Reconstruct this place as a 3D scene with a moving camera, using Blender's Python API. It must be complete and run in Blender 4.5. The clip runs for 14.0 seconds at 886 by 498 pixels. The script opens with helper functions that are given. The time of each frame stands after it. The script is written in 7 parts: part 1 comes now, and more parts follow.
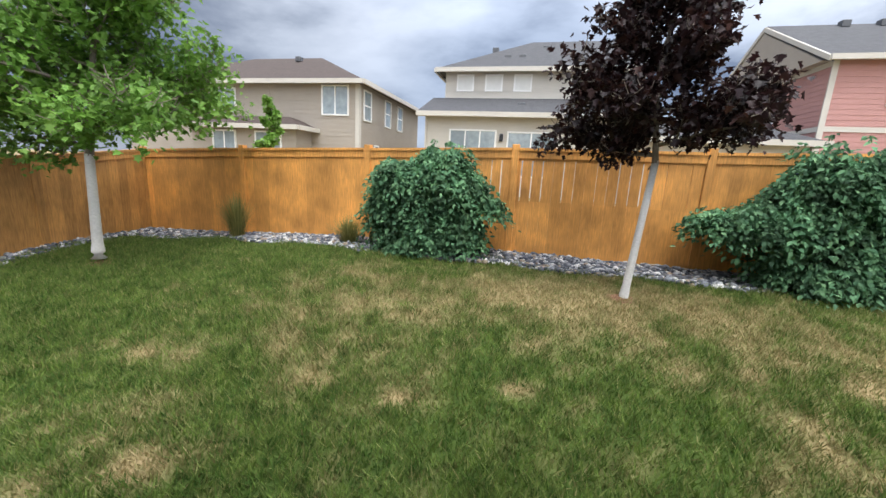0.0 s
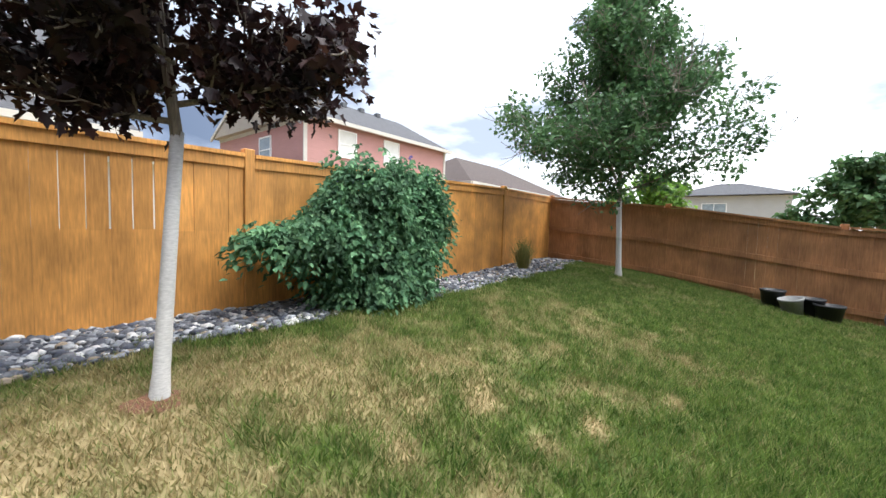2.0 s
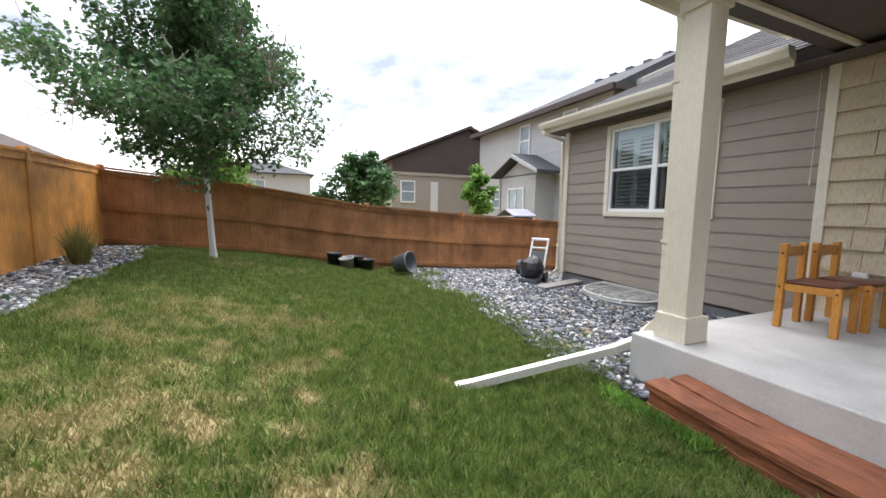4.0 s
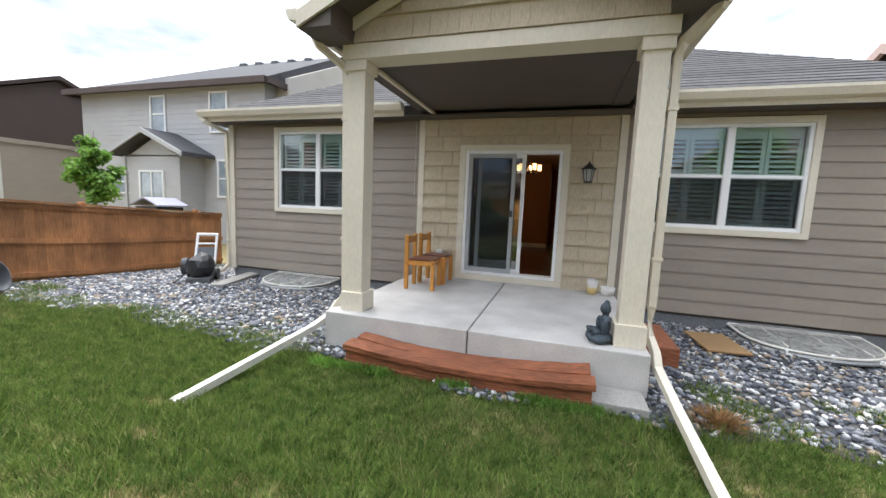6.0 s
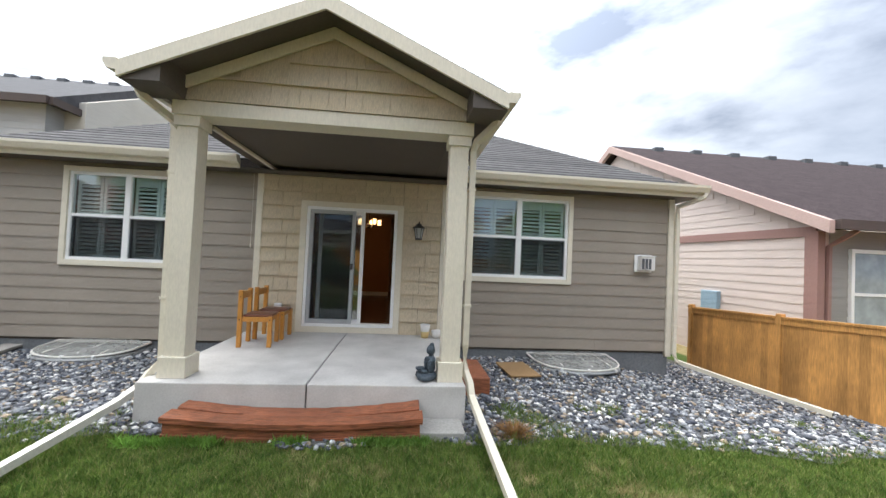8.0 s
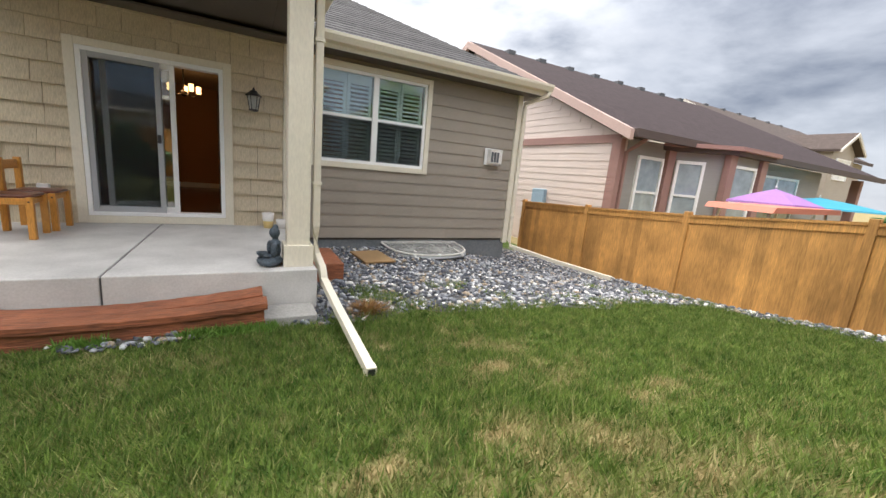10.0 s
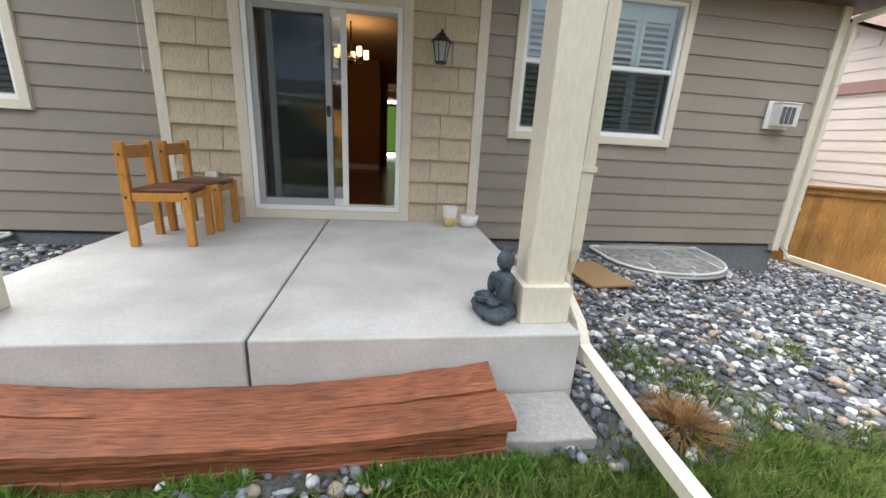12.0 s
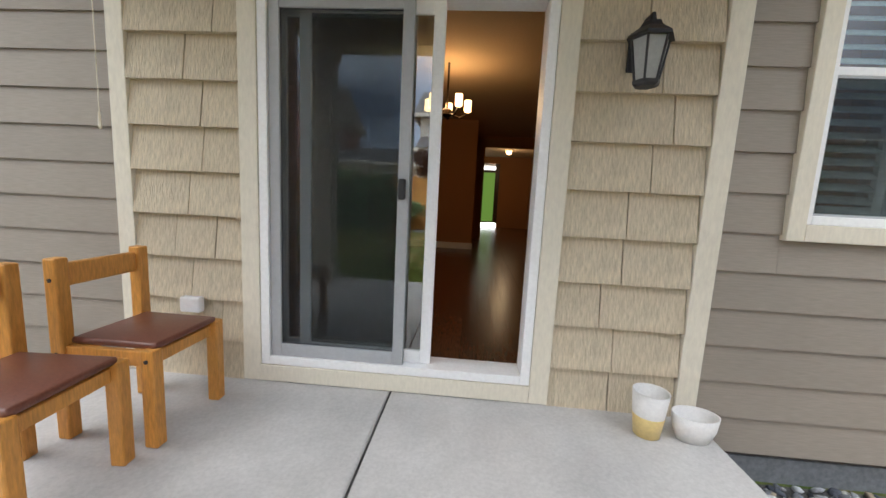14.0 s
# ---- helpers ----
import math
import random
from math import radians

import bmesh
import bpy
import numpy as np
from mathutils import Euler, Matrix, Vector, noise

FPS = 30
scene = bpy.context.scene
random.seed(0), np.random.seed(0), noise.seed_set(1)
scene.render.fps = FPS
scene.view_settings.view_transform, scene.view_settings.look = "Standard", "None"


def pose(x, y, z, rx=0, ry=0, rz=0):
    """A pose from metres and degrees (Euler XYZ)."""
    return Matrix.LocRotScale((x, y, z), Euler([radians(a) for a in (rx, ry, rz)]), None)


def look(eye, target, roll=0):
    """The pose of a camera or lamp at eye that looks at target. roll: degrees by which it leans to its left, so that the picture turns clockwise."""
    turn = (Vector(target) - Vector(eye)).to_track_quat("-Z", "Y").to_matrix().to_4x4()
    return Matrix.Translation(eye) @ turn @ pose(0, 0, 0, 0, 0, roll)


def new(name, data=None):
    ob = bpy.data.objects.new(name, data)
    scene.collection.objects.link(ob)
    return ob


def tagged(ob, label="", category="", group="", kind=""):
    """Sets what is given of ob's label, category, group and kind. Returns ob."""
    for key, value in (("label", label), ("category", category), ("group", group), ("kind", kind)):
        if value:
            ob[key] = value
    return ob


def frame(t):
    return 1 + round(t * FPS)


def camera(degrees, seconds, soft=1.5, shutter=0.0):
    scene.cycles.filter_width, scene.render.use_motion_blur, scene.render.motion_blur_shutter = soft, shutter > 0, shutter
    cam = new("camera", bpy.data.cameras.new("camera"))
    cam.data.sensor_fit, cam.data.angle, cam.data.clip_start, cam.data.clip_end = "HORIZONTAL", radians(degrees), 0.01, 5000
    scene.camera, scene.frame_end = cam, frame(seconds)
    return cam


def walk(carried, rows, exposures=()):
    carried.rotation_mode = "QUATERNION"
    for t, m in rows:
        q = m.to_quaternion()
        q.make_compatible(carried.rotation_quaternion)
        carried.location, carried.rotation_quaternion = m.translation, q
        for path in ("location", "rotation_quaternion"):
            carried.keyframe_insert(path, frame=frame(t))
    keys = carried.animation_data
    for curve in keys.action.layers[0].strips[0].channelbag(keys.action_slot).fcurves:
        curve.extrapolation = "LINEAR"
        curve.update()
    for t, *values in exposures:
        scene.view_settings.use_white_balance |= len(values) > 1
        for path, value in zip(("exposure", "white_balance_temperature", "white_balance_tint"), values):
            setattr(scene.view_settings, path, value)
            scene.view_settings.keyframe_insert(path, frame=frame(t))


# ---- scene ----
cam = camera(98.6, 14.0)
PATH = [
    (0, (0.809, -3.115, 1.577), (1.252, -5.023, 1.173), 3.0),
    (0.5, (0.695, -3.459, 1.472), (0.769, -5.415, 1.061), 2.7),
    (1, (0.598, -3.874, 1.376), (0.167, -5.796, 1.026), 2.5),
    (1.5, (0.509, -4.348, 1.355), (-0.473, -6.077, 1.144), 2.5),
    (2, (0.438, -4.761, 1.324), (-1.115, -6.016, 1.205), 1.6),
    (2.5, (0.393, -5.138, 1.357), (-1.443, -5.926, 1.259), 1.3),
    (3, (0.542, -5.298, 1.364), (-1.442, -5.522, 1.255), 1.2),
    (3.5, (0.652, -5.389, 1.376), (-1.316, -5.062, 1.23), 0.9),
    (4, (0.702, -5.518, 1.406), (-1.126, -4.732, 1.202), 1.0),
    (4.2, (0.712, -5.581, 1.411), (-1.035, -4.632, 1.195), 1.1),
    (6.3, (0.835, -6.419, 1.628), (0.423, -4.473, 1.413), 2.5),
    (6.5, (0.85, -6.49, 1.65), (0.527, -4.527, 1.444), 2.5),
    (7, (0.91, -6.628, 1.702), (0.726, -4.642, 1.556), 2.5),
    (7.5, (0.932, -6.693, 1.717), (0.908, -4.694, 1.694), 2.5),
    (8, (0.958, -6.738, 1.71), (1.148, -4.748, 1.762), 2.6),
    (8.5, (0.98, -6.756, 1.644), (1.483, -4.822, 1.72), 2.7),
    (9, (1.02, -6.756, 1.573), (1.844, -4.934, 1.585), 3.0),
    (9.2, (1.031, -6.744, 1.543), (1.956, -4.972, 1.465), 3.1),
    (11.3, (0.931, -5.27, 1.251), (1.664, -3.518, 0.625), 3.1),
    (11.5, (0.869, -5.013, 1.25), (1.45, -3.201, 0.636), 3.2),
    (12, (0.638, -4.352, 1.304), (0.933, -2.454, 0.746), 3.3),
    (12.5, (0.583, -3.607, 1.39), (0.612, -1.658, 0.939), 3.3),
    (13, (0.505, -3.062, 1.455), (0.347, -1.103, 1.084), 2.9),
    (13.5, (0.45, -2.545, 1.495), (0.271, -0.578, 1.175), 2.8),
    (14, (0.409, -2.061, 1.479), (0.265, -0.085, 1.205), 2.9),
]
EXPOSURE = [(0, 0.55, 6300, 10), (1.0, 0.76, 6250, 10), (2.0, 0.86, 6250, 10), (4, 0.8, 6400, 12), (6.5, 0.9, 6300, 10), (7.5, 0.83, 6350, 10), (8.5, 0.78, 6500, 8), (9, 0.72, 7050, 12), (11.5, 1.0, 6400, 8), (13, 1.12, 6550, 10), (14, 1.44, 6500, 10)]
walk(cam, [(t, look(e, g, r)) for t, e, g, r in PATH], EXPOSURE)

# ---- light ----
world = bpy.data.worlds.new("sky")
scene.world = world
world.use_nodes = True
wn, wl = world.node_tree.nodes, world.node_tree.links
wn.clear()
w_out = wn.new("ShaderNodeOutputWorld")
w_bg = wn.new("ShaderNodeBackground")
w_sky = wn.new("ShaderNodeTexSky")
w_sky.sky_type = "NISHITA"
w_sky.sun_disc = False
w_sky.sun_elevation = radians(66)
w_sky.sun_rotation = radians(-32)
w_co = wn.new("ShaderNodeTexCoord")
w_map = wn.new("ShaderNodeMapping")
w_map.inputs["Scale"].default_value = (1.0, 1.0, 2.5)
w_map.inputs["Location"].default_value = (2.3, 0.4, 0.2)
w_noise = wn.new("ShaderNodeTexNoise")
w_noise.inputs["Scale"].default_value = 1.75
w_noise.inputs["Detail"].default_value = 8
w_noise.inputs["Roughness"].default_value = 0.54
w_noise.inputs["Distortion"].default_value = 0.15
w_ramp = wn.new("ShaderNodeValToRGB")
w_ramp.color_ramp.elements[0].position = 0.36
w_ramp.color_ramp.elements[0].color = (0.24, 0.27, 0.33, 1)
w_ramp.color_ramp.elements[1].position = 0.62
w_ramp.color_ramp.elements[1].color = (1.0, 1.0, 1.0, 1)
mid = w_ramp.color_ramp.elements.new(0.5)
mid.color = (0.72, 0.74, 0.77, 1)
w_mix = wn.new("ShaderNodeMix")
w_mix.data_type = "RGBA"
w_mix.inputs["Factor"].default_value = 0.9
w_sc = wn.new("ShaderNodeVectorMath")
w_sc.operation = "SCALE"
w_sc.inputs["Scale"].default_value = 0.10
w_cs = wn.new("ShaderNodeVectorMath")
w_cs.operation = "SCALE"
w_cs.inputs["Scale"].default_value = 1.75
# the cloud sheet is thick and blue-grey over the back fence, thin and white over the house
w_sep = wn.new("ShaderNodeSeparateXYZ")
w_dir = wn.new("ShaderNodeMapRange")
w_dir.inputs["From Min"].default_value = -1.0
w_dir.inputs["From Max"].default_value = -0.60
w_dir.inputs["To Min"].default_value = 1.0
w_dir.inputs["To Max"].default_value = 0.0
w_tint = wn.new("ShaderNodeMix")
w_tint.data_type = "RGBA"
w_tint.blend_type = "MULTIPLY"
w_tint.inputs["B"].default_value = (0.20, 0.245, 0.33, 1)
wl.new(w_co.outputs["Generated"], w_map.inputs["Vector"])
wl.new(w_map.outputs["Vector"], w_noise.inputs["Vector"])
wl.new(w_noise.outputs["Fac"], w_ramp.inputs["Fac"])
wl.new(w_co.outputs["Generated"], w_sep.inputs["Vector"])
wl.new(w_sep.outputs["Y"], w_dir.inputs["Value"])
wl.new(w_dir.outputs["Result"], w_tint.inputs["Factor"])
wl.new(w_ramp.outputs["Color"], w_tint.inputs["A"])
# an overcast sky grows brighter towards the zenith
w_up = wn.new("ShaderNodeMapRange")
w_up.inputs["From Min"].default_value = 0.3
w_up.inputs["From Max"].default_value = 1.0
w_up.inputs["To Min"].default_value = 1.0
w_up.inputs["To Max"].default_value = 2.0
wl.new(w_sep.outputs["Z"], w_up.inputs["Value"])
# heavier grey cloud towards the right-hand neighbours
w_side = wn.new("ShaderNodeMapRange")
w_side.inputs["From Min"].default_value = 0.15
w_side.inputs["From Max"].default_value = 0.75
w_side.inputs["To Min"].default_value = 0.0
w_side.inputs["To Max"].default_value = 1.0
w_grey = wn.new("ShaderNodeMix")
w_grey.data_type = "RGBA"
w_grey.blend_type = "MULTIPLY"
w_grey.inputs["B"].default_value = (0.30, 0.32, 0.36, 1)
wl.new(w_sep.outputs["X"], w_side.inputs["Value"])
wl.new(w_side.outputs["Result"], w_grey.inputs["Factor"])
wl.new(w_tint.outputs["Result"], w_grey.inputs["A"])
w_zen = wn.new("ShaderNodeVectorMath")
w_zen.operation = "SCALE"
wl.new(w_grey.outputs["Result"], w_zen.inputs[0])
wl.new(w_up.outputs["Result"], w_zen.inputs["Scale"])
wl.new(w_zen.outputs["Vector"], w_cs.inputs[0])
wl.new(w_sky.outputs["Color"], w_sc.inputs[0])
wl.new(w_sc.outputs["Vector"], w_mix.inputs["A"])
wl.new(w_cs.outputs["Vector"], w_mix.inputs["B"])
wl.new(w_mix.outputs["Result"], w_bg.inputs["Color"])
w_bg.inputs["Strength"].default_value = 1.0
wl.new(w_bg.outputs["Background"], w_out.inputs["Surface"])

sun_data = bpy.data.lights.new("sun", "SUN")
sun_data.energy = 1.5
sun_data.angle = radians(25)
sun_data.color = (1.0, 0.96, 0.9)
sun = new("sun", sun_data)
sun.matrix_world = look((-5, 5, 22), (0, -3, 0))


# ---- materials ----
def material(name, base, rough=0.7, grain=None, spread=0.25, stretch=(1, 1, 1), bump=0.15, metal=0.0, tint=None, blotch=None,
             per_piece=0.0, dist=0.004, spec=0.5, broad=None):
    """A surface with a fine grain (scale per metre), broader blotches, relief, and a shade of its own for every piece."""
    m = bpy.data.materials.new(name)
    m.use_nodes = True
    n, l = m.node_tree.nodes, m.node_tree.links
    p = n["Principled BSDF"]
    p.inputs["Roughness"].default_value = rough
    p.inputs["Metallic"].default_value = metal
    p.inputs["Specular IOR Level"].default_value = spec
    co = n.new("ShaderNodeTexCoord")
    mp = n.new("ShaderNodeMapping")
    mp.inputs["Scale"].default_value = stretch
    l.new(co.outputs["Object"], mp.inputs["Vector"])
    dark = tuple(c * (1 - spread) for c in base) if tint is None else tint
    lite = tuple(min(1, c * (1 + spread * 0.6)) for c in base)
    color = None
    g = n.new("ShaderNodeTexNoise")
    g.inputs["Scale"].default_value = grain or 40
    g.inputs["Detail"].default_value = 6
    g.inputs["Roughness"].default_value = 0.6
    l.new(mp.outputs["Vector"], g.inputs["Vector"])
    r = n.new("ShaderNodeValToRGB")
    r.color_ramp.elements[0].position, r.color_ramp.elements[1].position = 0.32, 0.68
    r.color_ramp.elements[0].color, r.color_ramp.elements[1].color = (*dark, 1), (*lite, 1)
    l.new(g.outputs["Fac"], r.inputs["Fac"])
    color = r.outputs["Color"]
    b = n.new("ShaderNodeTexNoise")
    b.inputs["Scale"].default_value = blotch or 1.3
    b.inputs["Detail"].default_value = 3
    l.new(co.outputs["Object"], b.inputs["Vector"])
    v = n.new("ShaderNodeMapRange")
    v.inputs["From Min"].default_value, v.inputs["From Max"].default_value = 0.3, 0.7
    wide = spread * 0.5 if broad is None else broad
    v.inputs["To Min"].default_value, v.inputs["To Max"].default_value = 1 - wide, 1 + wide * 0.7
    l.new(b.outputs["Fac"], v.inputs["Value"])
    value = v.outputs["Result"]
    if per_piece:
        info = n.new("ShaderNodeObjectInfo")
        pr = n.new("ShaderNodeMapRange")
        pr.inputs["To Min"].default_value, pr.inputs["To Max"].default_value = 1 - per_piece, 1 + per_piece
        l.new(info.outputs["Random"], pr.inputs["Value"])
        mul = n.new("ShaderNodeMath")
        mul.operation = "MULTIPLY"
        l.new(value, mul.inputs[0])
        l.new(pr.outputs["Result"], mul.inputs[1])
        value = mul.outputs["Value"]
    hsv = n.new("ShaderNodeHueSaturation")
    l.new(color, hsv.inputs["Color"])
    l.new(value, hsv.inputs["Value"])
    l.new(hsv.outputs["Color"], p.inputs["Base Color"])
    if bump:
        bp = n.new("ShaderNodeBump")
        bp.inputs["Strength"].default_value = bump
        bp.inputs["Distance"].default_value = dist
        l.new(g.outputs["Fac"], bp.inputs["Height"])
        l.new(bp.outputs["Normal"], p.inputs["Normal"])
    return m


def island_material(name, ramp, rough=0.7, bump=0.2, grain=60, transl=0.0, swing=0.3, steps=False):
    """Many joined pieces, each with a shade of its own out of a ramp of colours."""
    m = bpy.data.materials.new(name)
    m.use_nodes = True
    n, l = m.node_tree.nodes, m.node_tree.links
    p = n["Principled BSDF"]
    p.inputs["Roughness"].default_value = rough
    p.inputs["Specular IOR Level"].default_value = 0.3
    geo = n.new("ShaderNodeNewGeometry")
    r = n.new("ShaderNodeValToRGB")
    if steps:
        r.color_ramp.interpolation = "CONSTANT"
    while len(r.color_ramp.elements) < len(ramp):
        r.color_ramp.elements.new(0.5)
    for i, c in enumerate(ramp):
        r.color_ramp.elements[i].position = i / (len(ramp) - (0 if steps else 1))
        r.color_ramp.elements[i].color = (*c, 1)
    l.new(geo.outputs["Random Per Island"], r.inputs["Fac"])
    co = n.new("ShaderNodeTexCoord")
    g = n.new("ShaderNodeTexNoise")
    g.inputs["Scale"].default_value = grain
    g.inputs["Detail"].default_value = 4
    l.new(co.outputs["Object"], g.inputs["Vector"])
    v = n.new("ShaderNodeMapRange")
    v.inputs["From Min"].default_value, v.inputs["From Max"].default_value = 0.3, 0.7
    v.inputs["To Min"].default_value, v.inputs["To Max"].default_value = 1 - swing, 1 + swing
    l.new(g.outputs["Fac"], v.inputs["Value"])
    hsv = n.new("ShaderNodeHueSaturation")
    l.new(r.outputs["Color"], hsv.inputs["Color"])
    l.new(v.outputs["Result"], hsv.inputs["Value"])
    l.new(hsv.outputs["Color"], p.inputs["Base Color"])
    if transl:
        tr = n.new("ShaderNodeBsdfTranslucent")
        mx = n.new("ShaderNodeMixShader")
        mx.inputs["Fac"].default_value = transl
        l.new(hsv.outputs["Color"], tr.inputs["Color"])
        l.new(p.outputs["BSDF"], mx.inputs[1])
        l.new(tr.outputs["BSDF"], mx.inputs[2])
        l.new(mx.outputs["Shader"], n["Material Output"].inputs["Surface"])
    if bump:
        bp = n.new("ShaderNodeBump")
        bp.inputs["Strength"].default_value = bump
        bp.inputs["Distance"].default_value = 0.004
        l.new(g.outputs["Fac"], bp.inputs["Height"])
        l.new(bp.outputs["Normal"], p.inputs["Normal"])
    return m


def dry_material(name, green_a, green_b, straw_a, straw_b, rough=0.85, transl=0.0):
    """Lawn: green or straw by the dryness stored on the mesh, with fine and broad variation."""
    m = bpy.data.materials.new(name)
    m.use_nodes = True
    n, l = m.node_tree.nodes, m.node_tree.links
    p = n["Principled BSDF"]
    p.inputs["Roughness"].default_value = rough
    p.inputs["Specular IOR Level"].default_value = 0.2
    at = n.new("ShaderNodeAttribute")
    at.attribute_name = "dry"
    geo = n.new("ShaderNodeNewGeometry")
    co = n.new("ShaderNodeTexCoord")
    noise_n = n.new("ShaderNodeTexNoise")
    noise_n.inputs["Scale"].default_value = 9
    noise_n.inputs["Detail"].default_value = 6
    noise_n.inputs["Roughness"].default_value = 0.7
    l.new(co.outputs["Object"], noise_n.inputs["Vector"])
    add = n.new("ShaderNodeMath")
    add.operation = "ADD"
    steep = n.new("ShaderNodeMapRange")
    steep.inputs["From Min"].default_value, steep.inputs["From Max"].default_value = 0.36, 0.64
    l.new(noise_n.outputs["Fac"], steep.inputs["Value"])
    l.new(steep.outputs["Result"], add.inputs[0])
    sub = n.new("ShaderNodeMapRange")
    sub.inputs["To Min"].default_value, sub.inputs["To Max"].default_value = -0.4, 0.4
    l.new(geo.outputs["Random Per Island"], sub.inputs["Value"])
    l.new(sub.outputs["Result"], add.inputs[1])
    mixes = []
    for a, b in ((green_a, green_b), (straw_a, straw_b)):
        mx = n.new("ShaderNodeMix")
        mx.data_type = "RGBA"
        mx.inputs["A"].default_value, mx.inputs["B"].default_value = (*a, 1), (*b, 1)
        l.new(add.outputs["Value"], mx.inputs["Factor"])
        mixes.append(mx)
    mx = n.new("ShaderNodeMix")
    mx.data_type = "RGBA"
    l.new(at.outputs["Fac"], mx.inputs["Factor"])
    l.new(mixes[0].outputs["Result"], mx.inputs["A"])
    l.new(mixes[1].outputs["Result"], mx.inputs["B"])
    l.new(mx.outputs["Result"], p.inputs["Base Color"])
    if transl:
        tr = n.new("ShaderNodeBsdfTranslucent")
        ms = n.new("ShaderNodeMixShader")
        ms.inputs["Fac"].default_value = transl
        l.new(mx.outputs["Result"], tr.inputs["Color"])
        l.new(p.outputs["BSDF"], ms.inputs[1])
        l.new(tr.outputs["BSDF"], ms.inputs[2])
        l.new(ms.outputs["Shader"], n["Material Output"].inputs["Surface"])
    return m


def glass_material(name, tint=(0.9, 0.95, 0.95), rough=0.02, gloss=0.15):
    m = bpy.data.materials.new(name)
    m.use_nodes = True
    n, l = m.node_tree.nodes, m.node_tree.links
    p = n["Principled BSDF"]
    tr = n.new("ShaderNodeBsdfTransparent")
    tr.inputs["Color"].default_value = (*tint, 1)
    gl = n.new("ShaderNodeBsdfGlossy")
    gl.inputs["Roughness"].default_value = rough
    lw = n.new("ShaderNodeLayerWeight")
    lw.inputs["Blend"].default_value = 0.5
    pw = n.new("ShaderNodeMath")
    pw.operation = "POWER"
    pw.inputs[1].default_value = 4.0
    l.new(lw.outputs["Facing"], pw.inputs[0])
    fr = n.new("ShaderNodeMapRange")
    fr.inputs["To Min"].default_value, fr.inputs["To Max"].default_value = gloss, 1.0
    l.new(pw.outputs["Value"], fr.inputs["Value"])
    mx = n.new("ShaderNodeMixShader")
    l.new(fr.outputs["Result"], mx.inputs["Fac"])
    l.new(tr.outputs["BSDF"], mx.inputs[1])
    l.new(gl.outputs["BSDF"], mx.inputs[2])
    l.new(mx.outputs["Shader"], n["Material Output"].inputs["Surface"])
    n.remove(p)
    return m


def glow_material(name, color, strength):
    m = bpy.data.materials.new(name)
    m.use_nodes = True
    p = m.node_tree.nodes["Principled BSDF"]
    p.inputs["Base Color"].default_value = (*color, 1)
    p.inputs["Emission Color"].default_value = (*color, 1)
    p.inputs["Emission Strength"].default_value = strength
    return m


M_SIDING = material("taupe siding", (0.300, 0.258, 0.214), 0.6, 50, 0.14, (0.25, 1, 6), 0.12, per_piece=0.05)
M_SHAKE = material("tan shake", (0.63, 0.535, 0.385), 0.75, 34, 0.24, (3.2, 3.2, 0.14), 1.0, per_piece=0.05, dist=0.012)
M_TRIM = material("cream trim", (0.72, 0.665, 0.545), 0.55, 60, 0.08, (1, 1, 0.3), 0.06)
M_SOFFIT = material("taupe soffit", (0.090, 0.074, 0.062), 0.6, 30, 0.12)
M_WHITE = material("white vinyl", (0.86, 0.86, 0.85), 0.4, 50, 0.05, bump=0.02)
M_SHUTTER = material("white shutter", (0.74, 0.77, 0.76), 0.5, 50, 0.05, bump=0.02)
M_ROOF = material("slate shingle", (0.075, 0.072, 0.075), 0.9, 80, 0.45, (1, 1, 1), 0.6, per_piece=0.22, blotch=6)
M_ROOF_BROWN = material("brown shingle", (0.075, 0.054, 0.047), 0.9, 30, 0.4, (1, 1, 1), 0.5, blotch=4)
M_ROOF_DARK = material("dark brown shingle", (0.052, 0.038, 0.040), 0.95, 30, 0.4, (1, 1, 1), 0.5, blotch=4, spec=0.2)
M_ROOF_GREY = material("grey shingle", (0.075, 0.075, 0.082), 0.9, 30, 0.35, (1, 1, 1), 0.5, blotch=4)
M_CONC = material("broom concrete", (0.52, 0.505, 0.485), 0.85, 60, 0.10, (1, 1, 1), 0.15, blotch=2.2, broad=0.17)
M_FOUND = material("foundation", (0.17, 0.18, 0.19), 0.85, 35, 0.25, (1, 1, 1), 0.3)
M_CEDAR = material("stained cedar", (0.70, 0.325, 0.080), 0.6, 16, 0.26, (4, 4, 0.35), 0.25, per_piece=0.12, blotch=2.1, broad=0.34)
M_CEDAR_OLD = material("brown cedar", (0.41, 0.185, 0.072), 0.7, 16, 0.28, (4, 4, 0.35), 0.25, per_piece=0.13, blotch=2.1, broad=0.32)
M_CEDAR_NEW = material("honey cedar", (0.52, 0.26, 0.075), 0.6, 16, 0.32, (4, 4, 0.35), 0.25, per_piece=0.22, blotch=2.1, broad=0.28)
M_STEP = material("redwood", (0.29, 0.098, 0.045), 0.55, 20, 0.62, (0.35, 5, 5), 0.8, blotch=3, dist=0.008)
M_CHAIR = material("honey pine", (0.60, 0.27, 0.055), 0.4, 30, 0.25, (4, 4, 0.6), 0.1)
M_SEAT = material("brown leatherette", (0.16, 0.055, 0.035), 0.35, 120, 0.25, bump=0.15)
M_BLACK = material("black plastic", (0.022, 0.022, 0.025), 0.45, 60, 0.3)
M_DARKGREY = material("grey plastic", (0.10, 0.105, 0.115), 0.55, 40, 0.25)
M_METAL = material("brushed metal", (0.55, 0.55, 0.55), 0.35, 60, 0.15, metal=0.9)
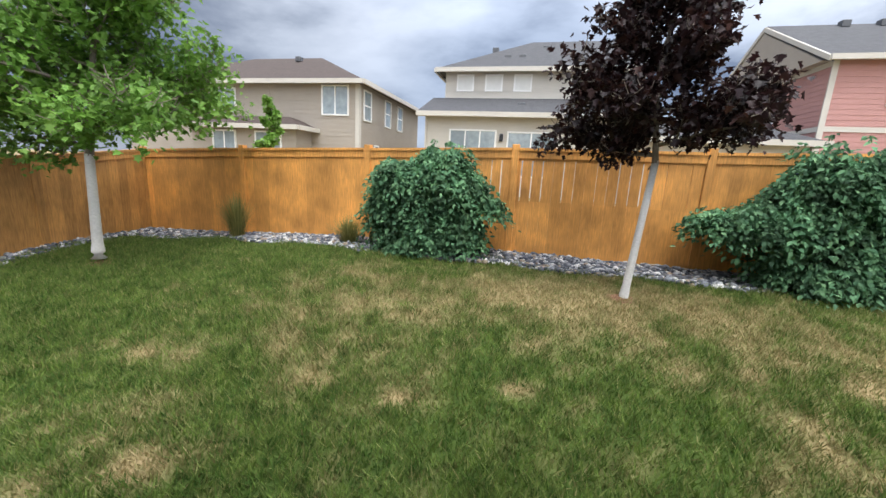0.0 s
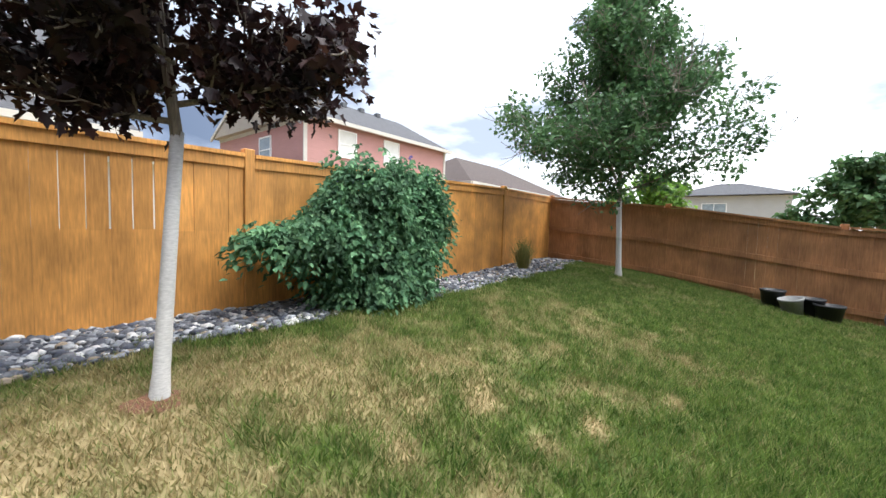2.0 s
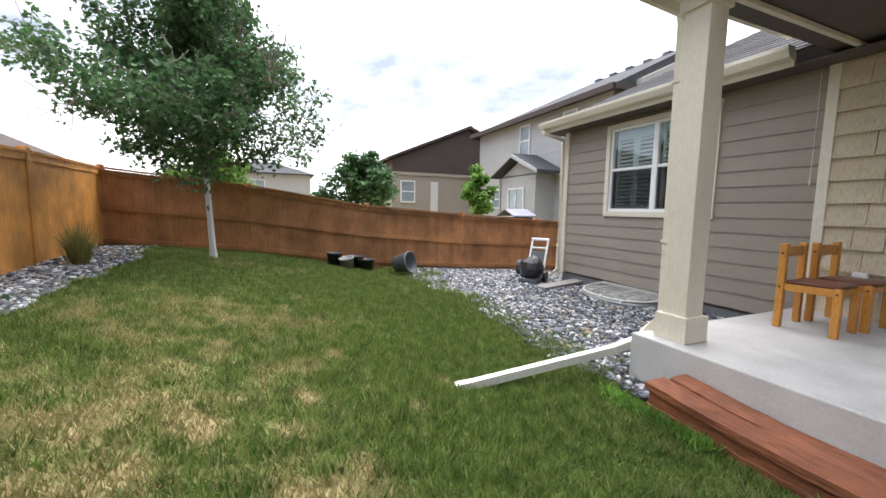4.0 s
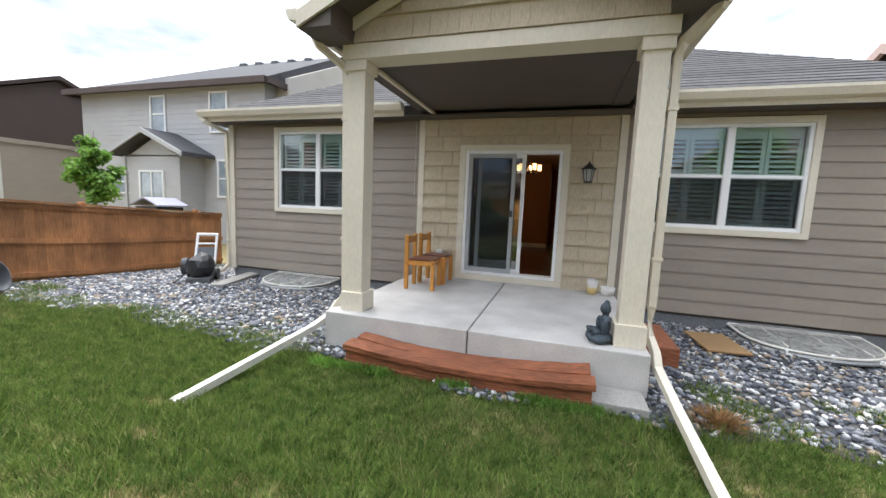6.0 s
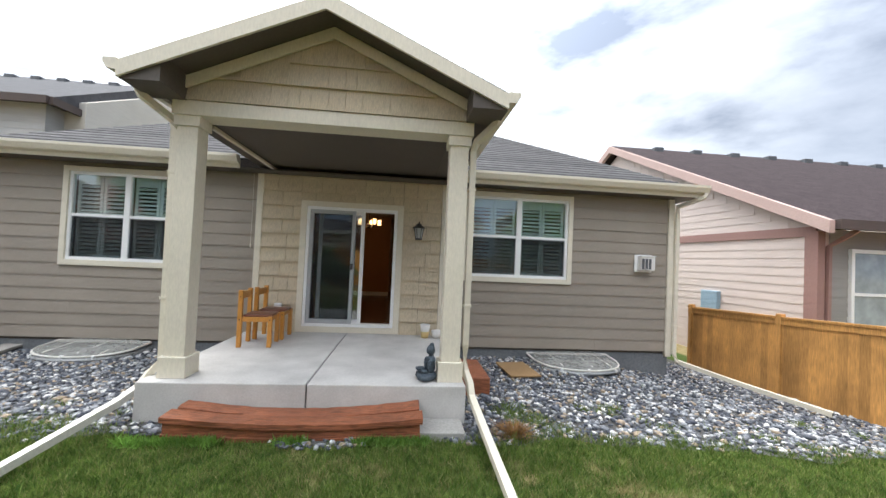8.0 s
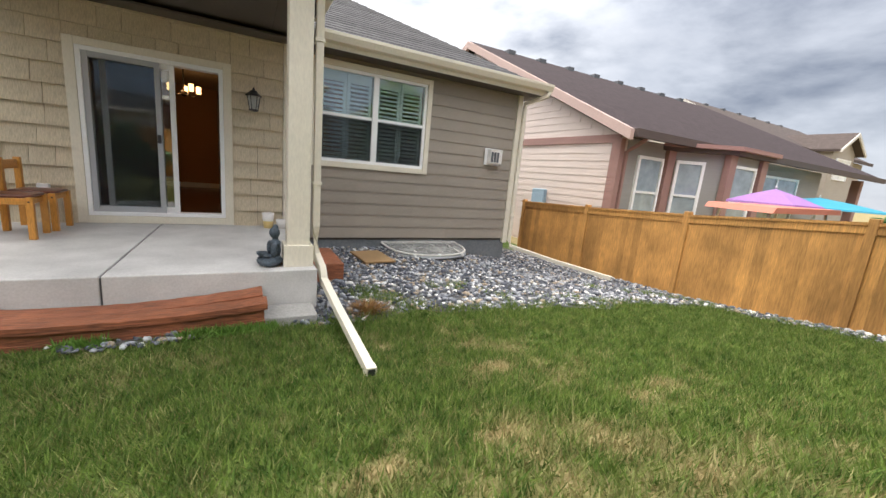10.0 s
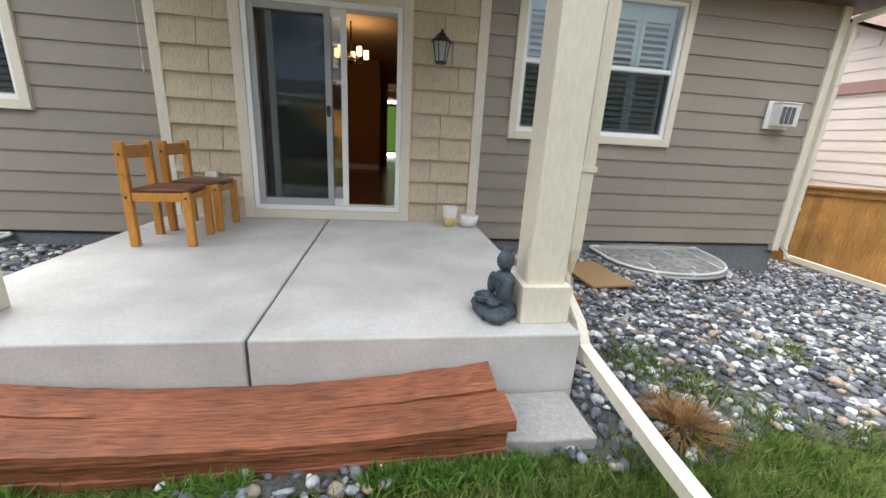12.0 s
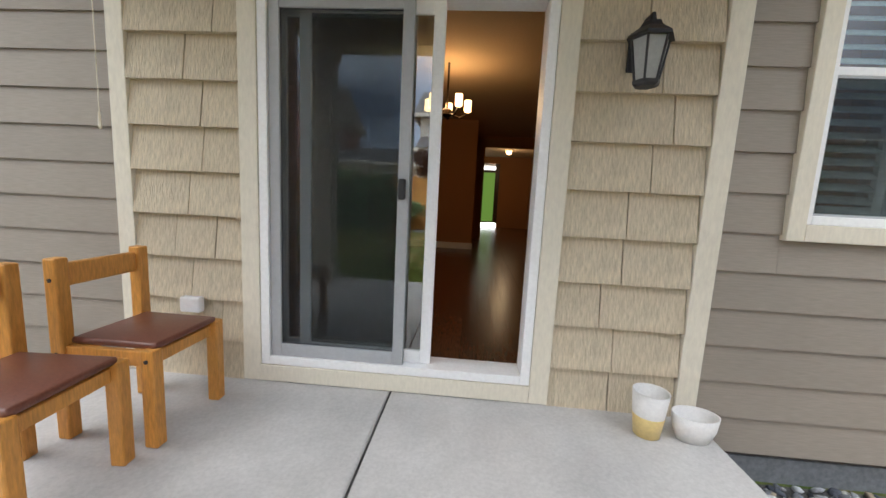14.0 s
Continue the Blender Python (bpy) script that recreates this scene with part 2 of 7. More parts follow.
M_STATUE = material("blue grey stone", (0.055, 0.075, 0.095), 0.6, 45, 0.5, (1, 1, 1), 0.5, blotch=9)
M_BARK = material("bark", (0.24, 0.20, 0.165), 0.9, 30, 0.4, (3, 3, 0.6), 0.6)
M_WRAP = material("white trunk wrap", (0.62, 0.60, 0.57), 0.8, 40, 0.2, (1, 1, 4), 0.3)
M_SOIL = material("gravel bed soil", (0.09, 0.088, 0.085), 0.95, 60, 0.5, bump=0.8, blotch=8, dist=0.02)
M_CLAY = material("reddish mulch", (0.24, 0.115, 0.065), 0.95, 60, 0.5, bump=0.8, dist=0.02)
M_STONE = island_material("river rock", [(0.05, 0.057, 0.072), (0.19, 0.205, 0.23), (0.085, 0.093, 0.115), (0.40, 0.41, 0.42), (0.12, 0.127, 0.145), (0.60, 0.59, 0.57), (0.065, 0.072, 0.095), (0.27, 0.28, 0.30), (0.10, 0.106, 0.125), (0.30, 0.24, 0.175), (0.155, 0.16, 0.175)], 0.7, 0.3, 50, steps=True)
M_GROUND = dry_material("turf", (0.044, 0.074, 0.014), (0.082, 0.122, 0.026), (0.30, 0.22, 0.11), (0.42, 0.32, 0.18), 0.95)
M_BLADE = dry_material("grass blade", (0.040, 0.096, 0.014), (0.180, 0.262, 0.054), (0.30, 0.235, 0.105), (0.50, 0.405, 0.225), 0.7, 0.3)
M_GLASS = glass_material("window glass", (0.84, 0.90, 0.895), 0.02, 0.12)
M_DOORGLASS = glass_material("patio door glass", (0.72, 0.78, 0.78), 0.02, 0.24)
M_PAVER = material("grey paver", (0.33, 0.32, 0.30), 0.9, 50, 0.2, bump=0.3)
M_GREEN = island_material("maple leaf", [(0.055, 0.12, 0.050), (0.09, 0.18, 0.072), (0.125, 0.23, 0.09), (0.075, 0.15, 0.065)], 0.55, 0, 2.5, 0.35, 0.4)
M_LIME = island_material("fresh maple leaf", [(0.10, 0.205, 0.038), (0.17, 0.32, 0.055), (0.23, 0.40, 0.08), (0.125, 0.25, 0.048)], 0.55, 0, 2.5, 0.4, 0.35)
M_PURPLE = island_material("crimson maple leaf", [(0.014, 0.009, 0.010), (0.035, 0.014, 0.014), (0.022, 0.012, 0.015), (0.055, 0.022, 0.016)], 0.5, 0, 3, 0.25, 0.5)
M_VINE = island_material("vine leaf", [(0.050, 0.125, 0.062), (0.09, 0.20, 0.10), (0.16, 0.30, 0.145), (0.066, 0.155, 0.08)], 0.75, 0, 4.5, 0.3, 0.65)
# near-black stems: the shrubs' inner shade is put into their colour
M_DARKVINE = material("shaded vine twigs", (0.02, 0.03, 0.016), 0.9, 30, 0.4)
M_FLOWER = island_material("violet blossom", [(0.12, 0.10, 0.33), (0.2, 0.16, 0.45)], 0.6, 0)
M_STRAWGRASS = island_material("feather grass", [(0.20, 0.20, 0.06), (0.34, 0.30, 0.11), (0.14, 0.17, 0.05)], 0.7, 0, 60, 0.3)


# ---- mesh helpers ----
def part(name, bm, mat, parent=None, label="", smooth=False):
    me = bpy.data.meshes.new(name)
    bm.to_mesh(me)
    bm.free()
    me.materials.append(mat)
    if smooth:
        me.polygons.foreach_set("use_smooth", [True] * len(me.polygons))
    ob = new(name, me)
    if parent is not None:
        ob.parent = parent
    if label:
        ob["label"] = label
    return ob


def empty(name, x, y, z, rz=0):
    ob = new(name)
    ob.matrix_basis = pose(x, y, z, 0, 0, rz)
    return ob


def add_box(bm, x0, x1, y0, y1, z0, z1, bevel=0.0, m=None):
    """A box between those planes, with rounded edges if asked for."""
    r = bmesh.ops.create_cube(bm, size=1)
    vs = r["verts"]
    for v in vs:
        v.co = Vector(((x0 + x1) / 2 + v.co.x * (x1 - x0), (y0 + y1) / 2 + v.co.y * (y1 - y0), (z0 + z1) / 2 + v.co.z * (z1 - z0)))
    if bevel:
        es = list({e for v in vs for e in v.link_edges})
        out = bmesh.ops.bevel(bm, geom=es, offset=bevel, segments=2, affect="EDGES", profile=0.5)
        vs = list({v for f in out["faces"] for v in f.verts} | {v for v in vs if v.is_valid})
    if m is not None:
        bmesh.ops.transform(bm, matrix=m, verts=vs)
    return vs


def box(x0, x1, y0, y1, z0, z1, bevel=0.0, m=None):
    bm = bmesh.new()
    add_box(bm, x0, x1, y0, y1, z0, z1, bevel, m)
    return bm


def prism(outline, axis, a, b):
    """An outline in the two other axes, drawn out along axis from a to b."""
    bm = bmesh.new()

    def at(p, d):
        return Vector((d, p[0], p[1])) if axis == "x" else Vector((p[0], d, p[1])) if axis == "y" else Vector((p[0], p[1], d))
    lo = [bm.verts.new(at(p, a)) for p in outline]
    hi = [bm.verts.new(at(p, b)) for p in outline]
    bm.faces.new(lo)
    bm.faces.new(hi[::-1])
    for i in range(len(lo)):
        j = (i + 1) % len(lo)
        bm.faces.new((lo[i], hi[i], hi[j], lo[j]))
    bmesh.ops.recalc_face_normals(bm, faces=bm.faces)
    return bm


def add_tube(bm, pts, radii, n=8, square=False):
    pts = [Vector(p) for p in pts]
    rings = []
    for i, p in enumerate(pts):
        d = (pts[min(i + 1, len(pts) - 1)] - pts[max(i - 1, 0)]).normalized()
        side = d.cross(Vector((0, 0, 1)))
        if side.length < 0.05:
            side = Vector((1, 0, 0))
        side.normalize()
        up = side.cross(d).normalized()
        r = radii[i] if isinstance(radii, (list, tuple)) else radii
        ring = []
        for k in range(n):
            a = 2 * math.pi * (k + (0.5 if square else 0)) / n
            ring.append(bm.verts.new(p + (side * math.cos(a) + up * math.sin(a)) * r))
        rings.append(ring)
    for a, b in zip(rings, rings[1:]):
        for k in range(n):
            bm.faces.new((a[k], a[(k + 1) % n], b[(k + 1) % n], b[k]))
    bm.faces.new(rings[0][::-1])
    bm.faces.new(rings[-1])


def tube(pts, radii, n=8, square=False):
    bm = bmesh.new()
    add_tube(bm, pts, radii, n, square)
    bmesh.ops.recalc_face_normals(bm, faces=bm.faces)
    return bm


def lathe(profile, n=24, cx=0, cy=0, squash=1.0):
    """A body of revolution from (radius, height) pairs."""
    bm = bmesh.new()
    rings = [[bm.verts.new((cx + r * math.cos(2 * math.pi * k / n), cy + squash * r * math.sin(2 * math.pi * k / n), z)) for k in range(n)] for r, z in profile]
    for a, b in zip(rings, rings[1:]):
        for k in range(n):
            bm.faces.new((a[k], a[(k + 1) % n], b[(k + 1) % n], b[k]))
    bm.faces.new(rings[0][::-1])
    bm.faces.new(rings[-1])
    bmesh.ops.recalc_face_normals(bm, faces=bm.faces)
    return bm


def mesh_arrays(name, verts, tris, mat, per_face=3):
    """A mesh from arrays: for the uncountable pieces."""
    me = bpy.data.meshes.new(name)
    me.vertices.add(len(verts))
    me.vertices.foreach_set("co", np.asarray(verts, dtype=np.float32).ravel())
    me.loops.add(len(tris) * per_face)
    me.loops.foreach_set("vertex_index", np.asarray(tris, dtype=np.int32).ravel())
    me.polygons.add(len(tris))
    me.polygons.foreach_set("loop_start", np.arange(0, len(tris) * per_face, per_face, dtype=np.int32))
    me.update(calc_edges=True)
    me.materials.append(mat)
    return new(name, me)


# ---- the lie of the land ----
Y_PROFILE = (-60, -8.6, -7.6, -6.8, -6.0, -5.0, -4.1, -3.0, -2.0, 0.0, 2.0, 60)
Z_LEFT = (0.75, 0.62, 0.60, 0.55, 0.44, 0.27, 0.10, -0.02, -0.08, -0.20, -0.30, -0.30)
Z_MID = (0.55, 0.47, 0.48, 0.48, 0.36, 0.13, -0.02, -0.05, -0.04, -0.02, -0.02, -0.02)
Z_RIGHT = (0.45, 0.28, 0.27, 0.22, 0.12, -0.02, -0.14, -0.26, -0.32, -0.42, -0.50, -0.50)


def land(x, y):
    """Height of the ground, for arrays or numbers."""
    a, b, c = (np.interp(y, Y_PROFILE, z) for z in (Z_LEFT, Z_MID, Z_RIGHT))
    u = np.clip((np.asarray(x, dtype=float) + 8.0) / 4.5, 0, 1)
    w = np.clip((np.asarray(x, dtype=float) - 3.0) / 4.5, 0, 1)
    u, w = u * u * (3 - 2 * u), w * w * (3 - 2 * w)
    return (a * (1 - u) + b * u) * (1 - w) + c * w


def lattice(x, y, scale, seed):
    """Smooth value noise over the plan, 0 to 1."""
    rng = np.random.RandomState(seed)
    table = rng.rand(64, 64)
    u, v = np.asarray(x) * scale + 100.0, np.asarray(y) * scale + 100.0
    i, j = np.floor(u).astype(int), np.floor(v).astype(int)
    fu, fv = u - i, v - j
    fu, fv = fu * fu * (3 - 2 * fu), fv * fv * (3 - 2 * fv)
    g = lambda p, q: table[p % 64, q % 64]
    return (g(i, j) * (1 - fu) + g(i + 1, j) * fu) * (1 - fv) + (g(i, j + 1) * (1 - fu) + g(i + 1, j + 1) * fu) * fv


# bald straw spots worn into the lawn: x, y, radius
BALD = ((2.63, -4.4, 0.22), (3.48, -5.12, 0.18), (1.63, -6.1, 0.10), (0.79, -5.37, 0.12), (1.54, -5.18, 0.15), (-1.06, -6.07, 0.17), (-0.73, -5.87, 0.12),
        (-1.33, -5.87, 0.18), (3.96, -6.74, 0.10), (2.09, -5.18, 0.14), (-2.52, -5.95, 0.15), (-1.72, -5.37, 0.15), (-2.58, -5.1, 0.16), (2.02, -3.72, 0.08), (2.7, -3.91, 0.12),
        (0.1, -6.55, 0.16), (0.9, -6.75, 0.18), (-2.05, -4.3, 0.10), (-1.6, -4.7, 0.10))


def dryness(x, y):
    """Straw in patches: most of it round the purple maple and along the middle of the lawn."""
    n1 = lattice(x, y, 1.1, 3) * 0.6 + lattice(x, y, 3.1, 4) * 0.4
    n2 = lattice(x, y, 6.0, 5) * 0.6 + lattice(x, y, 13.0, 6) * 0.4
    mid = np.exp(-((x - 0.4) / 1.9) ** 2 - ((y + 6.95) / 0.6) ** 2) * 0.36
    mid += np.exp(-((x + 2.6) / 2.4) ** 2 - ((y + 6.0) / 1.2) ** 2) * 0.20
    mid += np.exp(-((x - 1.0) / 2.0) ** 2 - ((y + 5.6) / 1.0) ** 2) * 0.10
    mid -= np.exp(-((x + 3.5) / 3.0) ** 2 - ((y + 3.9) / 0.8) ** 2) * 0.18
    mid -= np.clip((x - 3.0) / 3.0, 0, 1) * 0.2
    n3 = lattice(x, y, 17.0, 7) * 0.5 + lattice(x, y, 34.0, 8) * 0.5
    d = np.clip((n1 * 0.55 + n2 * 0.75 + n3 * 0.45 + mid * 1.4 - 0.94) * 1.9, 0, 0.8)
    for i, (sx, sy, r) in enumerate(BALD):
        wob = 0.5 + 1.6 * lattice(x, y, 9.0, 50 + i) + 1.2 * lattice(x, y, 22.0, 80 + i)
        q = ((x - sx) / (r * 1.45)) ** 2 + ((y - sy) / (r * 0.85)) ** 2
        d = np.maximum(d, np.clip((1.15 - q * wob) * (0.55 + 0.75 * n3), 0, 0.95))
    return d


def near_edge(x):
    """Where the lawn meets the gravel by the house."""
    x = np.asarray(x, dtype=float)
    e = np.interp(x, (-9, -8.0, -4.1, -2.4, -1.3, 1.6, 3.6, 4.7, 6.2, 8), (-3.0, -3.0, -2.95, -2.95, -3.06, -3.08, -3.15, -3.25, -3.3, -3.6))
    return e + (lattice(x, x * 0, 2.3, 9) - 0.5) * 0.3


def back_edge(x):
    x = np.asarray(x, dtype=float)
    return np.interp(x, (-9, -6, 0, 3, 5, 8), (-7.6, -7.58, -7.6, -7.6, -7.75, -7.8)) + (lattice(x, x * 0, 2.7, 11) - 0.5) * 0.22


# ---- ground ----
def build_ground():
    xs = np.concatenate([[-900, -300, -120, -60, -30, -16], np.arange(-9, 9.01, 0.12), [16, 30, 60, 120, 300, 900]])
    ys = np.concatenate([[-900, -300, -120, -60, -30, -15], np.arange(-9, 3.01, 0.12), [8, 20, 60, 120, 300, 900]])
    gx, gy = np.meshgrid(xs, ys, indexing="ij")
    gz = land(gx, gy) + (lattice(gx, gy, 1.7, 21) - 0.5) * 0.03
    verts = np.stack([gx, gy, gz], -1).reshape(-1, 3)
    nx, ny = gx.shape
    i, j = np.meshgrid(np.arange(nx - 1), np.arange(ny - 1), indexing="ij")
    a = (i * ny + j).ravel()
    quads = np.stack([a, a + ny, a + ny + 1, a + 1], -1)
    ob = mesh_arrays("ground", verts, quads, M_GROUND, 4)
    dry = ob.data.attributes.new("dry", "FLOAT", "POINT")
    d = dryness(verts[:, 0], verts[:, 1])
    d[(verts[:, 1] < -8.6) | (np.abs(verts[:, 0]) > 8.2)] = 0.7
    dry.data.foreach_set("value", d.astype(np.float32))
    ob.data.polygons.foreach_set("use_smooth", [True] * len(ob.data.polygons))
    return tagged(ob, "sloping back-yard ground under patchy mown turf", "ground", kind="structure")


def on_lawn(x, y):
    ok = (y < near_edge(x) + 0.05) & (y > back_edge(x) - 0.05) & (x > -7.95) & (x < 7.2)
    ok &= ~((x > -1.25) & (x < 1.35) & (y > -3.06))
    return ok


def build_grass(count):
    rng = np.random.RandomState(7)
    x, y = rng.uniform(-8.05, 7.3, count), rng.uniform(-7.95, -2.2, count)
    # thicker where the walk passes
    k = on_lawn(x + rng.normal(0, 0.08, count), y + rng.normal(0, 0.09, count)) & ~((x > -1.2) & (x < 1.23) & (y > -3.05))
    # stray tufts in the rock near the lawn's edge
    k |= (lattice(x, y, 2.6, 61) * 0.6 + lattice(x, y, 7.0, 62) * 0.4 > 0.64 - 0.24 * (x < -1.7) * (y < near_edge(x) + 0.45)) & (y > near_edge(x)) & (y < near_edge(x) + 1.0) & (np.abs(x) > 1.7) & (rng.rand(count) < 0.5)
    k |= (lattice(x, y, 3.0, 63) > 0.6) & (y < back_edge(x)) & (y > back_edge(x) - 0.35) & (rng.rand(count) < 0.4)
    x, y = x[k], y[k]
    n = len(x)
    d = dryness(x + rng.normal(0, 0.03, n), y + rng.normal(0, 0.03, n))
    h = rng.uniform(0.028, 0.072, n) * (1 - 0.45 * d) * (0.55 + 0.5 * lattice(x, y, 1.5, 31) + 0.5 * lattice(x, y, 9.0, 32))
    h *= np.where((y > near_edge(x)) & (np.abs(x) > 1.7), 1.4, 1.0)
    w = rng.uniform(0.0028, 0.0062, n)
    a = rng.uniform(0, 2 * np.pi, n)
    lean = rng.uniform(0.1, 1.1, n) * h
    b = rng.uniform(0, 2 * np.pi, n)
    z = land(x, y) + (lattice(x, y, 1.7, 21) - 0.5) * 0.03 - 0.003
    base = np.stack([x, y, z], -1)
    side = np.stack([np.cos(a) * w, np.sin(a) * w, 0 * w], -1)
    tip = base + np.stack([np.cos(b) * lean, np.sin(b) * lean, h], -1)
    verts = np.stack([base - side, base + side, tip], 1).reshape(-1, 3)
    tris = np.arange(3 * n).reshape(-1, 3)
    ob = mesh_arrays("lawn_grass", verts, tris, M_BLADE)
    dry = ob.data.attributes.new("dry", "FLOAT", "POINT")
    dry.data.foreach_set("value", np.repeat(np.clip(d + rng.normal(0, 0.24, n), 0, 1), 3).astype(np.float32))
    return tagged(ob, "mown green lawn with straw-coloured dry patches", "lawn", kind="stuff")


ground = build_ground()
build_grass(700000)


def build_stones(name, label, region, count, bounds, seed, size=(0.014, 0.034)):
    """River rock: squashed, turned pebbles in a loose layer."""
    rng = np.random.RandomState(seed)
    x, y = rng.uniform(bounds[0], bounds[1], count), rng.uniform(bounds[2], bounds[3], count)
    k = region(x, y)
    x, y = x[k], y[k]
    n = len(x)
    t = (1 + 5 ** 0.5) / 2
    ico = np.array([(-1, t, 0), (1, t, 0), (-1, -t, 0), (1, -t, 0), (0, -1, t), (0, 1, t), (0, -1, -t), (0, 1, -t), (t, 0, -1), (t, 0, 1), (-t, 0, -1), (-t, 0, 1)]) / 1.9
    faces = np.array([(0, 11, 5), (0, 5, 1), (0, 1, 7), (0, 7, 10), (0, 10, 11), (1, 5, 9), (5, 11, 4), (11, 10, 2), (10, 7, 6), (7, 1, 8), (3, 9, 4), (3, 4, 2), (3, 2, 6), (3, 6, 8), (3, 8, 9), (4, 9, 5), (2, 4, 11), (6, 2, 10), (8, 6, 7), (9, 8, 1)])
    s = rng.uniform(size[0], size[1], n) * rng.choice([0.8, 1, 1, 1.35], n)
    sc = np.stack([s * rng.uniform(0.9, 1.5, n), s * rng.uniform(0.7, 1.0, n), s * rng.uniform(0.4, 0.75, n)], -1)
    p = ico[None] * (1 + rng.normal(0, 0.13, (n, 12, 1))) * sc[:, None]
    a, c = rng.uniform(0, 2 * np.pi, n), rng.normal(0, 0.45, n)
    py, pz = p[..., 1] * np.cos(c)[:, None] - p[..., 2] * np.sin(c)[:, None], p[..., 1] * np.sin(c)[:, None] + p[..., 2] * np.cos(c)[:, None]
    px = p[..., 0] * np.cos(a)[:, None] - py * np.sin(a)[:, None]
    py = p[..., 0] * np.sin(a)[:, None] + py * np.cos(a)[:, None]
    z = land(x, y) + 0.018 + rng.uniform(0, 0.018, n)
    verts = np.stack([px + x[:, None], py + y[:, None], pz + z[:, None]], -1).reshape(-1, 3)
    tris = (faces[None] + 12 * np.arange(n)[:, None, None]).reshape(-1, 3)
    ob = mesh_arrays(name, verts, tris, M_STONE)
    ob.data.polygons.foreach_set("use_smooth", [True] * len(ob.data.polygons))
    return tagged(ob, label, "river rock", kind="stuff")


def bed(name, label, rows):
    """A soil sheet under the rock: rows of (x, near y, far y)."""
    bm = bmesh.new()
    lines = []
    for x, y0, y1 in rows:
        lines.append([bm.verts.new((x, y0 + (y1 - y0) * k / 12, float(land(x, y0 + (y1 - y0) * k / 12)) + 0.016)) for k in range(13)])
    for a, b in zip(lines, lines[1:]):
        for k in range(12):
            bm.faces.new((a[k], b[k], b[k + 1], a[k + 1]))
    bmesh.ops.recalc_face_normals(bm, faces=bm.faces)
    return tagged(part(name, bm, M_SOIL), label, "gravel bed", kind="structure")


def ramp_x(a, b, step=0.25):
    return [a + (b - a) * i / round((b - a) / step) for i in range(round((b - a) / step) + 1)]


bed("gravel_bed_right", "grey gravel bed between patio and side fence", [(x, float(near_edge(x)), 2.5 if x > 5.9 else -0.02) for x in ramp_x(1.66, 7.45)])
bed("gravel_bed_left", "grey gravel bed under the left window", [(x, float(near_edge(x)), 2.5 if x < -5.75 else -0.02) for x in ramp_x(-8.1, -1.65)])
bed("gravel_bed_front", "thin gravel strip before the patio step", [(x, float(near_edge(x)) + 0.02, -2.6) for x in ramp_x(-1.65, 1.66)])
bed("gravel_bed_back", "grey gravel strip along the back fence", [(x, -8.5, float(back_edge(x))) for x in ramp_x(-8.1, 7.4)])
bed("gravel_bed_side", "gravel strip along the side fence", [(x, -7.9, -3.2) for x in (7.0, 7.2, 7.45)])


def thin(x, y, edge):
    """Rock thins out raggedly into the grass, and leaves the window wells free."""
    wells = (((x - 3.95) / 0.75) ** 2 + (y / 0.86) ** 2 < 1) | (((x + 3.85) / 0.7) ** 2 + (y / 0.78) ** 2 < 1)
    return ~wells & (lattice(x, y, 9.0, 41) * 0.35 - 0.1 < edge)


build_stones("river_rock_right", "loose blue-grey river rock beside the patio", lambda x, y: ((y > near_edge(x)) & (x > 1.68) & ((x > 5.95) | (y < -0.03)) & thin(x, y, y - near_edge(x))) | ((x > 7.05) & (y < -3) & (x < 7.45)), 31000, (1.6, 7.45, -7.9, 1.5), 3)
build_stones("river_rock_left", "loose blue-grey river rock under the left window", lambda x, y: (y > near_edge(x)) & (x < -1.66) & ((x < -5.75) | (y < -0.03)) & thin(x, y, y - near_edge(x)), 23000, (-8.1, -1.66, -3.4, 1.2), 4)
build_stones("river_rock_front", "scattered pale river rock before the patio step", lambda x, y: (y > near_edge(x) - 0.04) & (y < -3.03) | ((x > 1.3) & (y > near_edge(x)) & (y < -2.6)) | ((x < -1.25) & (y > near_edge(x)) & (y < -2.6)), 1200, (-1.7, 1.7, -3.35, -2.6), 5)
build_stones("river_rock_back", "pale river rock strip along the back fence", lambda x, y: y < back_edge(x), 14000, (-8.1, 7.4, -8.5, -7.4), 6, (0.015, 0.038))


# ---- the house ----
HL, HR, HB = -5.70, 5.92, 12.0      # left and right corners, rear of the house
EAVE = 3.02
house_walls = []


def wall_with_holes(name, x0, x1, z0, z1, y0, y1, holes, mat):
    """A wall along x with openings (x0, x1, z0, z1) cut right through."""
    bm = bmesh.new()
    xs = sorted({x0, x1, *[h[0] for h in holes], *[h[1] for h in holes]})
    for a, b in zip(xs, xs[1:]):
        cuts = sorted((h[2], h[3]) for h in holes if h[0] <= a and h[1] >= b)
        z = z0
        for c0, c1 in cuts + [(z1, z1)]:
            if c0 > z:
                add_box(bm, a, b, y0, y1, z, c0)
            z = c1
    return tagged(part(name, bm, mat), "", "wall", kind="structure")


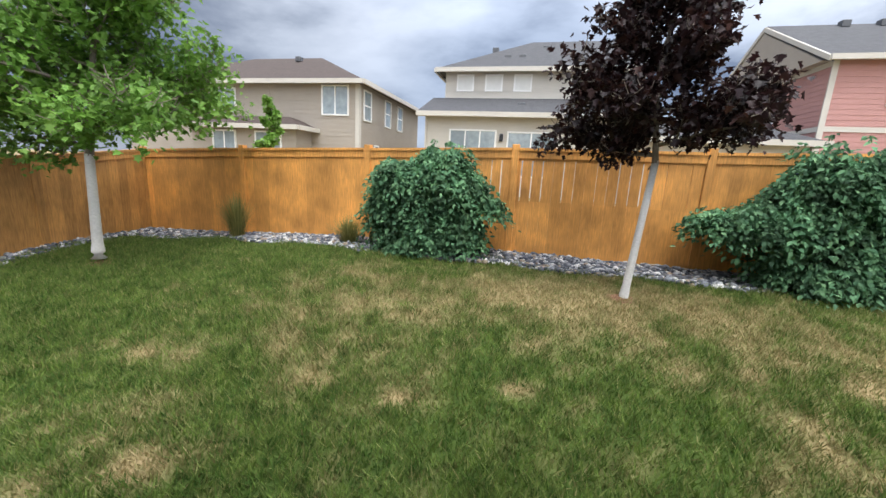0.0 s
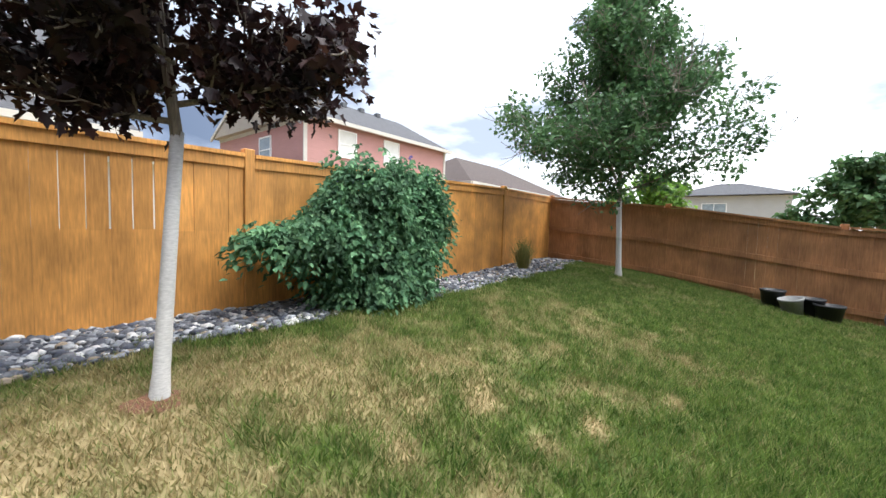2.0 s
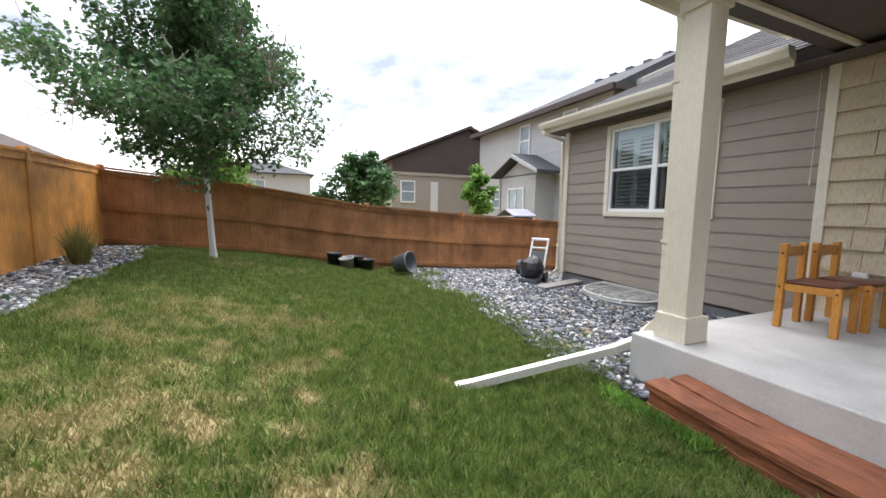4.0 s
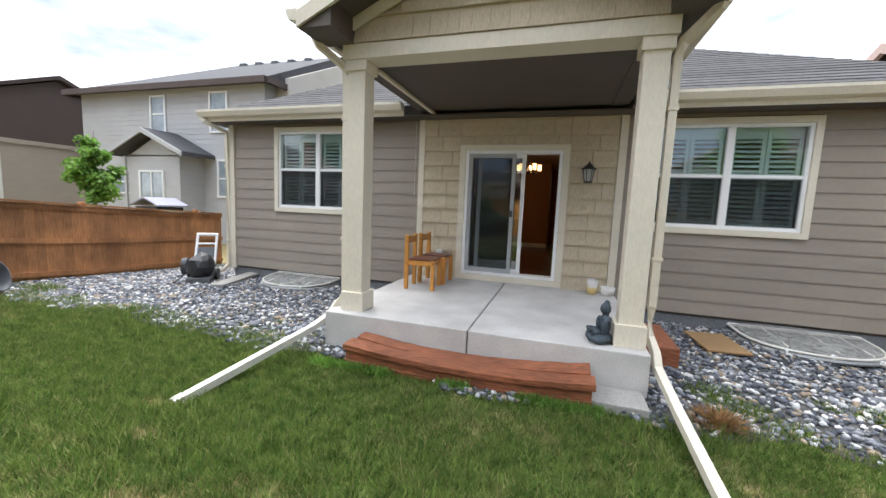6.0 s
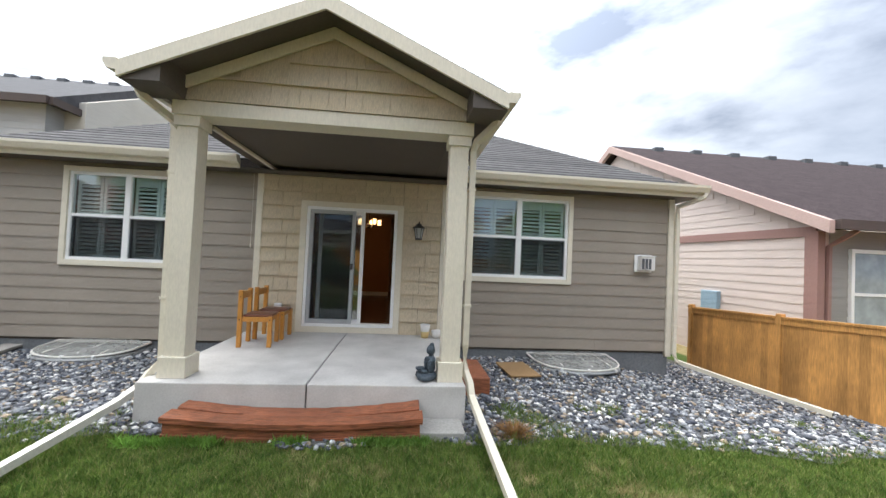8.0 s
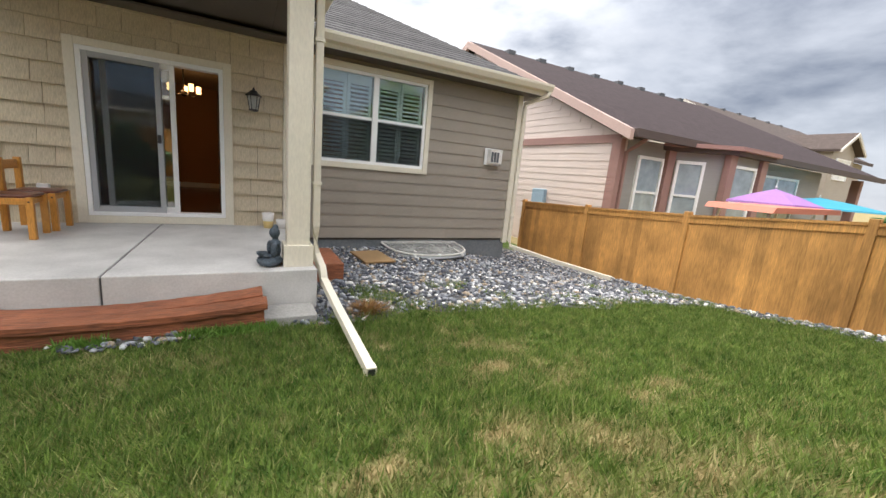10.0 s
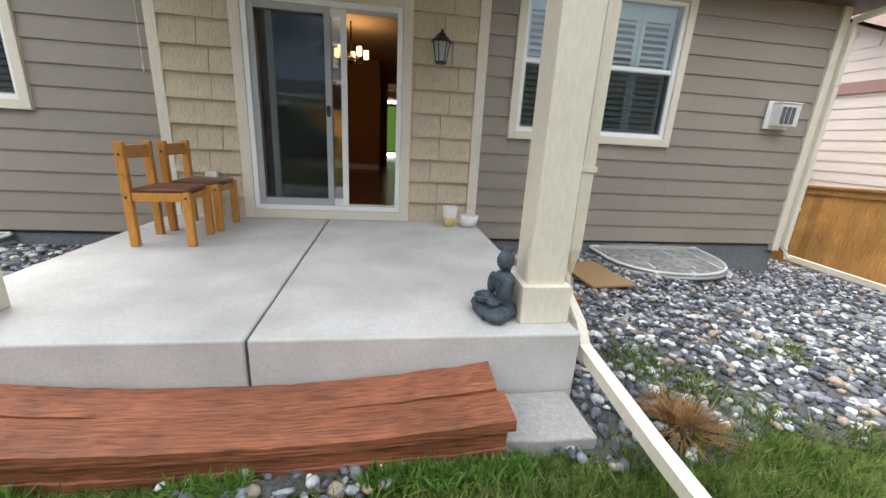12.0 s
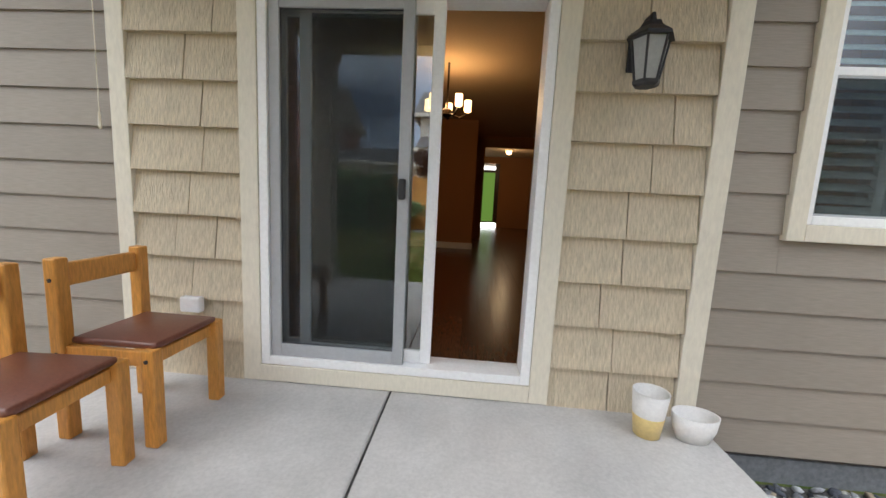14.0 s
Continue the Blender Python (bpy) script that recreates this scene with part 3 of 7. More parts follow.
WIN_R = (2.05, 3.88, 1.43, 2.87)
WIN_L = (-4.53, -2.76, 1.43, 2.87)
DOOR = (-0.76, 0.775, 0.465, 2.515)
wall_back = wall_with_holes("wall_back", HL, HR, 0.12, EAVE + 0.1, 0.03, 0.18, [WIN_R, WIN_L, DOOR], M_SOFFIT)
wall_back["label"] = "taupe lap-sided rear wall of the bungalow"
foundation = tagged(part("wall_foundation", box(HL + 0.01, HR - 0.01, 0.02, 0.3, -0.8, 0.13), M_FOUND), "grey concrete foundation under the siding", "foundation", kind="structure")
for nm, x0, x1 in (("wall_left", HL, HL + 0.15), ("wall_right", HR - 0.15, HR)):
    ob = part(nm, box(x0, x1, 0.18, HB, -0.8, EAVE + 0.1), M_SIDING)
    tagged(ob, "taupe side wall of the bungalow", "wall", kind="structure")
ob = tagged(part("wall_far", box(HL, HR, HB, HB + 0.15, -0.8, EAVE + 0.1), M_SIDING), "far wall of the bungalow", "wall", kind="structure")

# lap siding, course by course, split round the openings
LAP = 0.2


def lap_board(length, h, proud=0.022):
    bm = bmesh.new()
    for x in (0, length):
        for y, z in ((-proud, 0.0), (-0.006, h + 0.012), (0.03, h + 0.012), (0.03, 0.0)):
            bm.verts.new((x, y, z))
    v = list(bm.verts)
    for f in ((0, 1, 2, 3), (7, 6, 5, 4), (0, 4, 5, 1), (1, 5, 6, 2), (2, 6, 7, 3), (3, 7, 4, 0)):
        bm.faces.new([v[i] for i in f])
    bmesh.ops.recalc_face_normals(bm, faces=bm.faces)
    return bm


def side_boards(x0, x1, z0, z1, hole, joints, seed):
    rnd = random.Random(seed)
    z = z0
    while z < z1 - 0.02:
        h = min(LAP, z1 - z)
        spans = [(x0, x1)]
        if hole and z + h > hole[2] and z < hole[3]:
            spans = [(x0, hole[0]), (hole[1], x1)]
            if z < hole[2] - 0.03 or z + h > hole[3] + 0.03:
                zz = (z, hole[2]) if z < hole[2] else (hole[3], z + h)
                b = part("siding_board", lap_board(hole[1] - hole[0], zz[1] - zz[0] - 0.012), M_SIDING, wall_back)
                b.location = (hole[0], 0, zz[0])
        for a, c in spans:
            cuts = [a, c]
            if c - a > 3 and rnd.random() < 0.6:
                cuts = [a, a + (c - a) * rnd.uniform(0.25, 0.75), c]
            for p, q in zip(cuts, cuts[1:]):
                b = part("siding_board", lap_board(q - p - 0.002, h), M_SIDING, wall_back)
                b.location = (p, 0, z)
        z += LAP


side_boards(1.66, HR - 0.09, 0.173, EAVE, (1.97, 3.96, 1.35, 2.95), 2, 1)
side_boards(HL + 0.09, -1.58, 0.173, EAVE, (-4.61, -2.68, 1.35, 2.95), 2, 2)

# shake panels round the door
SHAKE = 0.2403
rnd = random.Random(5)
z = 0.345
shake_mesh = {}
while z < 3.04:
    h = min(SHAKE, 3.08 - z)
    for s0, s1 in ((-1.50, -0.86), (0.875, 1.555), (-0.86, 0.875)):
        if s0 == -0.86 and z + h < 2.61:
            continue
        low = max(z, 2.607) if s0 == -0.86 else z
        x = s0
        while x < s1 - 0.01:
            w = rnd.choice((0.24, 0.33, 0.42, 0.5))
            if s1 - x - w < 0.07:
                w = s1 - x
            key = (round(w, 3), round(z + h - low, 3))
            if key not in shake_mesh:
                bm = lap_board(key[0] - 0.006, key[1], 0.044)
                o = part("shake", bm, M_SHAKE, wall_back)
                shake_mesh[key] = o.data
            else:
                o = new("shake", shake_mesh[key])
                o.parent = wall_back
            o.location = (x, -0.004 + rnd.uniform(-0.002, 0.002), low)
            x += w
    z += SHAKE


def trim_board(name, bm, mat=None):
    return tagged(part(name, bm, mat or M_TRIM), "", "trim", kind="structure")


for x0, x1, z0, z1 in ((HL - 0.02, HL + 0.09, 0.12, EAVE), (HR - 0.09, HR + 0.02, 0.08, EAVE), (-1.60, -1.50, 0.365, 3.07), (1.555, 1.665, 0.365, 3.07)):
    o = trim_board("trim", box(x0, x1, -0.045, 0.03, z0, z1, 0.004))
    o["label"] = "cream vertical corner board"
# door casing
for x0, x1, z0, z1 in ((-0.865, -0.762, 0.365, 2.605), (0.777, 0.88, 0.365, 2.605), (-0.762, 0.777, 2.517, 2.605), (-0.762, 0.777, 0.365, 0.462)):
    o = trim_board("trim", box(x0, x1, -0.05, 0.03, z0, z1, 0.004))
    o["label"] = "cream casing round the sliding door"


M_SCREEN = bpy.data.materials.new("insect screen")
M_SCREEN.use_nodes = True
_n, _l = M_SCREEN.node_tree.nodes, M_SCREEN.node_tree.links
_tr = _n.new("ShaderNodeBsdfTransparent")
_tr.inputs["Color"].default_value = (0.80, 0.82, 0.83, 1)
_n["Principled BSDF"].inputs["Base Color"].default_value = (0.016, 0.016, 0.018, 1)
_mx = _n.new("ShaderNodeMixShader")
_mx.inputs["Fac"].default_value = 0.24
_l.new(_tr.outputs["BSDF"], _mx.inputs[1])
_l.new(_n["Principled BSDF"].outputs["BSDF"], _mx.inputs[2])
_l.new(_mx.outputs["Shader"], _n["Material Output"].inputs["Surface"])
M_SCREENFRAME = material("grey screen frame", (0.40, 0.41, 0.42), 0.4, 50, 0.06, bump=0.02)


def window(name, x0, x1, z0, z1, label):
    """Two single-hung sashes side by side, cream casing, shutters inside."""
    w = empty(name, 0, 0, 0)
    tagged(w, label, "window", kind="structure")
    c = 0.085
    for a, b, p, q in ((x0 - c, x0, z0 - c, z1 + c), (x1, x1 + c, z0 - c, z1 + c), (x0, x1, z1, z1 + c), (x0, x1, z0 - c, z0)):
        part("casing", box(a, b, -0.05, 0.03, p, q, 0.004), M_TRIM, w, "cream casing board")
    f = 0.045
    xm = (x0 + x1) / 2
    for a, b, p, q in ((x0, x0 + f, z0, z1), (x1 - f, x1, z0, z1), (x0 + f, x1 - f, z1 - f, z1), (x0 + f, x1 - f, z0, z0 + f), (xm - 0.045, xm + 0.045, z0 + f, z1 - f)):
        part("window_frame", box(a, b, -0.02, 0.06, p, q, 0.005), M_WHITE, w)
    zm = z0 + (z1 - z0) * 0.51
    for a, b in ((x0 + f, xm - 0.045), (xm + 0.045, x1 - f)):
        part("meeting_rail", box(a, b, -0.008, 0.05, zm - 0.02, zm + 0.02, 0.004), M_WHITE, w)
        for p, q, y in ((z0 + f, zm - 0.02, 0.028), (zm + 0.02, z1 - f, 0.014)):
            g = part("pane", box(a, b, y, y + 0.005, p, q), M_GLASS, w)
            g.visible_shadow = False
        # the lower half wears an insect screen in a thin frame
        scr = part("insect_screen", box(a + 0.012, b - 0.012, -0.001, 0.001, z0 + f + 0.012, zm - 0.032), M_SCREEN, w, "dark insect screen")
        scr.visible_shadow = False
        for p, q, lo, hi in ((a, a + 0.012, z0 + f, zm - 0.02), (b - 0.012, b, z0 + f, zm - 0.02), (a + 0.012, b - 0.012, zm - 0.032, zm - 0.02), (a + 0.012, b - 0.012, z0 + f, z0 + f + 0.012)):
            part("screen_frame", box(p, q, -0.006, 0.008, lo, hi), M_SCREENFRAME, scr)
        # plantation shutter: two leaves with nearly shut louvres
        half = (b - a) / 2
        for i in range(2):
            s0, s1 = a + i * half, a + (i + 1) * half
            sh = part("shutter", box(s0 + 0.004, s0 + 0.055, 0.085, 0.115, z0 + 0.02, z1 - 0.02, 0.004), M_SHUTTER, w, "white plantation shutter leaf")
            part("shutter_stile", box(s1 - 0.055, s1 - 0.004, 0.085, 0.115, z0 + 0.02, z1 - 0.02, 0.004), M_SHUTTER, sh)
            for p, q in ((z0 + 0.02, z0 + 0.10), (zm - 0.05, zm + 0.05), (z1 - 0.19, z1 - 0.02)):
                part("shutter_rail", box(s0 + 0.055, s1 - 0.055, 0.085, 0.115, p, q, 0.004), M_SHUTTER, sh)
            for lo, hi in ((z0 + 0.10, zm - 0.05), (zm + 0.05, z1 - 0.19)):
                count = round((hi - lo) / 0.068)
                for k in range(count):
                    zz = lo + (k + 0.5) * (hi - lo) / count
                    part("louvre", box(s0 + 0.057, s1 - 0.057, -0.033, 0.033, -0.004, 0.004, 0, pose(0, 0.10, zz, 36)), M_SHUTTER, sh)
    return w


window("window_1", *WIN_R, "white double sash window with white plantation shutters in a cream casing")
window("window_2", *WIN_L, "white double sash window with white plantation shutters in a cream casing")

# sliding door, half open
door = empty("door_1", 0, 0, 0)
tagged(door, "white two-panel sliding glass patio door standing half open", "sliding door", kind="structure")
d0, d1, e0, e1 = DOOR
for a, b, p, q in ((d0, d0 + 0.05, e0, e1), (d1 - 0.05, d1, e0, e1), (d0 + 0.05, d1 - 0.05, e1 - 0.05, e1), (d0 + 0.05, d1 - 0.05, e0, e0 + 0.05)):
    part("door_frame", box(a, b, -0.045, 0.13, p, q, 0.004), M_WHITE, door)


def door_leaf(name, a, b, y, mat, label, stile=0.055):
    s = part(name, box(a, a + stile, y, y + 0.03, e0 + 0.05, e1 - 0.05, 0.004), mat, door, label)
    part("stile", box(b - stile, b, y, y + 0.03, e0 + 0.05, e1 - 0.05, 0.004), mat, s)
    part("rail", box(a + stile, b - stile, y, y + 0.03, e1 - 0.115, e1 - 0.05, 0.004), mat, s)
    part("rail", box(a + stile, b - stile, y, y + 0.03, e0 + 0.05, e0 + 0.125, 0.004), mat, s)
    return s


leaf = door_leaf("fixed_panel", d0 + 0.05, 0.055, 0.065, M_WHITE, "white fixed glass panel")
g = part("pane", box(d0 + 0.1, 0.0, 0.075, 0.082, e0 + 0.12, e1 - 0.11), M_DOORGLASS, leaf)
g.visible_shadow = False
leaf = door_leaf("sliding_panel", -0.56, 0.215, 0.02, M_WHITE, "white sliding glass panel pushed open", 0.062)
g = part("pane", box(-0.50, 0.155, 0.03, 0.036, e0 + 0.12, e1 - 0.11), M_DOORGLASS, leaf)
g.visible_shadow = False
leaf = door_leaf("screen_panel", d0 + 0.052, 0.062, -0.03, M_SCREENFRAME, "grey-framed insect screen panel", 0.06)
part("screen_mesh", box(d0 + 0.11, 0.004, -0.018, -0.016, e0 + 0.12, e1 - 0.11), M_SCREEN, leaf)
part("door_handle", box(0.008, 0.048, -0.058, -0.028, 1.45, 1.56, 0.010), M_BLACK, leaf, "black plastic latch")

# inside: floor, walls, ceiling, hallway to a glazed far door
M_WOODFLOOR = material("dark hardwood", (0.13, 0.048, 0.022), 0.26, 20, 0.35, (6, 0.6, 1), 0.05, per_piece=0.2)
M_OCHRE = material("ochre wall paint", (0.36, 0.175, 0.07), 0.8, 60, 0.06, bump=0.05)
M_DIMCEIL = material("cream ceiling", (0.5, 0.38, 0.24), 0.9, 60, 0.06, bump=0.05)
floor_in = tagged(part("floor", box(HL + 0.15, HR - 0.15, 0.03, HB, 0.30, 0.452), M_WOODFLOOR), "dark hardwood plank floor", "floor", kind="structure")
for i in range(24):
    px = -0.75 + i * 0.125
    part("plank", box(px, px + 0.122, 0.19, HB - 0.02, 0.452, 0.458), M_WOODFLOOR, floor_in)
tagged(part("ceiling", box(HL + 0.15, HR - 0.15, 0.18, HB, 2.95, 3.05), M_DIMCEIL), "cream ceiling inside the house", "ceiling", kind="structure")


def inner_wall(name, x0, x1, y0, y1, z0=0.452, z1=2.95):
    return tagged(part(name, box(x0, x1, y0, y1, z0, z1), M_OCHRE), "ochre painted inner wall", "wall", kind="structure")


inner_wall("wall_hall_left", -1.7, 0.42, 5.5, 5.65)
inner_wall("wall_dining_left", -1.8, -1.7, 0.18, 5.65)
inner_wall("wall_hall_side", 0.34, 0.42, 5.65, HB)
inner_wall("wall_hall_right", 2.35, 2.45, 0.18, HB)
inner_wall("wall_hall_end_left", 0.42, 0.46, HB - 0.12, HB - 0.02)
inner_wall("wall_hall_end_right", 1.28, 2.35, HB - 0.12, HB - 0.02)
inner_wall("wall_hall_head", 0.46, 1.28, HB - 0.12, HB - 0.02, 2.72)
inner_wall("wall_hall_lintel", 0.42, 2.35, 7.4, 7.55, 2.70)
inner_wall("wall_hall_pier", 1.95, 2.35, 7.4, 7.55, 0.452, 2.70)
inner_wall("wall_hall_pier_left", 0.42, 0.62, 7.4, 7.55, 0.452, 2.70)
tagged(part("baseboard", box(-1.7, 0.432, 5.48, 5.5, 0.458, 0.58, 0.003), M_WHITE), "white baseboard in the dining room", "baseboard", kind="structure")
# daylight beyond the front door is put in as emission on its panes
M_FARGREEN = glow_material("green daylight glow", (0.11, 0.22, 0.04), 0.38)
M_FARWHITE = glow_material("white daylight glow", (0.95, 1.0, 0.98), 2.2)
M_DARKDOOR = material("dark stained front door", (0.06, 0.032, 0.018), 0.4, 30, 0.3, (4, 4, 0.5), 0.1)
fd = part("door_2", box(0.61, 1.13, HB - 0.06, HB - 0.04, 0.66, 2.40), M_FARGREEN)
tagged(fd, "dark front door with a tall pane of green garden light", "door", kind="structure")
# added glowing strip, no real pane: gives the hall floor its white reflection
part("door_foot_glow", box(0.48, 1.26, HB - 0.06, HB - 0.04, 0.46, 0.61), M_FARWHITE, fd, "glowing white strip added at the door foot to brighten the floor")
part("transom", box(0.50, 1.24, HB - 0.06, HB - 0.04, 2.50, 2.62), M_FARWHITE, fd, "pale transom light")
part("door_stile", box(0.46, 0.61, HB - 0.1, HB - 0.07, 0.61, 2.72, 0.003), M_DARKDOOR, fd)
part("door_stile", box(1.13, 1.28, HB - 0.1, HB - 0.07, 0.61, 2.72, 0.003), M_DARKDOOR, fd)
part("door_rail", box(0.61, 1.13, HB - 0.1, HB - 0.07, 2.40, 2.50, 0.003), M_DARKDOOR, fd)
part("door_rail", box(0.61, 1.13, HB - 0.1, HB - 0.07, 0.61, 0.66, 0.003), M_DARKDOOR, fd)

# patio cover: slab, columns, beams, gable
slab_l = tagged(part("patio_slab", box(-1.65, -0.006, -2.68, 0.02, -0.3, 0.36, 0.012), M_CONC), "pale broom-finished concrete patio slab", "patio", kind="structure")
slab_r = tagged(part("patio_slab", box(0.006, 1.66, -2.68, 0.02, -0.3, 0.36, 0.012), M_CONC), "pale broom-finished concrete patio slab", "patio", kind="structure")
tagged(part("patio_joint", box(-0.006, 0.006, -2.67, 0.02, -0.3, 0.345), M_SOIL), "dark control joint in the patio slab", "joint", kind="structure")


def column(x):
    c = empty("porch_column", x, -2.425, 0.36)
    tagged(c, "square cream boxed porch column on a plinth", "column", "porch columns", "structure")
    part("shaft", box(-0.105, 0.105, -0.105, 0.105, 0.0, 2.66, 0.006), M_TRIM, c)
    part("plinth", box(-0.138, 0.138, -0.138, 0.138, 0.0, 0.215, 0.006), M_TRIM, c)
    part("capital", box(-0.13, 0.13, -0.13, 0.13, 2.62, 2.73, 0.006), M_TRIM, c)
    return c


column(1.497)
column(-1.385)
PY = -2.575
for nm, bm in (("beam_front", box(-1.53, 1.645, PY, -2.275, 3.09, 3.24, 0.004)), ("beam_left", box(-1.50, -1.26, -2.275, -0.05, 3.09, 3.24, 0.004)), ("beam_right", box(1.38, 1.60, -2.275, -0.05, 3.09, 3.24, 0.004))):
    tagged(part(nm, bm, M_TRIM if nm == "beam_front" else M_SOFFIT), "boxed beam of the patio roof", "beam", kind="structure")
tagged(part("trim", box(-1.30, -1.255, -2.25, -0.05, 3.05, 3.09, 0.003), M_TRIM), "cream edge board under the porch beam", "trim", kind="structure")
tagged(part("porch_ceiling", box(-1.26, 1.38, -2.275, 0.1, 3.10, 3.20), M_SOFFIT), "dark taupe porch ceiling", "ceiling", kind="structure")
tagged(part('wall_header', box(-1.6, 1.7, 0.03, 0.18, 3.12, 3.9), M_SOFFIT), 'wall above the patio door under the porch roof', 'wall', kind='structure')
GX, GZ, GS = 0.08, 4.23, 0.45        # ridge of the porch gable and its pitch
gable = tagged(part("wall_gable", prism([(-1.48, 3.235), (1.60, 3.235), (1.60, GZ - 0.12 - 1.54 * GS), (GX, GZ - 0.12), (-1.48, GZ - 0.12 - 1.54 * GS)], "y", -2.545, -2.35), M_SHAKE), "tan shake gable wall over the porch beam", "wall", kind="structure")
rnd = random.Random(8)
z = 3.245
while z < GZ - 0.16:
    h = min(0.2403, GZ - 0.14 - z)
    x = -1.46
    while x < 1.58:
        w = rnd.choice((0.12, 0.18, 0.25, 0.3))
        w = min(w, 1.58 - x)
        xm = max(abs(x - GX), abs(x + w - GX))
        room = GZ - 0.15 - xm * GS
        if room > z + 0.03:
            o = part("shake", lap_board(w - 0.003, min(h, room - z), 0.044), M_SHAKE, gable)
            o.location = (x, -2.55, z)
        x += w
    z += 0.2403


def slab_roof(name, side, mat):
    """One pitch of the porch roof, from ridge to eave."""
    e = 1.84
    x0, x1 = GX, GX + side * e
    bm = prism([(x0, GZ), (x1, GZ - e * GS), (x1, GZ - e * GS - 0.05), (x0, GZ - 0.05)], "y", -3.02, 0.9)
    return bm


for side, nm in ((-1, "roof_porch_left"), (1, "roof_porch_right")):
    tagged(part(nm, slab_roof(nm, side, M_ROOF), M_ROOF), "slate shingled porch roof pitch", "roof", kind="structure")
    e = 1.83
    x1 = GX + side * e
    bm = prism([(GX, GZ - 0.02), (x1, GZ - 0.02 - e * GS), (x1, GZ - 0.17 - e * GS), (GX, GZ - 0.17)], "y", -3.045, -3.015)
    o = trim_board("fascia", bm)
    o["label"] = "cream rake fascia on the porch gable"
    bm = prism([(GX, GZ - 0.055), (x1, GZ - 0.055 - e * GS), (x1, GZ - 0.075 - e * GS), (GX, GZ - 0.075)], "y", -3.015, 0.0)
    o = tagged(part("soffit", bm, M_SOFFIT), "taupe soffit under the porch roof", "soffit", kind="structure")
    # frieze board along the rake, over the ends of the shakes
    bm = prism([(GX, GZ - 0.085), (GX + side * 1.66, GZ - 0.085 - 1.66 * GS), (GX + side * 1.66, GZ - 0.21 - 1.66 * GS), (GX, GZ - 0.21)], "y", -2.612, -2.585)
    o = trim_board("frieze", bm)
    o["label"] = "taupe frieze board under the gable soffit"
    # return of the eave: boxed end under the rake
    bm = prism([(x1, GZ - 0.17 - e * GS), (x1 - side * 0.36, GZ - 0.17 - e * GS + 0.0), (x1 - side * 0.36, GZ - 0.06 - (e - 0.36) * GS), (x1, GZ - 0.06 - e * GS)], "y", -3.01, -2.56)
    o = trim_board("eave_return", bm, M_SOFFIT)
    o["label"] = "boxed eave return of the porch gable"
    gt = prism([(x1 + side * 0.0, 3.41), (x1 + side * 0.12, 3.41), (x1 + side * 0.12, 3.37), (x1 + side * 0.085, 3.31), (x1 + side * 0.0, 3.30)], "y", -3.04, -0.4)
    tagged(part("gutter", gt, M_TRIM), "cream porch gutter", "gutter", kind="structure")

# main hip roof with shingle courses
S = 0.55
XL, XR, YF = -6.02, 6.26, -0.37
ZE = 3.17


def hip_course(k, d0, d1, lift):
    """A strip of the front pitch between two distances in from the eave."""
    bm = bmesh.new()
    a = [(XL + d0, YF + d0, ZE + d0 * S + lift), (XR - d0, YF + d0, ZE + d0 * S + lift), (XR - d1, YF + d1, ZE + d1 * S), (XL + d1, YF + d1, ZE + d1 * S)]
    v = [bm.verts.new(p) for p in a]
    lo = [bm.verts.new((p[0], p[1], p[2] - 0.02)) for p in a]
    bm.faces.new(v)
    for i in range(4):
        bm.faces.new((v[i], lo[i], lo[(i + 1) % 4], v[(i + 1) % 4]))
    bmesh.ops.recalc_face_normals(bm, faces=bm.faces)
    return bm


roof = empty("roof_main", 0, 0, 0)
tagged(roof, "low slate-grey shingled hip roof", "roof", kind="structure")
step = 0.15
k = 0
while k * step < 5.9:
    part("shingle_course", hip_course(k, k * step, min(5.95, (k + 1) * step), 0.012), M_ROOF, roof)
    k += 1
for side in (-1, 1):
    xe = XL if side < 0 else XR
    bm = bmesh.new()
    d = 5.95
    v = [bm.verts.new(p) for p in ((xe, YF, ZE), (xe, HB + 0.4, ZE), (xe - side * d, HB + 0.4 - d, ZE + d * S), (xe - side * d, YF + d, ZE + d * S))]
    bm.faces.new(v)
    bmesh.ops.solidify(bm, geom=bm.faces[:], thickness=0.02)
    part("hip_side", bm, M_ROOF, roof)
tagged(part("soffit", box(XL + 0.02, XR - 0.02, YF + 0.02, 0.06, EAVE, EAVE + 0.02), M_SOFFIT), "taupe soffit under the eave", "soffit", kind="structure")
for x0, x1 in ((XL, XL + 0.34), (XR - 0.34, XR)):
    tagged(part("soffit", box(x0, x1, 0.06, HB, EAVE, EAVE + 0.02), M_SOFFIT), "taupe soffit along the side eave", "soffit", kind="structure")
for x0, x1 in ((XL - 0.02, GX - 1.85), (GX + 1.85, XR + 0.02)):
    gt = prism([(YF, ZE + 0.05), (YF - 0.13, ZE + 0.05), (YF - 0.13, ZE + 0.01), (YF - 0.09, ZE - 0.07), (YF, ZE - 0.09)], "x", x0, x1)
    o = tagged(part("gutter", gt, M_TRIM), "cream gutter along the eave", "gutter", kind="structure")
    o = trim_board("fascia", box(x0, x1, YF, YF + 0.03, EAVE, ZE + 0.0), M_TRIM)
    o["label"] = "cream fascia board"


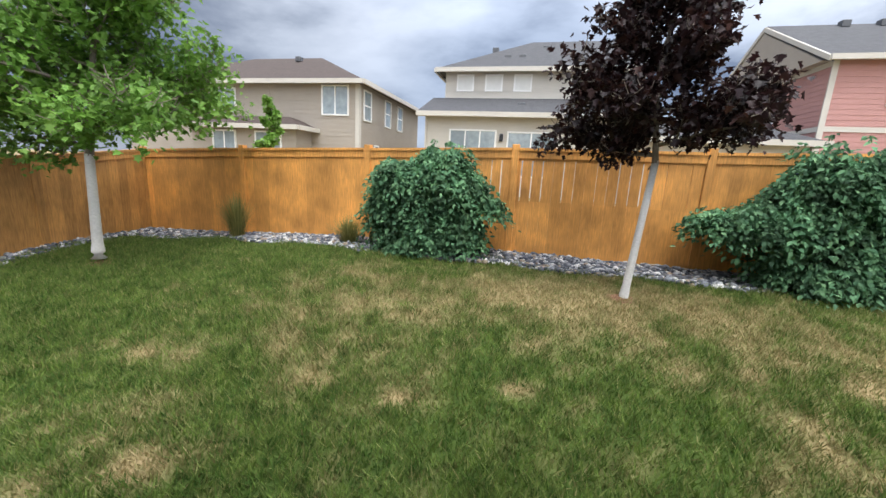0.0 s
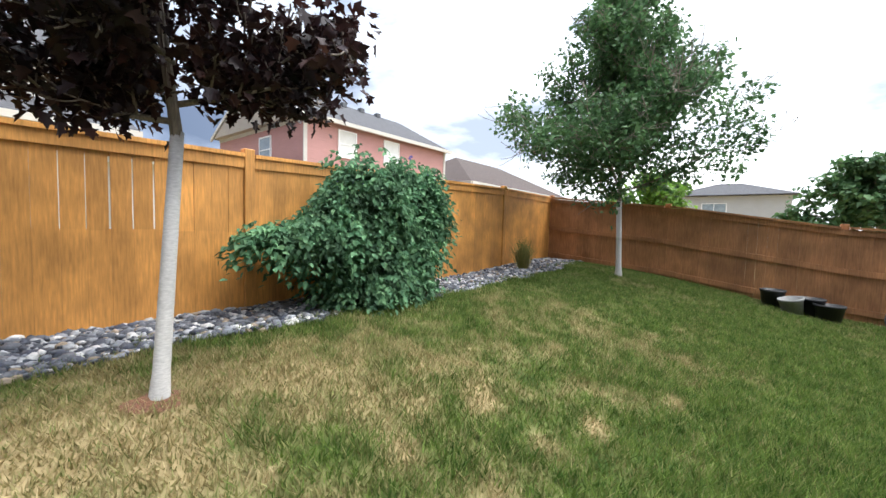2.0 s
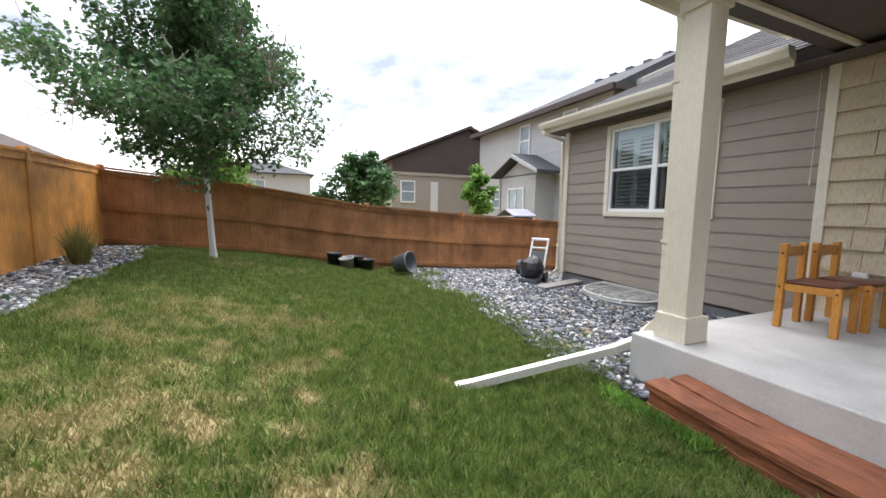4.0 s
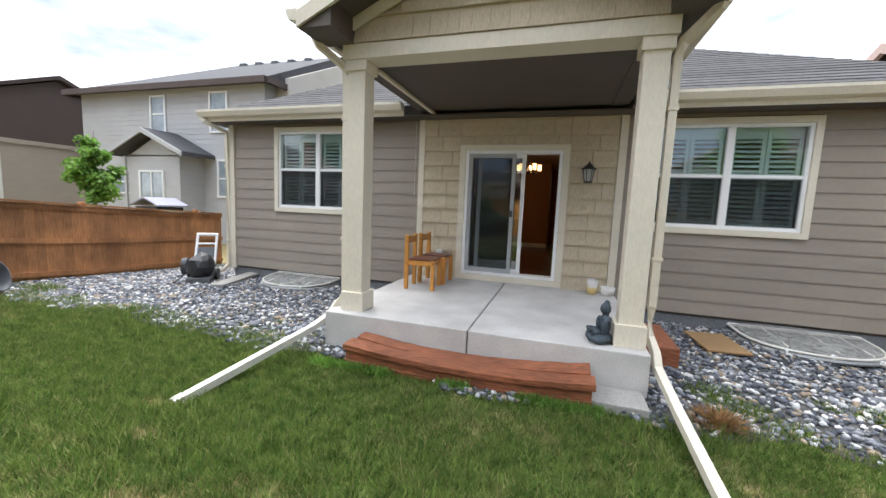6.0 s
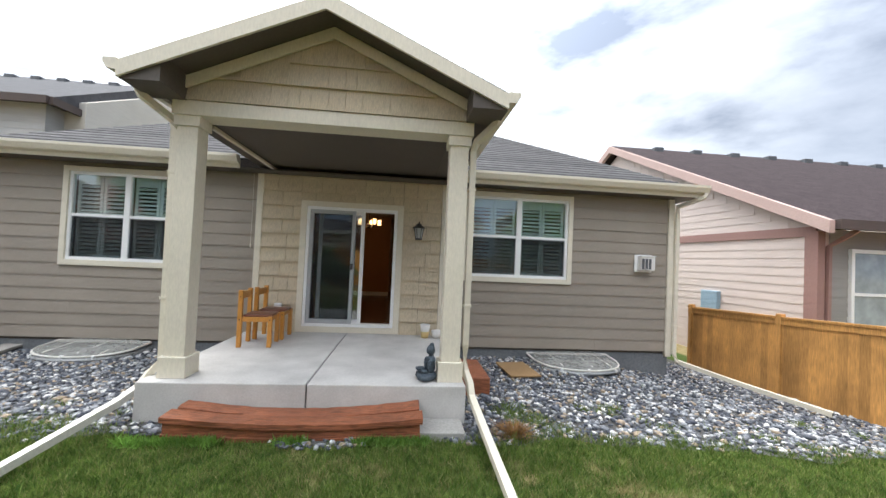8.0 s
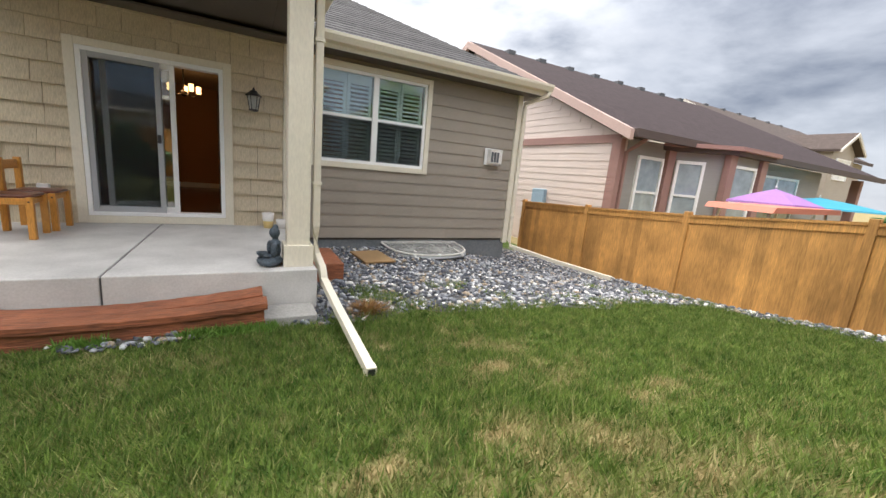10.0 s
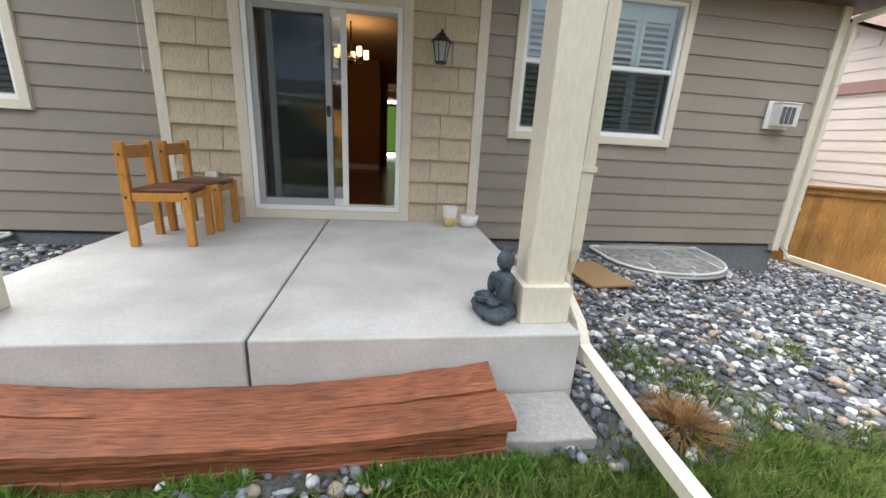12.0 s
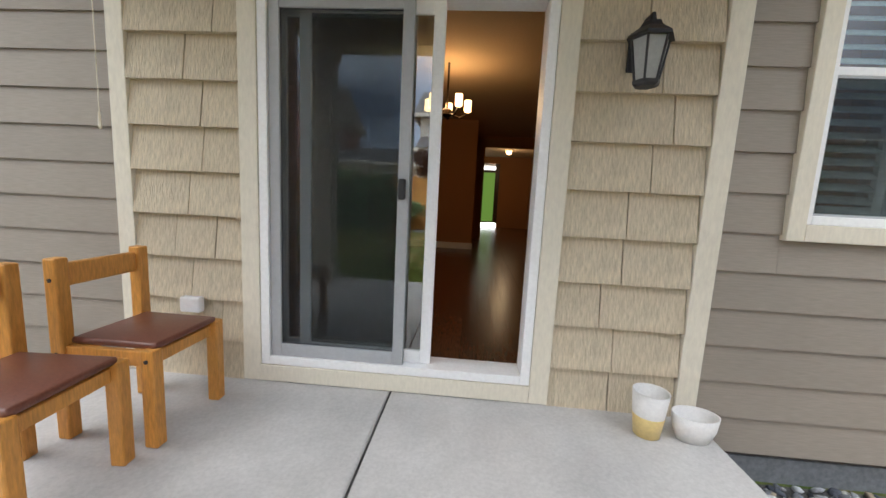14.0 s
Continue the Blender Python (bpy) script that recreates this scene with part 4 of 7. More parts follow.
# ---- fences ----
def fence_line(name, label, p0, p1, posts, top, bottom, mat, pickets_front, rails, gaps=()):
    """Posts, pickets, rails, fascia and cap between two ends. top and bottom: height by the distance along."""
    f = empty(name, 0, 0, 0)
    tagged(f, label, "fence")
    p0, p1 = Vector(p0), Vector(p1)
    L = (p1 - p0).length
    u = (p1 - p0) / L
    n = Vector((u.y, -u.x, 0))            # the yard lies on this side
    turn = math.degrees(math.atan2(u.y, u.x))
    rnd = random.Random(len(name))

    def put(nm, a, b, y0, y1, za, zb, ha, hb, bevel=0.0):
        bm = bmesh.new()
        for s, z0, z1 in ((a, za, ha), (b, zb, hb)):
            for y, z in ((y0, z0), (y1, z0), (y1, z1), (y0, z1)):
                q = p0 + u * s + n * y
                bm.verts.new((q.x, q.y, z))
        v = list(bm.verts)
        for i in ((0, 1, 2, 3), (7, 6, 5, 4), (0, 4, 5, 1), (1, 5, 6, 2), (2, 6, 7, 3), (3, 7, 4, 0)):
            bm.faces.new([v[j] for j in i])
        bmesh.ops.recalc_face_normals(bm, faces=bm.faces)
        if bevel:
            bmesh.ops.bevel(bm, geom=bm.edges[:], offset=bevel, segments=1, affect="EDGES")
        return part(nm, bm, mat, f)
    for s in posts:
        put("post", s - 0.048, s + 0.048, *((-0.045, 0.055) if pickets_front else (-0.14, -0.043)), bottom(s) - 0.1, bottom(s) - 0.1, top(s) + 0.06, top(s) + 0.06, 0.006)
    ends = sorted({0.0, L, *posts})
    y_p = (0.012, 0.030) if pickets_front else (-0.040, -0.022)
    s = 0.0
    while s < L - 0.02:
        g = next((w for a, b, w in gaps if a < s < b), 0.0015)
        w = min(0.139 - rnd.uniform(0, 0.003), L - s)
        jit = rnd.uniform(-0.002, 0.002)
        lo0, lo1 = bottom(s) + rnd.uniform(-0.03, 0.01), bottom(s + w) + rnd.uniform(-0.03, 0.01)
        if g < 0.005:
            put("picket", s, s + w - g * rnd.uniform(0.2, 1.3), y_p[0] + jit, y_p[1], lo0, lo1, top(s) - 0.03, top(s + w) - 0.03)
        else:
            cut = 0.52 * (top(s) - bottom(s)) + rnd.uniform(-0.02, 0.02)
            put("picket", s, s + w - 0.001, y_p[0] + jit, y_p[1], lo0, lo1, bottom(s) + cut, bottom(s + w) + cut)
            put("picket", s, s + w - g * rnd.choice((0.15, 0.5, 0.9, 1.2)), y_p[0] + jit, y_p[1], bottom(s) + cut, bottom(s + w) + cut, top(s) - 0.03, top(s + w) - 0.03)
        s += w
    for a, b in zip(ends, ends[1:]):
        for lift in rails:
            ya, yb = (-0.03, 0.010) if pickets_front else (-0.021, 0.018)
            zz = lambda q: bottom(q) + lift * (top(q) - bottom(q))
            put("rail", a, b, ya, yb, zz(a) - 0.045, zz(b) - 0.045, zz(a) + 0.045, zz(b) + 0.045)
        if pickets_front:
            put("fascia", a + 0.05, b - 0.05, 0.031, 0.048, top(a) - 0.12, top(b) - 0.12, top(a) - 0.022, top(b) - 0.022)
        put("cap", a + 0.05 if a else a, b - 0.05, -0.06, 0.065, top(a) - 0.022, top(b) - 0.022, top(a) + 0.014, top(b) + 0.014)
    return f


def curve(*pairs):
    xs, ys = [p[0] for p in pairs], [p[1] for p in pairs]
    return lambda s: float(np.interp(s, xs, ys))


FX0, FX1, FY = -8.17, 7.47, -8.53
b_top = curve((0, 1.66), (2.0, 1.75), (4.2, 1.83), (6.35, 1.91), (8.7, 1.94), (11.1, 2.01), (13.5, 2.07), (15.64, 2.07))
b_bot = curve((0, 0.27), (2.0, 0.36), (4.2, 0.43), (6.35, 0.44), (8.7, 0.46), (11.1, 0.5), (13.5, 0.56), (15.64, 0.58))
fence_line("back_fence", "orange-stained cedar board fence with light slits, along the back", (FX1, FY, 0), (FX0, FY, 0), [2.0, 4.19, 6.35, 8.70, 11.1, 13.5], b_top, b_bot, M_CEDAR, True, (0.06, 0.5, 0.93), ((5.6, 8.65, 0.012),))
l_top = curve((0, 2.07), (2.8, 1.80), (5.0, 1.46), (7.4, 1.30), (10.5, 1.12))
l_bot = curve((0, 0.60), (2.8, 0.36), (5.0, 0.04), (7.4, -0.18), (10.5, -0.30))
left_f = fence_line("side_fence_left", "weathered brown cedar fence showing its rails", (FX0, FY, 0), (FX0, 2.0, 0), [0.03, 2.45, 4.9, 7.35, 9.8], l_top, l_bot, M_CEDAR_OLD, False, (0.10, 0.52, 0.95))
r_top = curve((0, 0.87), (2.1, 0.96), (4.15, 1.08), (6.2, 1.26), (8.3, 1.47), (10.0, 1.66))
r_bot = curve((0, -0.55), (2.1, -0.45), (4.15, -0.32), (6.2, -0.06), (8.3, 0.17), (10.0, 0.27))
FRX = 7.5
fence_line("side_fence_right", "honey-coloured cedar board fence beside the gravel", (FRX, 1.45, 0), (FRX, FY, 0), [0.05, 2.12, 4.2, 6.3, 8.4, 9.95], r_top, r_bot, M_CEDAR_NEW, True, (0.06, 0.5, 0.93))


# ---- things on and round the patio ----
def sagging_plank(x0, x1, y0, y1, z, thick, sag, twist, seed):
    """A weathered timber: bowed along its length, split and uneven."""
    bm = bmesh.new()
    rnd = random.Random(seed)
    rows = []
    n = 26
    for i in range(n + 1):
        t = i / n
        x = x0 + (x1 - x0) * t
        dz = sag * (2 * t - 1) ** 2 - sag + rnd.uniform(-0.003, 0.003)
        ring = []
        for y, zz in ((y0, -thick), (y0, 0), (y0 + 0.3 * (y1 - y0), 0.004), (y0 + 0.7 * (y1 - y0), 0.002), (y1, 0), (y1, -thick)):
            lift = twist * t * (y - y0) / (y1 - y0)
            ring.append(bm.verts.new((x, y + rnd.uniform(-0.003, 0.003), z + zz + dz + lift + rnd.uniform(-0.0025, 0.0025))))
        rows.append(ring)
    for a, b in zip(rows, rows[1:]):
        for k in range(6):
            bm.faces.new((a[k], a[(k + 1) % 6], b[(k + 1) % 6], b[k]))
    bm.faces.new(rows[0])
    bm.faces.new(rows[-1][::-1])
    bmesh.ops.recalc_face_normals(bm, faces=bm.faces)
    return bm


def patio_step():
    s = empty("patio_step", 0, 0, -0.05)
    tagged(s, "bowed redwood timber step before the patio slab", "step")
    part("tread", sagging_plank(-1.17, 1.19, -3.085, -2.885, 0.235, 0.05, 0.065, 0.0, 3), M_STEP, s, "split and bowed front tread")
    part("tread", sagging_plank(-1.12, 1.16, -2.88, -2.70, 0.25, 0.05, 0.085, 0.025, 4), M_STEP, s, "warped rear tread")
    part("riser", sagging_plank(-1.15, 1.165, -3.06, -3.02, 0.178, 0.10, 0.06, 0, 5), M_STEP, s, "upper riser board under the nosing")
    part("riser", sagging_plank(-1.16, 1.17, -3.068, -3.03, 0.074, 0.19, 0.035, 0, 6), M_STEP, s, "lower riser board")
    part("side_board", box(-1.14, -1.10, -3.01, -2.71, -0.05, 0.10, 0.004), M_STEP, s)
    part("side_board", box(1.11, 1.15, -3.01, -2.71, -0.05, 0.10, 0.004), M_STEP, s)
    return s


patio_step()
paver = part("paver", box(1.29, 1.61, -3.04, -2.70, -0.08, 0.03, 0.01), M_PAVER)
tagged(paver, "grey square concrete paver beside the step", "paver")
o = part("paver", box(-0.17, 0.17, -0.1, 0.1, -0.02, 0.05, 0.01, pose(1.22, -2.86, -0.02, 0, 0, 84)), M_PAVER)
tagged(o, "grey concrete block on edge by the step", "paver")


def chair(x, y, rz, seed):
    """Back legs run up into back posts; a single broad top rail."""
    c = empty("patio_chair", x, y, 0.36, rz)
    tagged(c, "honey-stained wooden chair with a brown leatherette seat", "chair", "patio chairs")
    for sy in (-1, 1):
        part("back_leg", box(-0.228, -0.170, sy * 0.195 - 0.028, sy * 0.195 + 0.028, 0, 0.79, 0.007), M_CHAIR, c)
        part("front_leg", box(0.170, 0.228, sy * 0.195 - 0.028, sy * 0.195 + 0.028, 0, 0.43, 0.007), M_CHAIR, c)
        part("side_rail", box(-0.170, 0.170, sy * 0.195 - 0.015, sy * 0.195 + 0.015, 0.355, 0.42, 0.005), M_CHAIR, c)
        for xx, zz in ((-0.199, 0.70), (-0.199, 0.385), (0.199, 0.385)):
            bm = tube([(xx, sy * 0.2215, zz), (xx, sy * 0.2265, zz)], 0.009, 10)
            part("bolt", bm, M_BLACK, c, "dark bolt head")
    part("front_rail", box(0.178, 0.202, -0.166, 0.166, 0.355, 0.41, 0.005), M_CHAIR, c)
    part("rear_rail", box(-0.202, -0.178, -0.166, 0.166, 0.355, 0.41, 0.005), M_CHAIR, c)
    part("top_rail", box(-0.214, -0.184, -0.167, 0.167, 0.665, 0.765, 0.010), M_CHAIR, c)
    bm = bmesh.new()
    add_box(bm, -0.168, 0.215, -0.19, 0.19, 0.421, 0.452, 0.012)
    for v in bm.verts:
        if v.co.z > 0.43:
            v.co.z += 0.012 * (1 - (v.co.x / 0.19) ** 2) * (1 - (v.co.y / 0.19) ** 2)
    part("seat", bm, M_SEAT, c, "brown leatherette seat pad", True)
    return c


chair(-1.11, -0.975, 4, 1)
chair(-1.085, -0.455, 0, 2)


def planter(name, label, profile, mat, x, y, z, squash=1.0, band=None):
    p = part(name, lathe(profile, 28, 0, 0, squash), mat, None, "", True)
    p.matrix_basis = pose(x, y, z)
    tagged(p, label, "flower pot")
    if band:
        part("glaze_band", lathe(band[0], 28, 0, 0, squash), band[1], p, band[2], True)
    return p


M_POT = material("white glazed pot", (0.72, 0.70, 0.67), 0.4, 60, 0.08, bump=0.05)
M_YELLOW = material("yellow glaze", (0.76, 0.58, 0.25), 0.4, 60, 0.1, bump=0.05)
planter("flower_pot", "white pot with a yellow lower band by the wall", [(0.060, 0.0), (0.073, 0.11), (0.085, 0.225), (0.078, 0.225), (0.07, 0.12), (0.05, 0.10)], M_POT, 1.335, -0.225, 0.36, 1, ([(0.0608, 0.001), (0.0738, 0.105), (0.0735, 0.107), (0.06, 0.0)], M_YELLOW, "yellow glazed band"))
planter("flower_pot", "low white oval pot by the patio edge", [(0.075, 0.0), (0.10, 0.06), (0.108, 0.13), (0.101, 0.13), (0.09, 0.05), (0.05, 0.03)], M_POT, 1.55, -0.235, 0.36, 0.75)


def seated_statue(x, y, z, rz):
    """A small seated figure, one plain worn mesh, with a bowl in its lap."""
    bm = bmesh.new()

    def blob(c, r, sub=3):
        v = bmesh.ops.create_icosphere(bm, subdivisions=sub, radius=1)["verts"]
        for q in v:
            q.co = Vector((c[0] + q.co.x * r[0], c[1] + q.co.y * r[1], c[2] + q.co.z * r[2]))
    blob((0, 0.0, 0.055), (0.135, 0.10, 0.058))
    blob((-0.10, -0.055, 0.050), (0.065, 0.075, 0.042))
    blob((0.10, -0.055, 0.050), (0.065, 0.075, 0.042))
    blob((0, 0.03, 0.165), (0.066, 0.052, 0.115))
    for k in range(5):
        blob((0.03 * (k - 2), -0.115, 0.045), (0.01, 0.03, 0.04), 2)
    blob((0, 0.03, 0.235), (0.092, 0.05, 0.045))
    blob((-0.09, -0.005, 0.175), (0.028, 0.034, 0.075))
    blob((0.09, -0.005, 0.175), (0.028, 0.034, 0.075))
    blob((-0.055, -0.065, 0.115), (0.055, 0.04, 0.024))
    blob((0.055, -0.065, 0.115), (0.055, 0.04, 0.024))
    blob((0, 0.028, 0.29), (0.03, 0.03, 0.035))
    blob((0, 0.02, 0.345), (0.05, 0.053, 0.063))
    blob((0, 0.03, 0.405), (0.027, 0.028, 0.028))
    bowl = lathe([(0.03, 0.0), (0.052, 0.022), (0.06, 0.045), (0.05, 0.045), (0.035, 0.02), (0.01, 0.012)], 20, 0, -0.10)
    tmp = bpy.data.meshes.new("bowl_tmp")
    bowl.to_mesh(tmp)
    bowl.free()
    n0 = len(bm.verts)
    bm.from_mesh(tmp)
    bpy.data.meshes.remove(tmp)
    bm.verts.ensure_lookup_table()
    for v in bm.verts[n0:]:
        v.co.z += 0.10
    s = part("statue", bm, M_STATUE, None, "", True)
    s.matrix_basis = pose(x, y, z, 0, 0, rz) @ Matrix.Scale(0.94, 4)
    melt = s.modifiers.new("melt", "REMESH")
    melt.mode, melt.voxel_size, melt.use_smooth_shade = "VOXEL", 0.006, True
    soft = s.modifiers.new("soft", "SMOOTH")
    soft.factor, soft.iterations = 0.5, 2
    return tagged(s, "blue-grey stone garden statue of a seated figure by the column", "statue")


seated_statue(1.265, -2.45, 0.36, -80)


def wall_lantern(x, z):
    l = empty("wall_lantern", x, -0.03, z)
    tagged(l, "black metal wall lantern with frosted glass", "lantern")
    part("backplate", box(-0.045, 0.045, -0.015, 0.0, -0.02, 0.16, 0.006), M_BLACK, l)
    part("bracket", tube([(0, -0.01, 0.10), (0, -0.08, 0.19), (0, -0.15, 0.185)], 0.009, 8), M_BLACK, l)
    bm = lathe([(0.105, 0.075), (0.10, 0.09), (0.055, 0.125), (0.04, 0.15), (0.018, 0.158), (0.010, 0.19), (0.003, 0.195)], 6, 0, -0.15)
    part("roof_cap", bm, M_BLACK, l)
    part("base", lathe([(0.045, -0.125), (0.06, -0.115), (0.062, -0.10), (0.05, -0.098)], 6, 0, -0.15), M_BLACK, l)
    M_FROST = material("frosted lantern glass", (0.36, 0.37, 0.36), 0.5, 60, 0.1, bump=0.02)
    part("glass", lathe([(0.05, -0.1), (0.078, 0.076)], 6, 0, -0.15), M_FROST, l, "frosted glass body")
    for k in range(6):
        a = 2 * math.pi * k / 6
        part("bar", tube([(0.053 * math.cos(a), -0.15 + 0.053 * math.sin(a), -0.1), (0.083 * math.cos(a), -0.15 + 0.083 * math.sin(a), 0.078)], 0.0055, 6), M_BLACK, l)
    return l


wall_lantern(1.155, 2.14)


def wall_vent():
    v = empty("wall_vent_box", 5.34, -0.03, 1.63)
    tagged(v, "weathered white louvred vent box on the siding", "vent")
    part("flange", box(-0.17, 0.17, -0.02, 0.0, 0.0, 0.32, 0.005), M_WHITE, v)
    part("hood", box(-0.12, 0.15, -0.15, -0.02, 0.03, 0.29, 0.015), M_POT, v)
    for k in range(3):
        part("slat", box(-0.11 + k * 0.065, -0.06 + k * 0.065, -0.158, -0.15, 0.06, 0.25, 0.003), M_DARKGREY, v)
    part("top_flap", box(-0.12, 0.15, -0.16, -0.02, 0.29, 0.305, 0.003), M_WHITE, v)


wall_vent()


def outlet():
    o = empty("outdoor_outlet", -1.152, -0.045, 0.80)
    tagged(o, "white weatherproof outlet cover on the shakes", "outlet")
    part("cover", box(-0.06, 0.06, -0.05, 0.0, -0.045, 0.045, 0.012), M_WHITE, o)


outlet()


def pull_cord():
    c = empty("hanging_cord", -1.66, -0.05, 1.75)
    tagged(c, "thin cream cord with toggles hanging on the siding", "cord")
    part("string", tube([(0, 0, 1.25), (0.004, 0, 0.7), (0, 0, 0.02)], 0.003, 6), M_TRIM, c)
    part("toggle", lathe([(0.006, 0.0), (0.010, 0.02), (0.006, 0.09)], 8), M_TRIM, c)


pull_cord()


def downspout(name, label, pts, mat, parent_tag="downspout"):
    d = empty(name, *pts[-1])
    tagged(d, label, parent_tag)
    o = Vector(pts[-1])
    q = [Vector(p) - o for p in pts]
    part("pipe", tube(q, 0.047, 4, True), mat, d)
    part("end_collar", tube([q[-1].lerp(q[-2], 0.06), q[-1] + (q[-1] - q[-2]).normalized() * 0.004], 0.052, 4, True), mat, d)
    # black plug on the capped pipe paints the shade of an open mouth
    part("mouth_shade_plug", tube([q[-1], q[-1] + (q[-1] - q[-2]).normalized() * 0.006], 0.036, 4, True), M_BLACK, d, "black plug standing in for the shaded open end")
    for a, b in zip(q, q[1:]):
        if abs(a.z - b.z) > 1.0:
            for f in (0.2, 0.8):
                c = a.lerp(b, f)
                part("strap", box(c.x - 0.045, c.x + 0.045, c.y - 0.042, c.y + 0.042, c.z - 0.015, c.z + 0.015, 0.002), mat, d)
    return d


M_SPOUT = material("white downspout", (0.70, 0.68, 0.62), 0.5, 40, 0.12, bump=0.05)
downspout("downspout", "cream downspout beside the porch column with a long ground extension", [(1.90, -2.70, 3.30), (1.88, -2.68, 3.22), (1.70, -2.47, 3.06), (1.668, -2.44, 2.95), (1.675, -2.42, 0.75), (1.68, -2.41, 0.46), (1.73, -2.50, 0.33), (1.745, -2.60, 0.18)], M_TRIM)
downspout("downspout_extension", "cream downspout extension lying on the grass", [(1.74, -2.55, 0.22), (1.765, -3.2, 0.115), (1.785, -4.16, 0.02)], M_TRIM)
downspout("downspout", "cream downspout beside the porch column", [(-1.80, -2.70, 3.30), (-1.76, -2.68, 3.22), (-1.58, -2.45, 3.06), (-1.56, -2.43, 2.95), (-1.56, -2.41, 0.72), (-1.57, -2.40, 0.50), (-1.67, -2.44, 0.36), (-1.71, -2.52, 0.25)], M_TRIM)
downspout("downspout_extension", "white downspout extension lying from the patio onto the grass", [(-1.69, -2.49, 0.27), (-1.73, -2.80, 0.19), (-1.91, -4.26, 0.0)], M_SPOUT)
downspout("downspout", "cream downspout at the house corner", [(XR - 0.02, YF - 0.06, 3.10), (XR - 0.05, YF - 0.05, 3.02), (HR + 0.07, -0.06, 2.88), (HR + 0.06, -0.06, 2.7), (HR + 0.06, -0.06, 0.15), (HR + 0.08, -0.15, 0.0)], M_TRIM)
downspout("downspout_extension", "cream downspout extension along the fence", [(HR + 0.08, -0.12, 0.02), (6.5, -0.9, -0.12), (7.0, -1.9, -0.22)], M_TRIM)
downspout("downspout", "cream downspout at the house corner by the washer", [(XL + 0.04, YF - 0.06, 3.10), (XL + 0.08, YF - 0.05, 3.02), (HL - 0.06, -0.06, 2.88), (HL - 0.06, -0.06, 2.7), (HL - 0.06, -0.06, 0.2), (HL - 0.1, -0.2, 0.06), (HL - 0.7, -0.45, 0.0)], M_TRIM)

M_CLEAR = material("dusty clear plastic", (0.50, 0.50, 0.47), 0.25, 14, 0.3, bump=0.05)
_n, _l = M_CLEAR.node_tree.nodes, M_CLEAR.node_tree.links
_tr = _n.new("ShaderNodeBsdfTransparent")
_mx = _n.new("ShaderNodeMixShader")
_mx.inputs["Fac"].default_value = 0.5
_l.new(_tr.outputs["BSDF"], _mx.inputs[1])
_l.new(_n["Principled BSDF"].outputs["BSDF"], _mx.inputs[2])
_l.new(_mx.outputs["Shader"], _n["Material Output"].inputs["Surface"])
M_WELL = material("galvanised well", (0.33, 0.34, 0.34), 0.5, 40, 0.2, metal=0.4)


def window_well(x, y, z, w, d):
    """A clear domed cover with a pale rim over a sunken metal well."""
    c = empty("window_well_cover", x, y, z)
    tagged(c, "clear plastic window well cover with a pale rim", "well cover", "window well covers")
    n = 14
    arc = [(-w / 2, 0)] + [(-w / 2 + (w) * 0.5 * (1 - math.cos(math.pi * k / n)), -d * math.sin(math.pi * k / n) ** 0.55) for k in range(1, n)] + [(w / 2, 0)]
    part("rim", tube([(p[0], p[1], 0.075 + 0.05 * (1 + p[1] / d)) for p in arc], 0.016, 6), M_SPOUT, c)
    part("back_rail", box(-w / 2, w / 2, -0.03, 0.0, 0.11, 0.15, 0.006), M_SPOUT, c)
    bm = bmesh.new()
    vs = [bm.verts.new((p[0], p[1], 0.085 + 0.05 * (1 + p[1] / d))) for p in arc]
    mids = [bm.verts.new((p[0] * 0.6, p[1] * 0.6, 0.125 + 0.05 * (1 + p[1] * 0.6 / d))) for p in arc]
    for a, b, p, q in zip(vs, vs[1:], mids, mids[1:]):
        bm.faces.new((a, b, q, p))
    bm.faces.new(mids)
    bmesh.ops.recalc_face_normals(bm, faces=bm.faces)
    g = part("cover_sheet", bm, M_CLEAR, c, "clear dirty plastic sheet")
    for k in (-0.25, 0.08, 0.3):
        part("rib", tube([(k * w, -0.02, 0.15), (k * w, -d * 0.85, 0.105)], 0.008, 6), M_SPOUT, c)
    bm = bmesh.new()
    lo = [bm.verts.new((p[0] * 0.96, p[1] * 0.95, 0.005)) for p in arc]
    bm.faces.new(lo)
    part("well_floor", bm, M_SOIL, c, "dark well opening")
    part("well_wall", tube([(p[0], p[1], 0.03) for p in arc], 0.03, 6), M_WELL, c)
    for k in (-0.3, 0.0, 0.3):
        part("clip", box(k * w - 0.015, k * w + 0.015, -d - 0.01, -d + 0.03, 0.055, 0.10, 0.004), M_WHITE, c)
    return c


window_well(3.95, 0.0, float(land(3.9, -0.4)) + 0.02, 1.5, 0.88)
window_well(-3.85, 0.0, float(land(-3.8, -0.4)) + 0.02, 1.4, 0.80)
M_MAT = material("tan coir", (0.30, 0.185, 0.085), 0.9, 90, 0.3, bump=0.5)
o = part("door_mat", box(-0.24, 0.24, -0.37, 0.37, 0.0, 0.03, 0.008, pose(2.78, -0.85, float(land(2.8, -0.8)) + 0.045, 0, 0, 4)), M_MAT)
tagged(o, "tan coir mat lying on the gravel", "mat")
o = part("timber_block", box(1.68, 2.11, -1.87, -0.95, -0.06, 0.20, 0.008), M_STEP)
tagged(o, "redwood timber box step lying beside the slab", "step")
o = part("timber_board", box(-0.13, 0.13, -0.55, 0.55, 0.0, 0.045, 0.004, pose(-5.13, -0.5, float(land(-5.1, -0.5)) + 0.05, 2, 0, 10)), material("weathered board", (0.36, 0.34, 0.31), 0.85, 30, 0.25, (6, 0.5, 1), 0.3))
tagged(o, "weathered grey board lying on the gravel", "board")


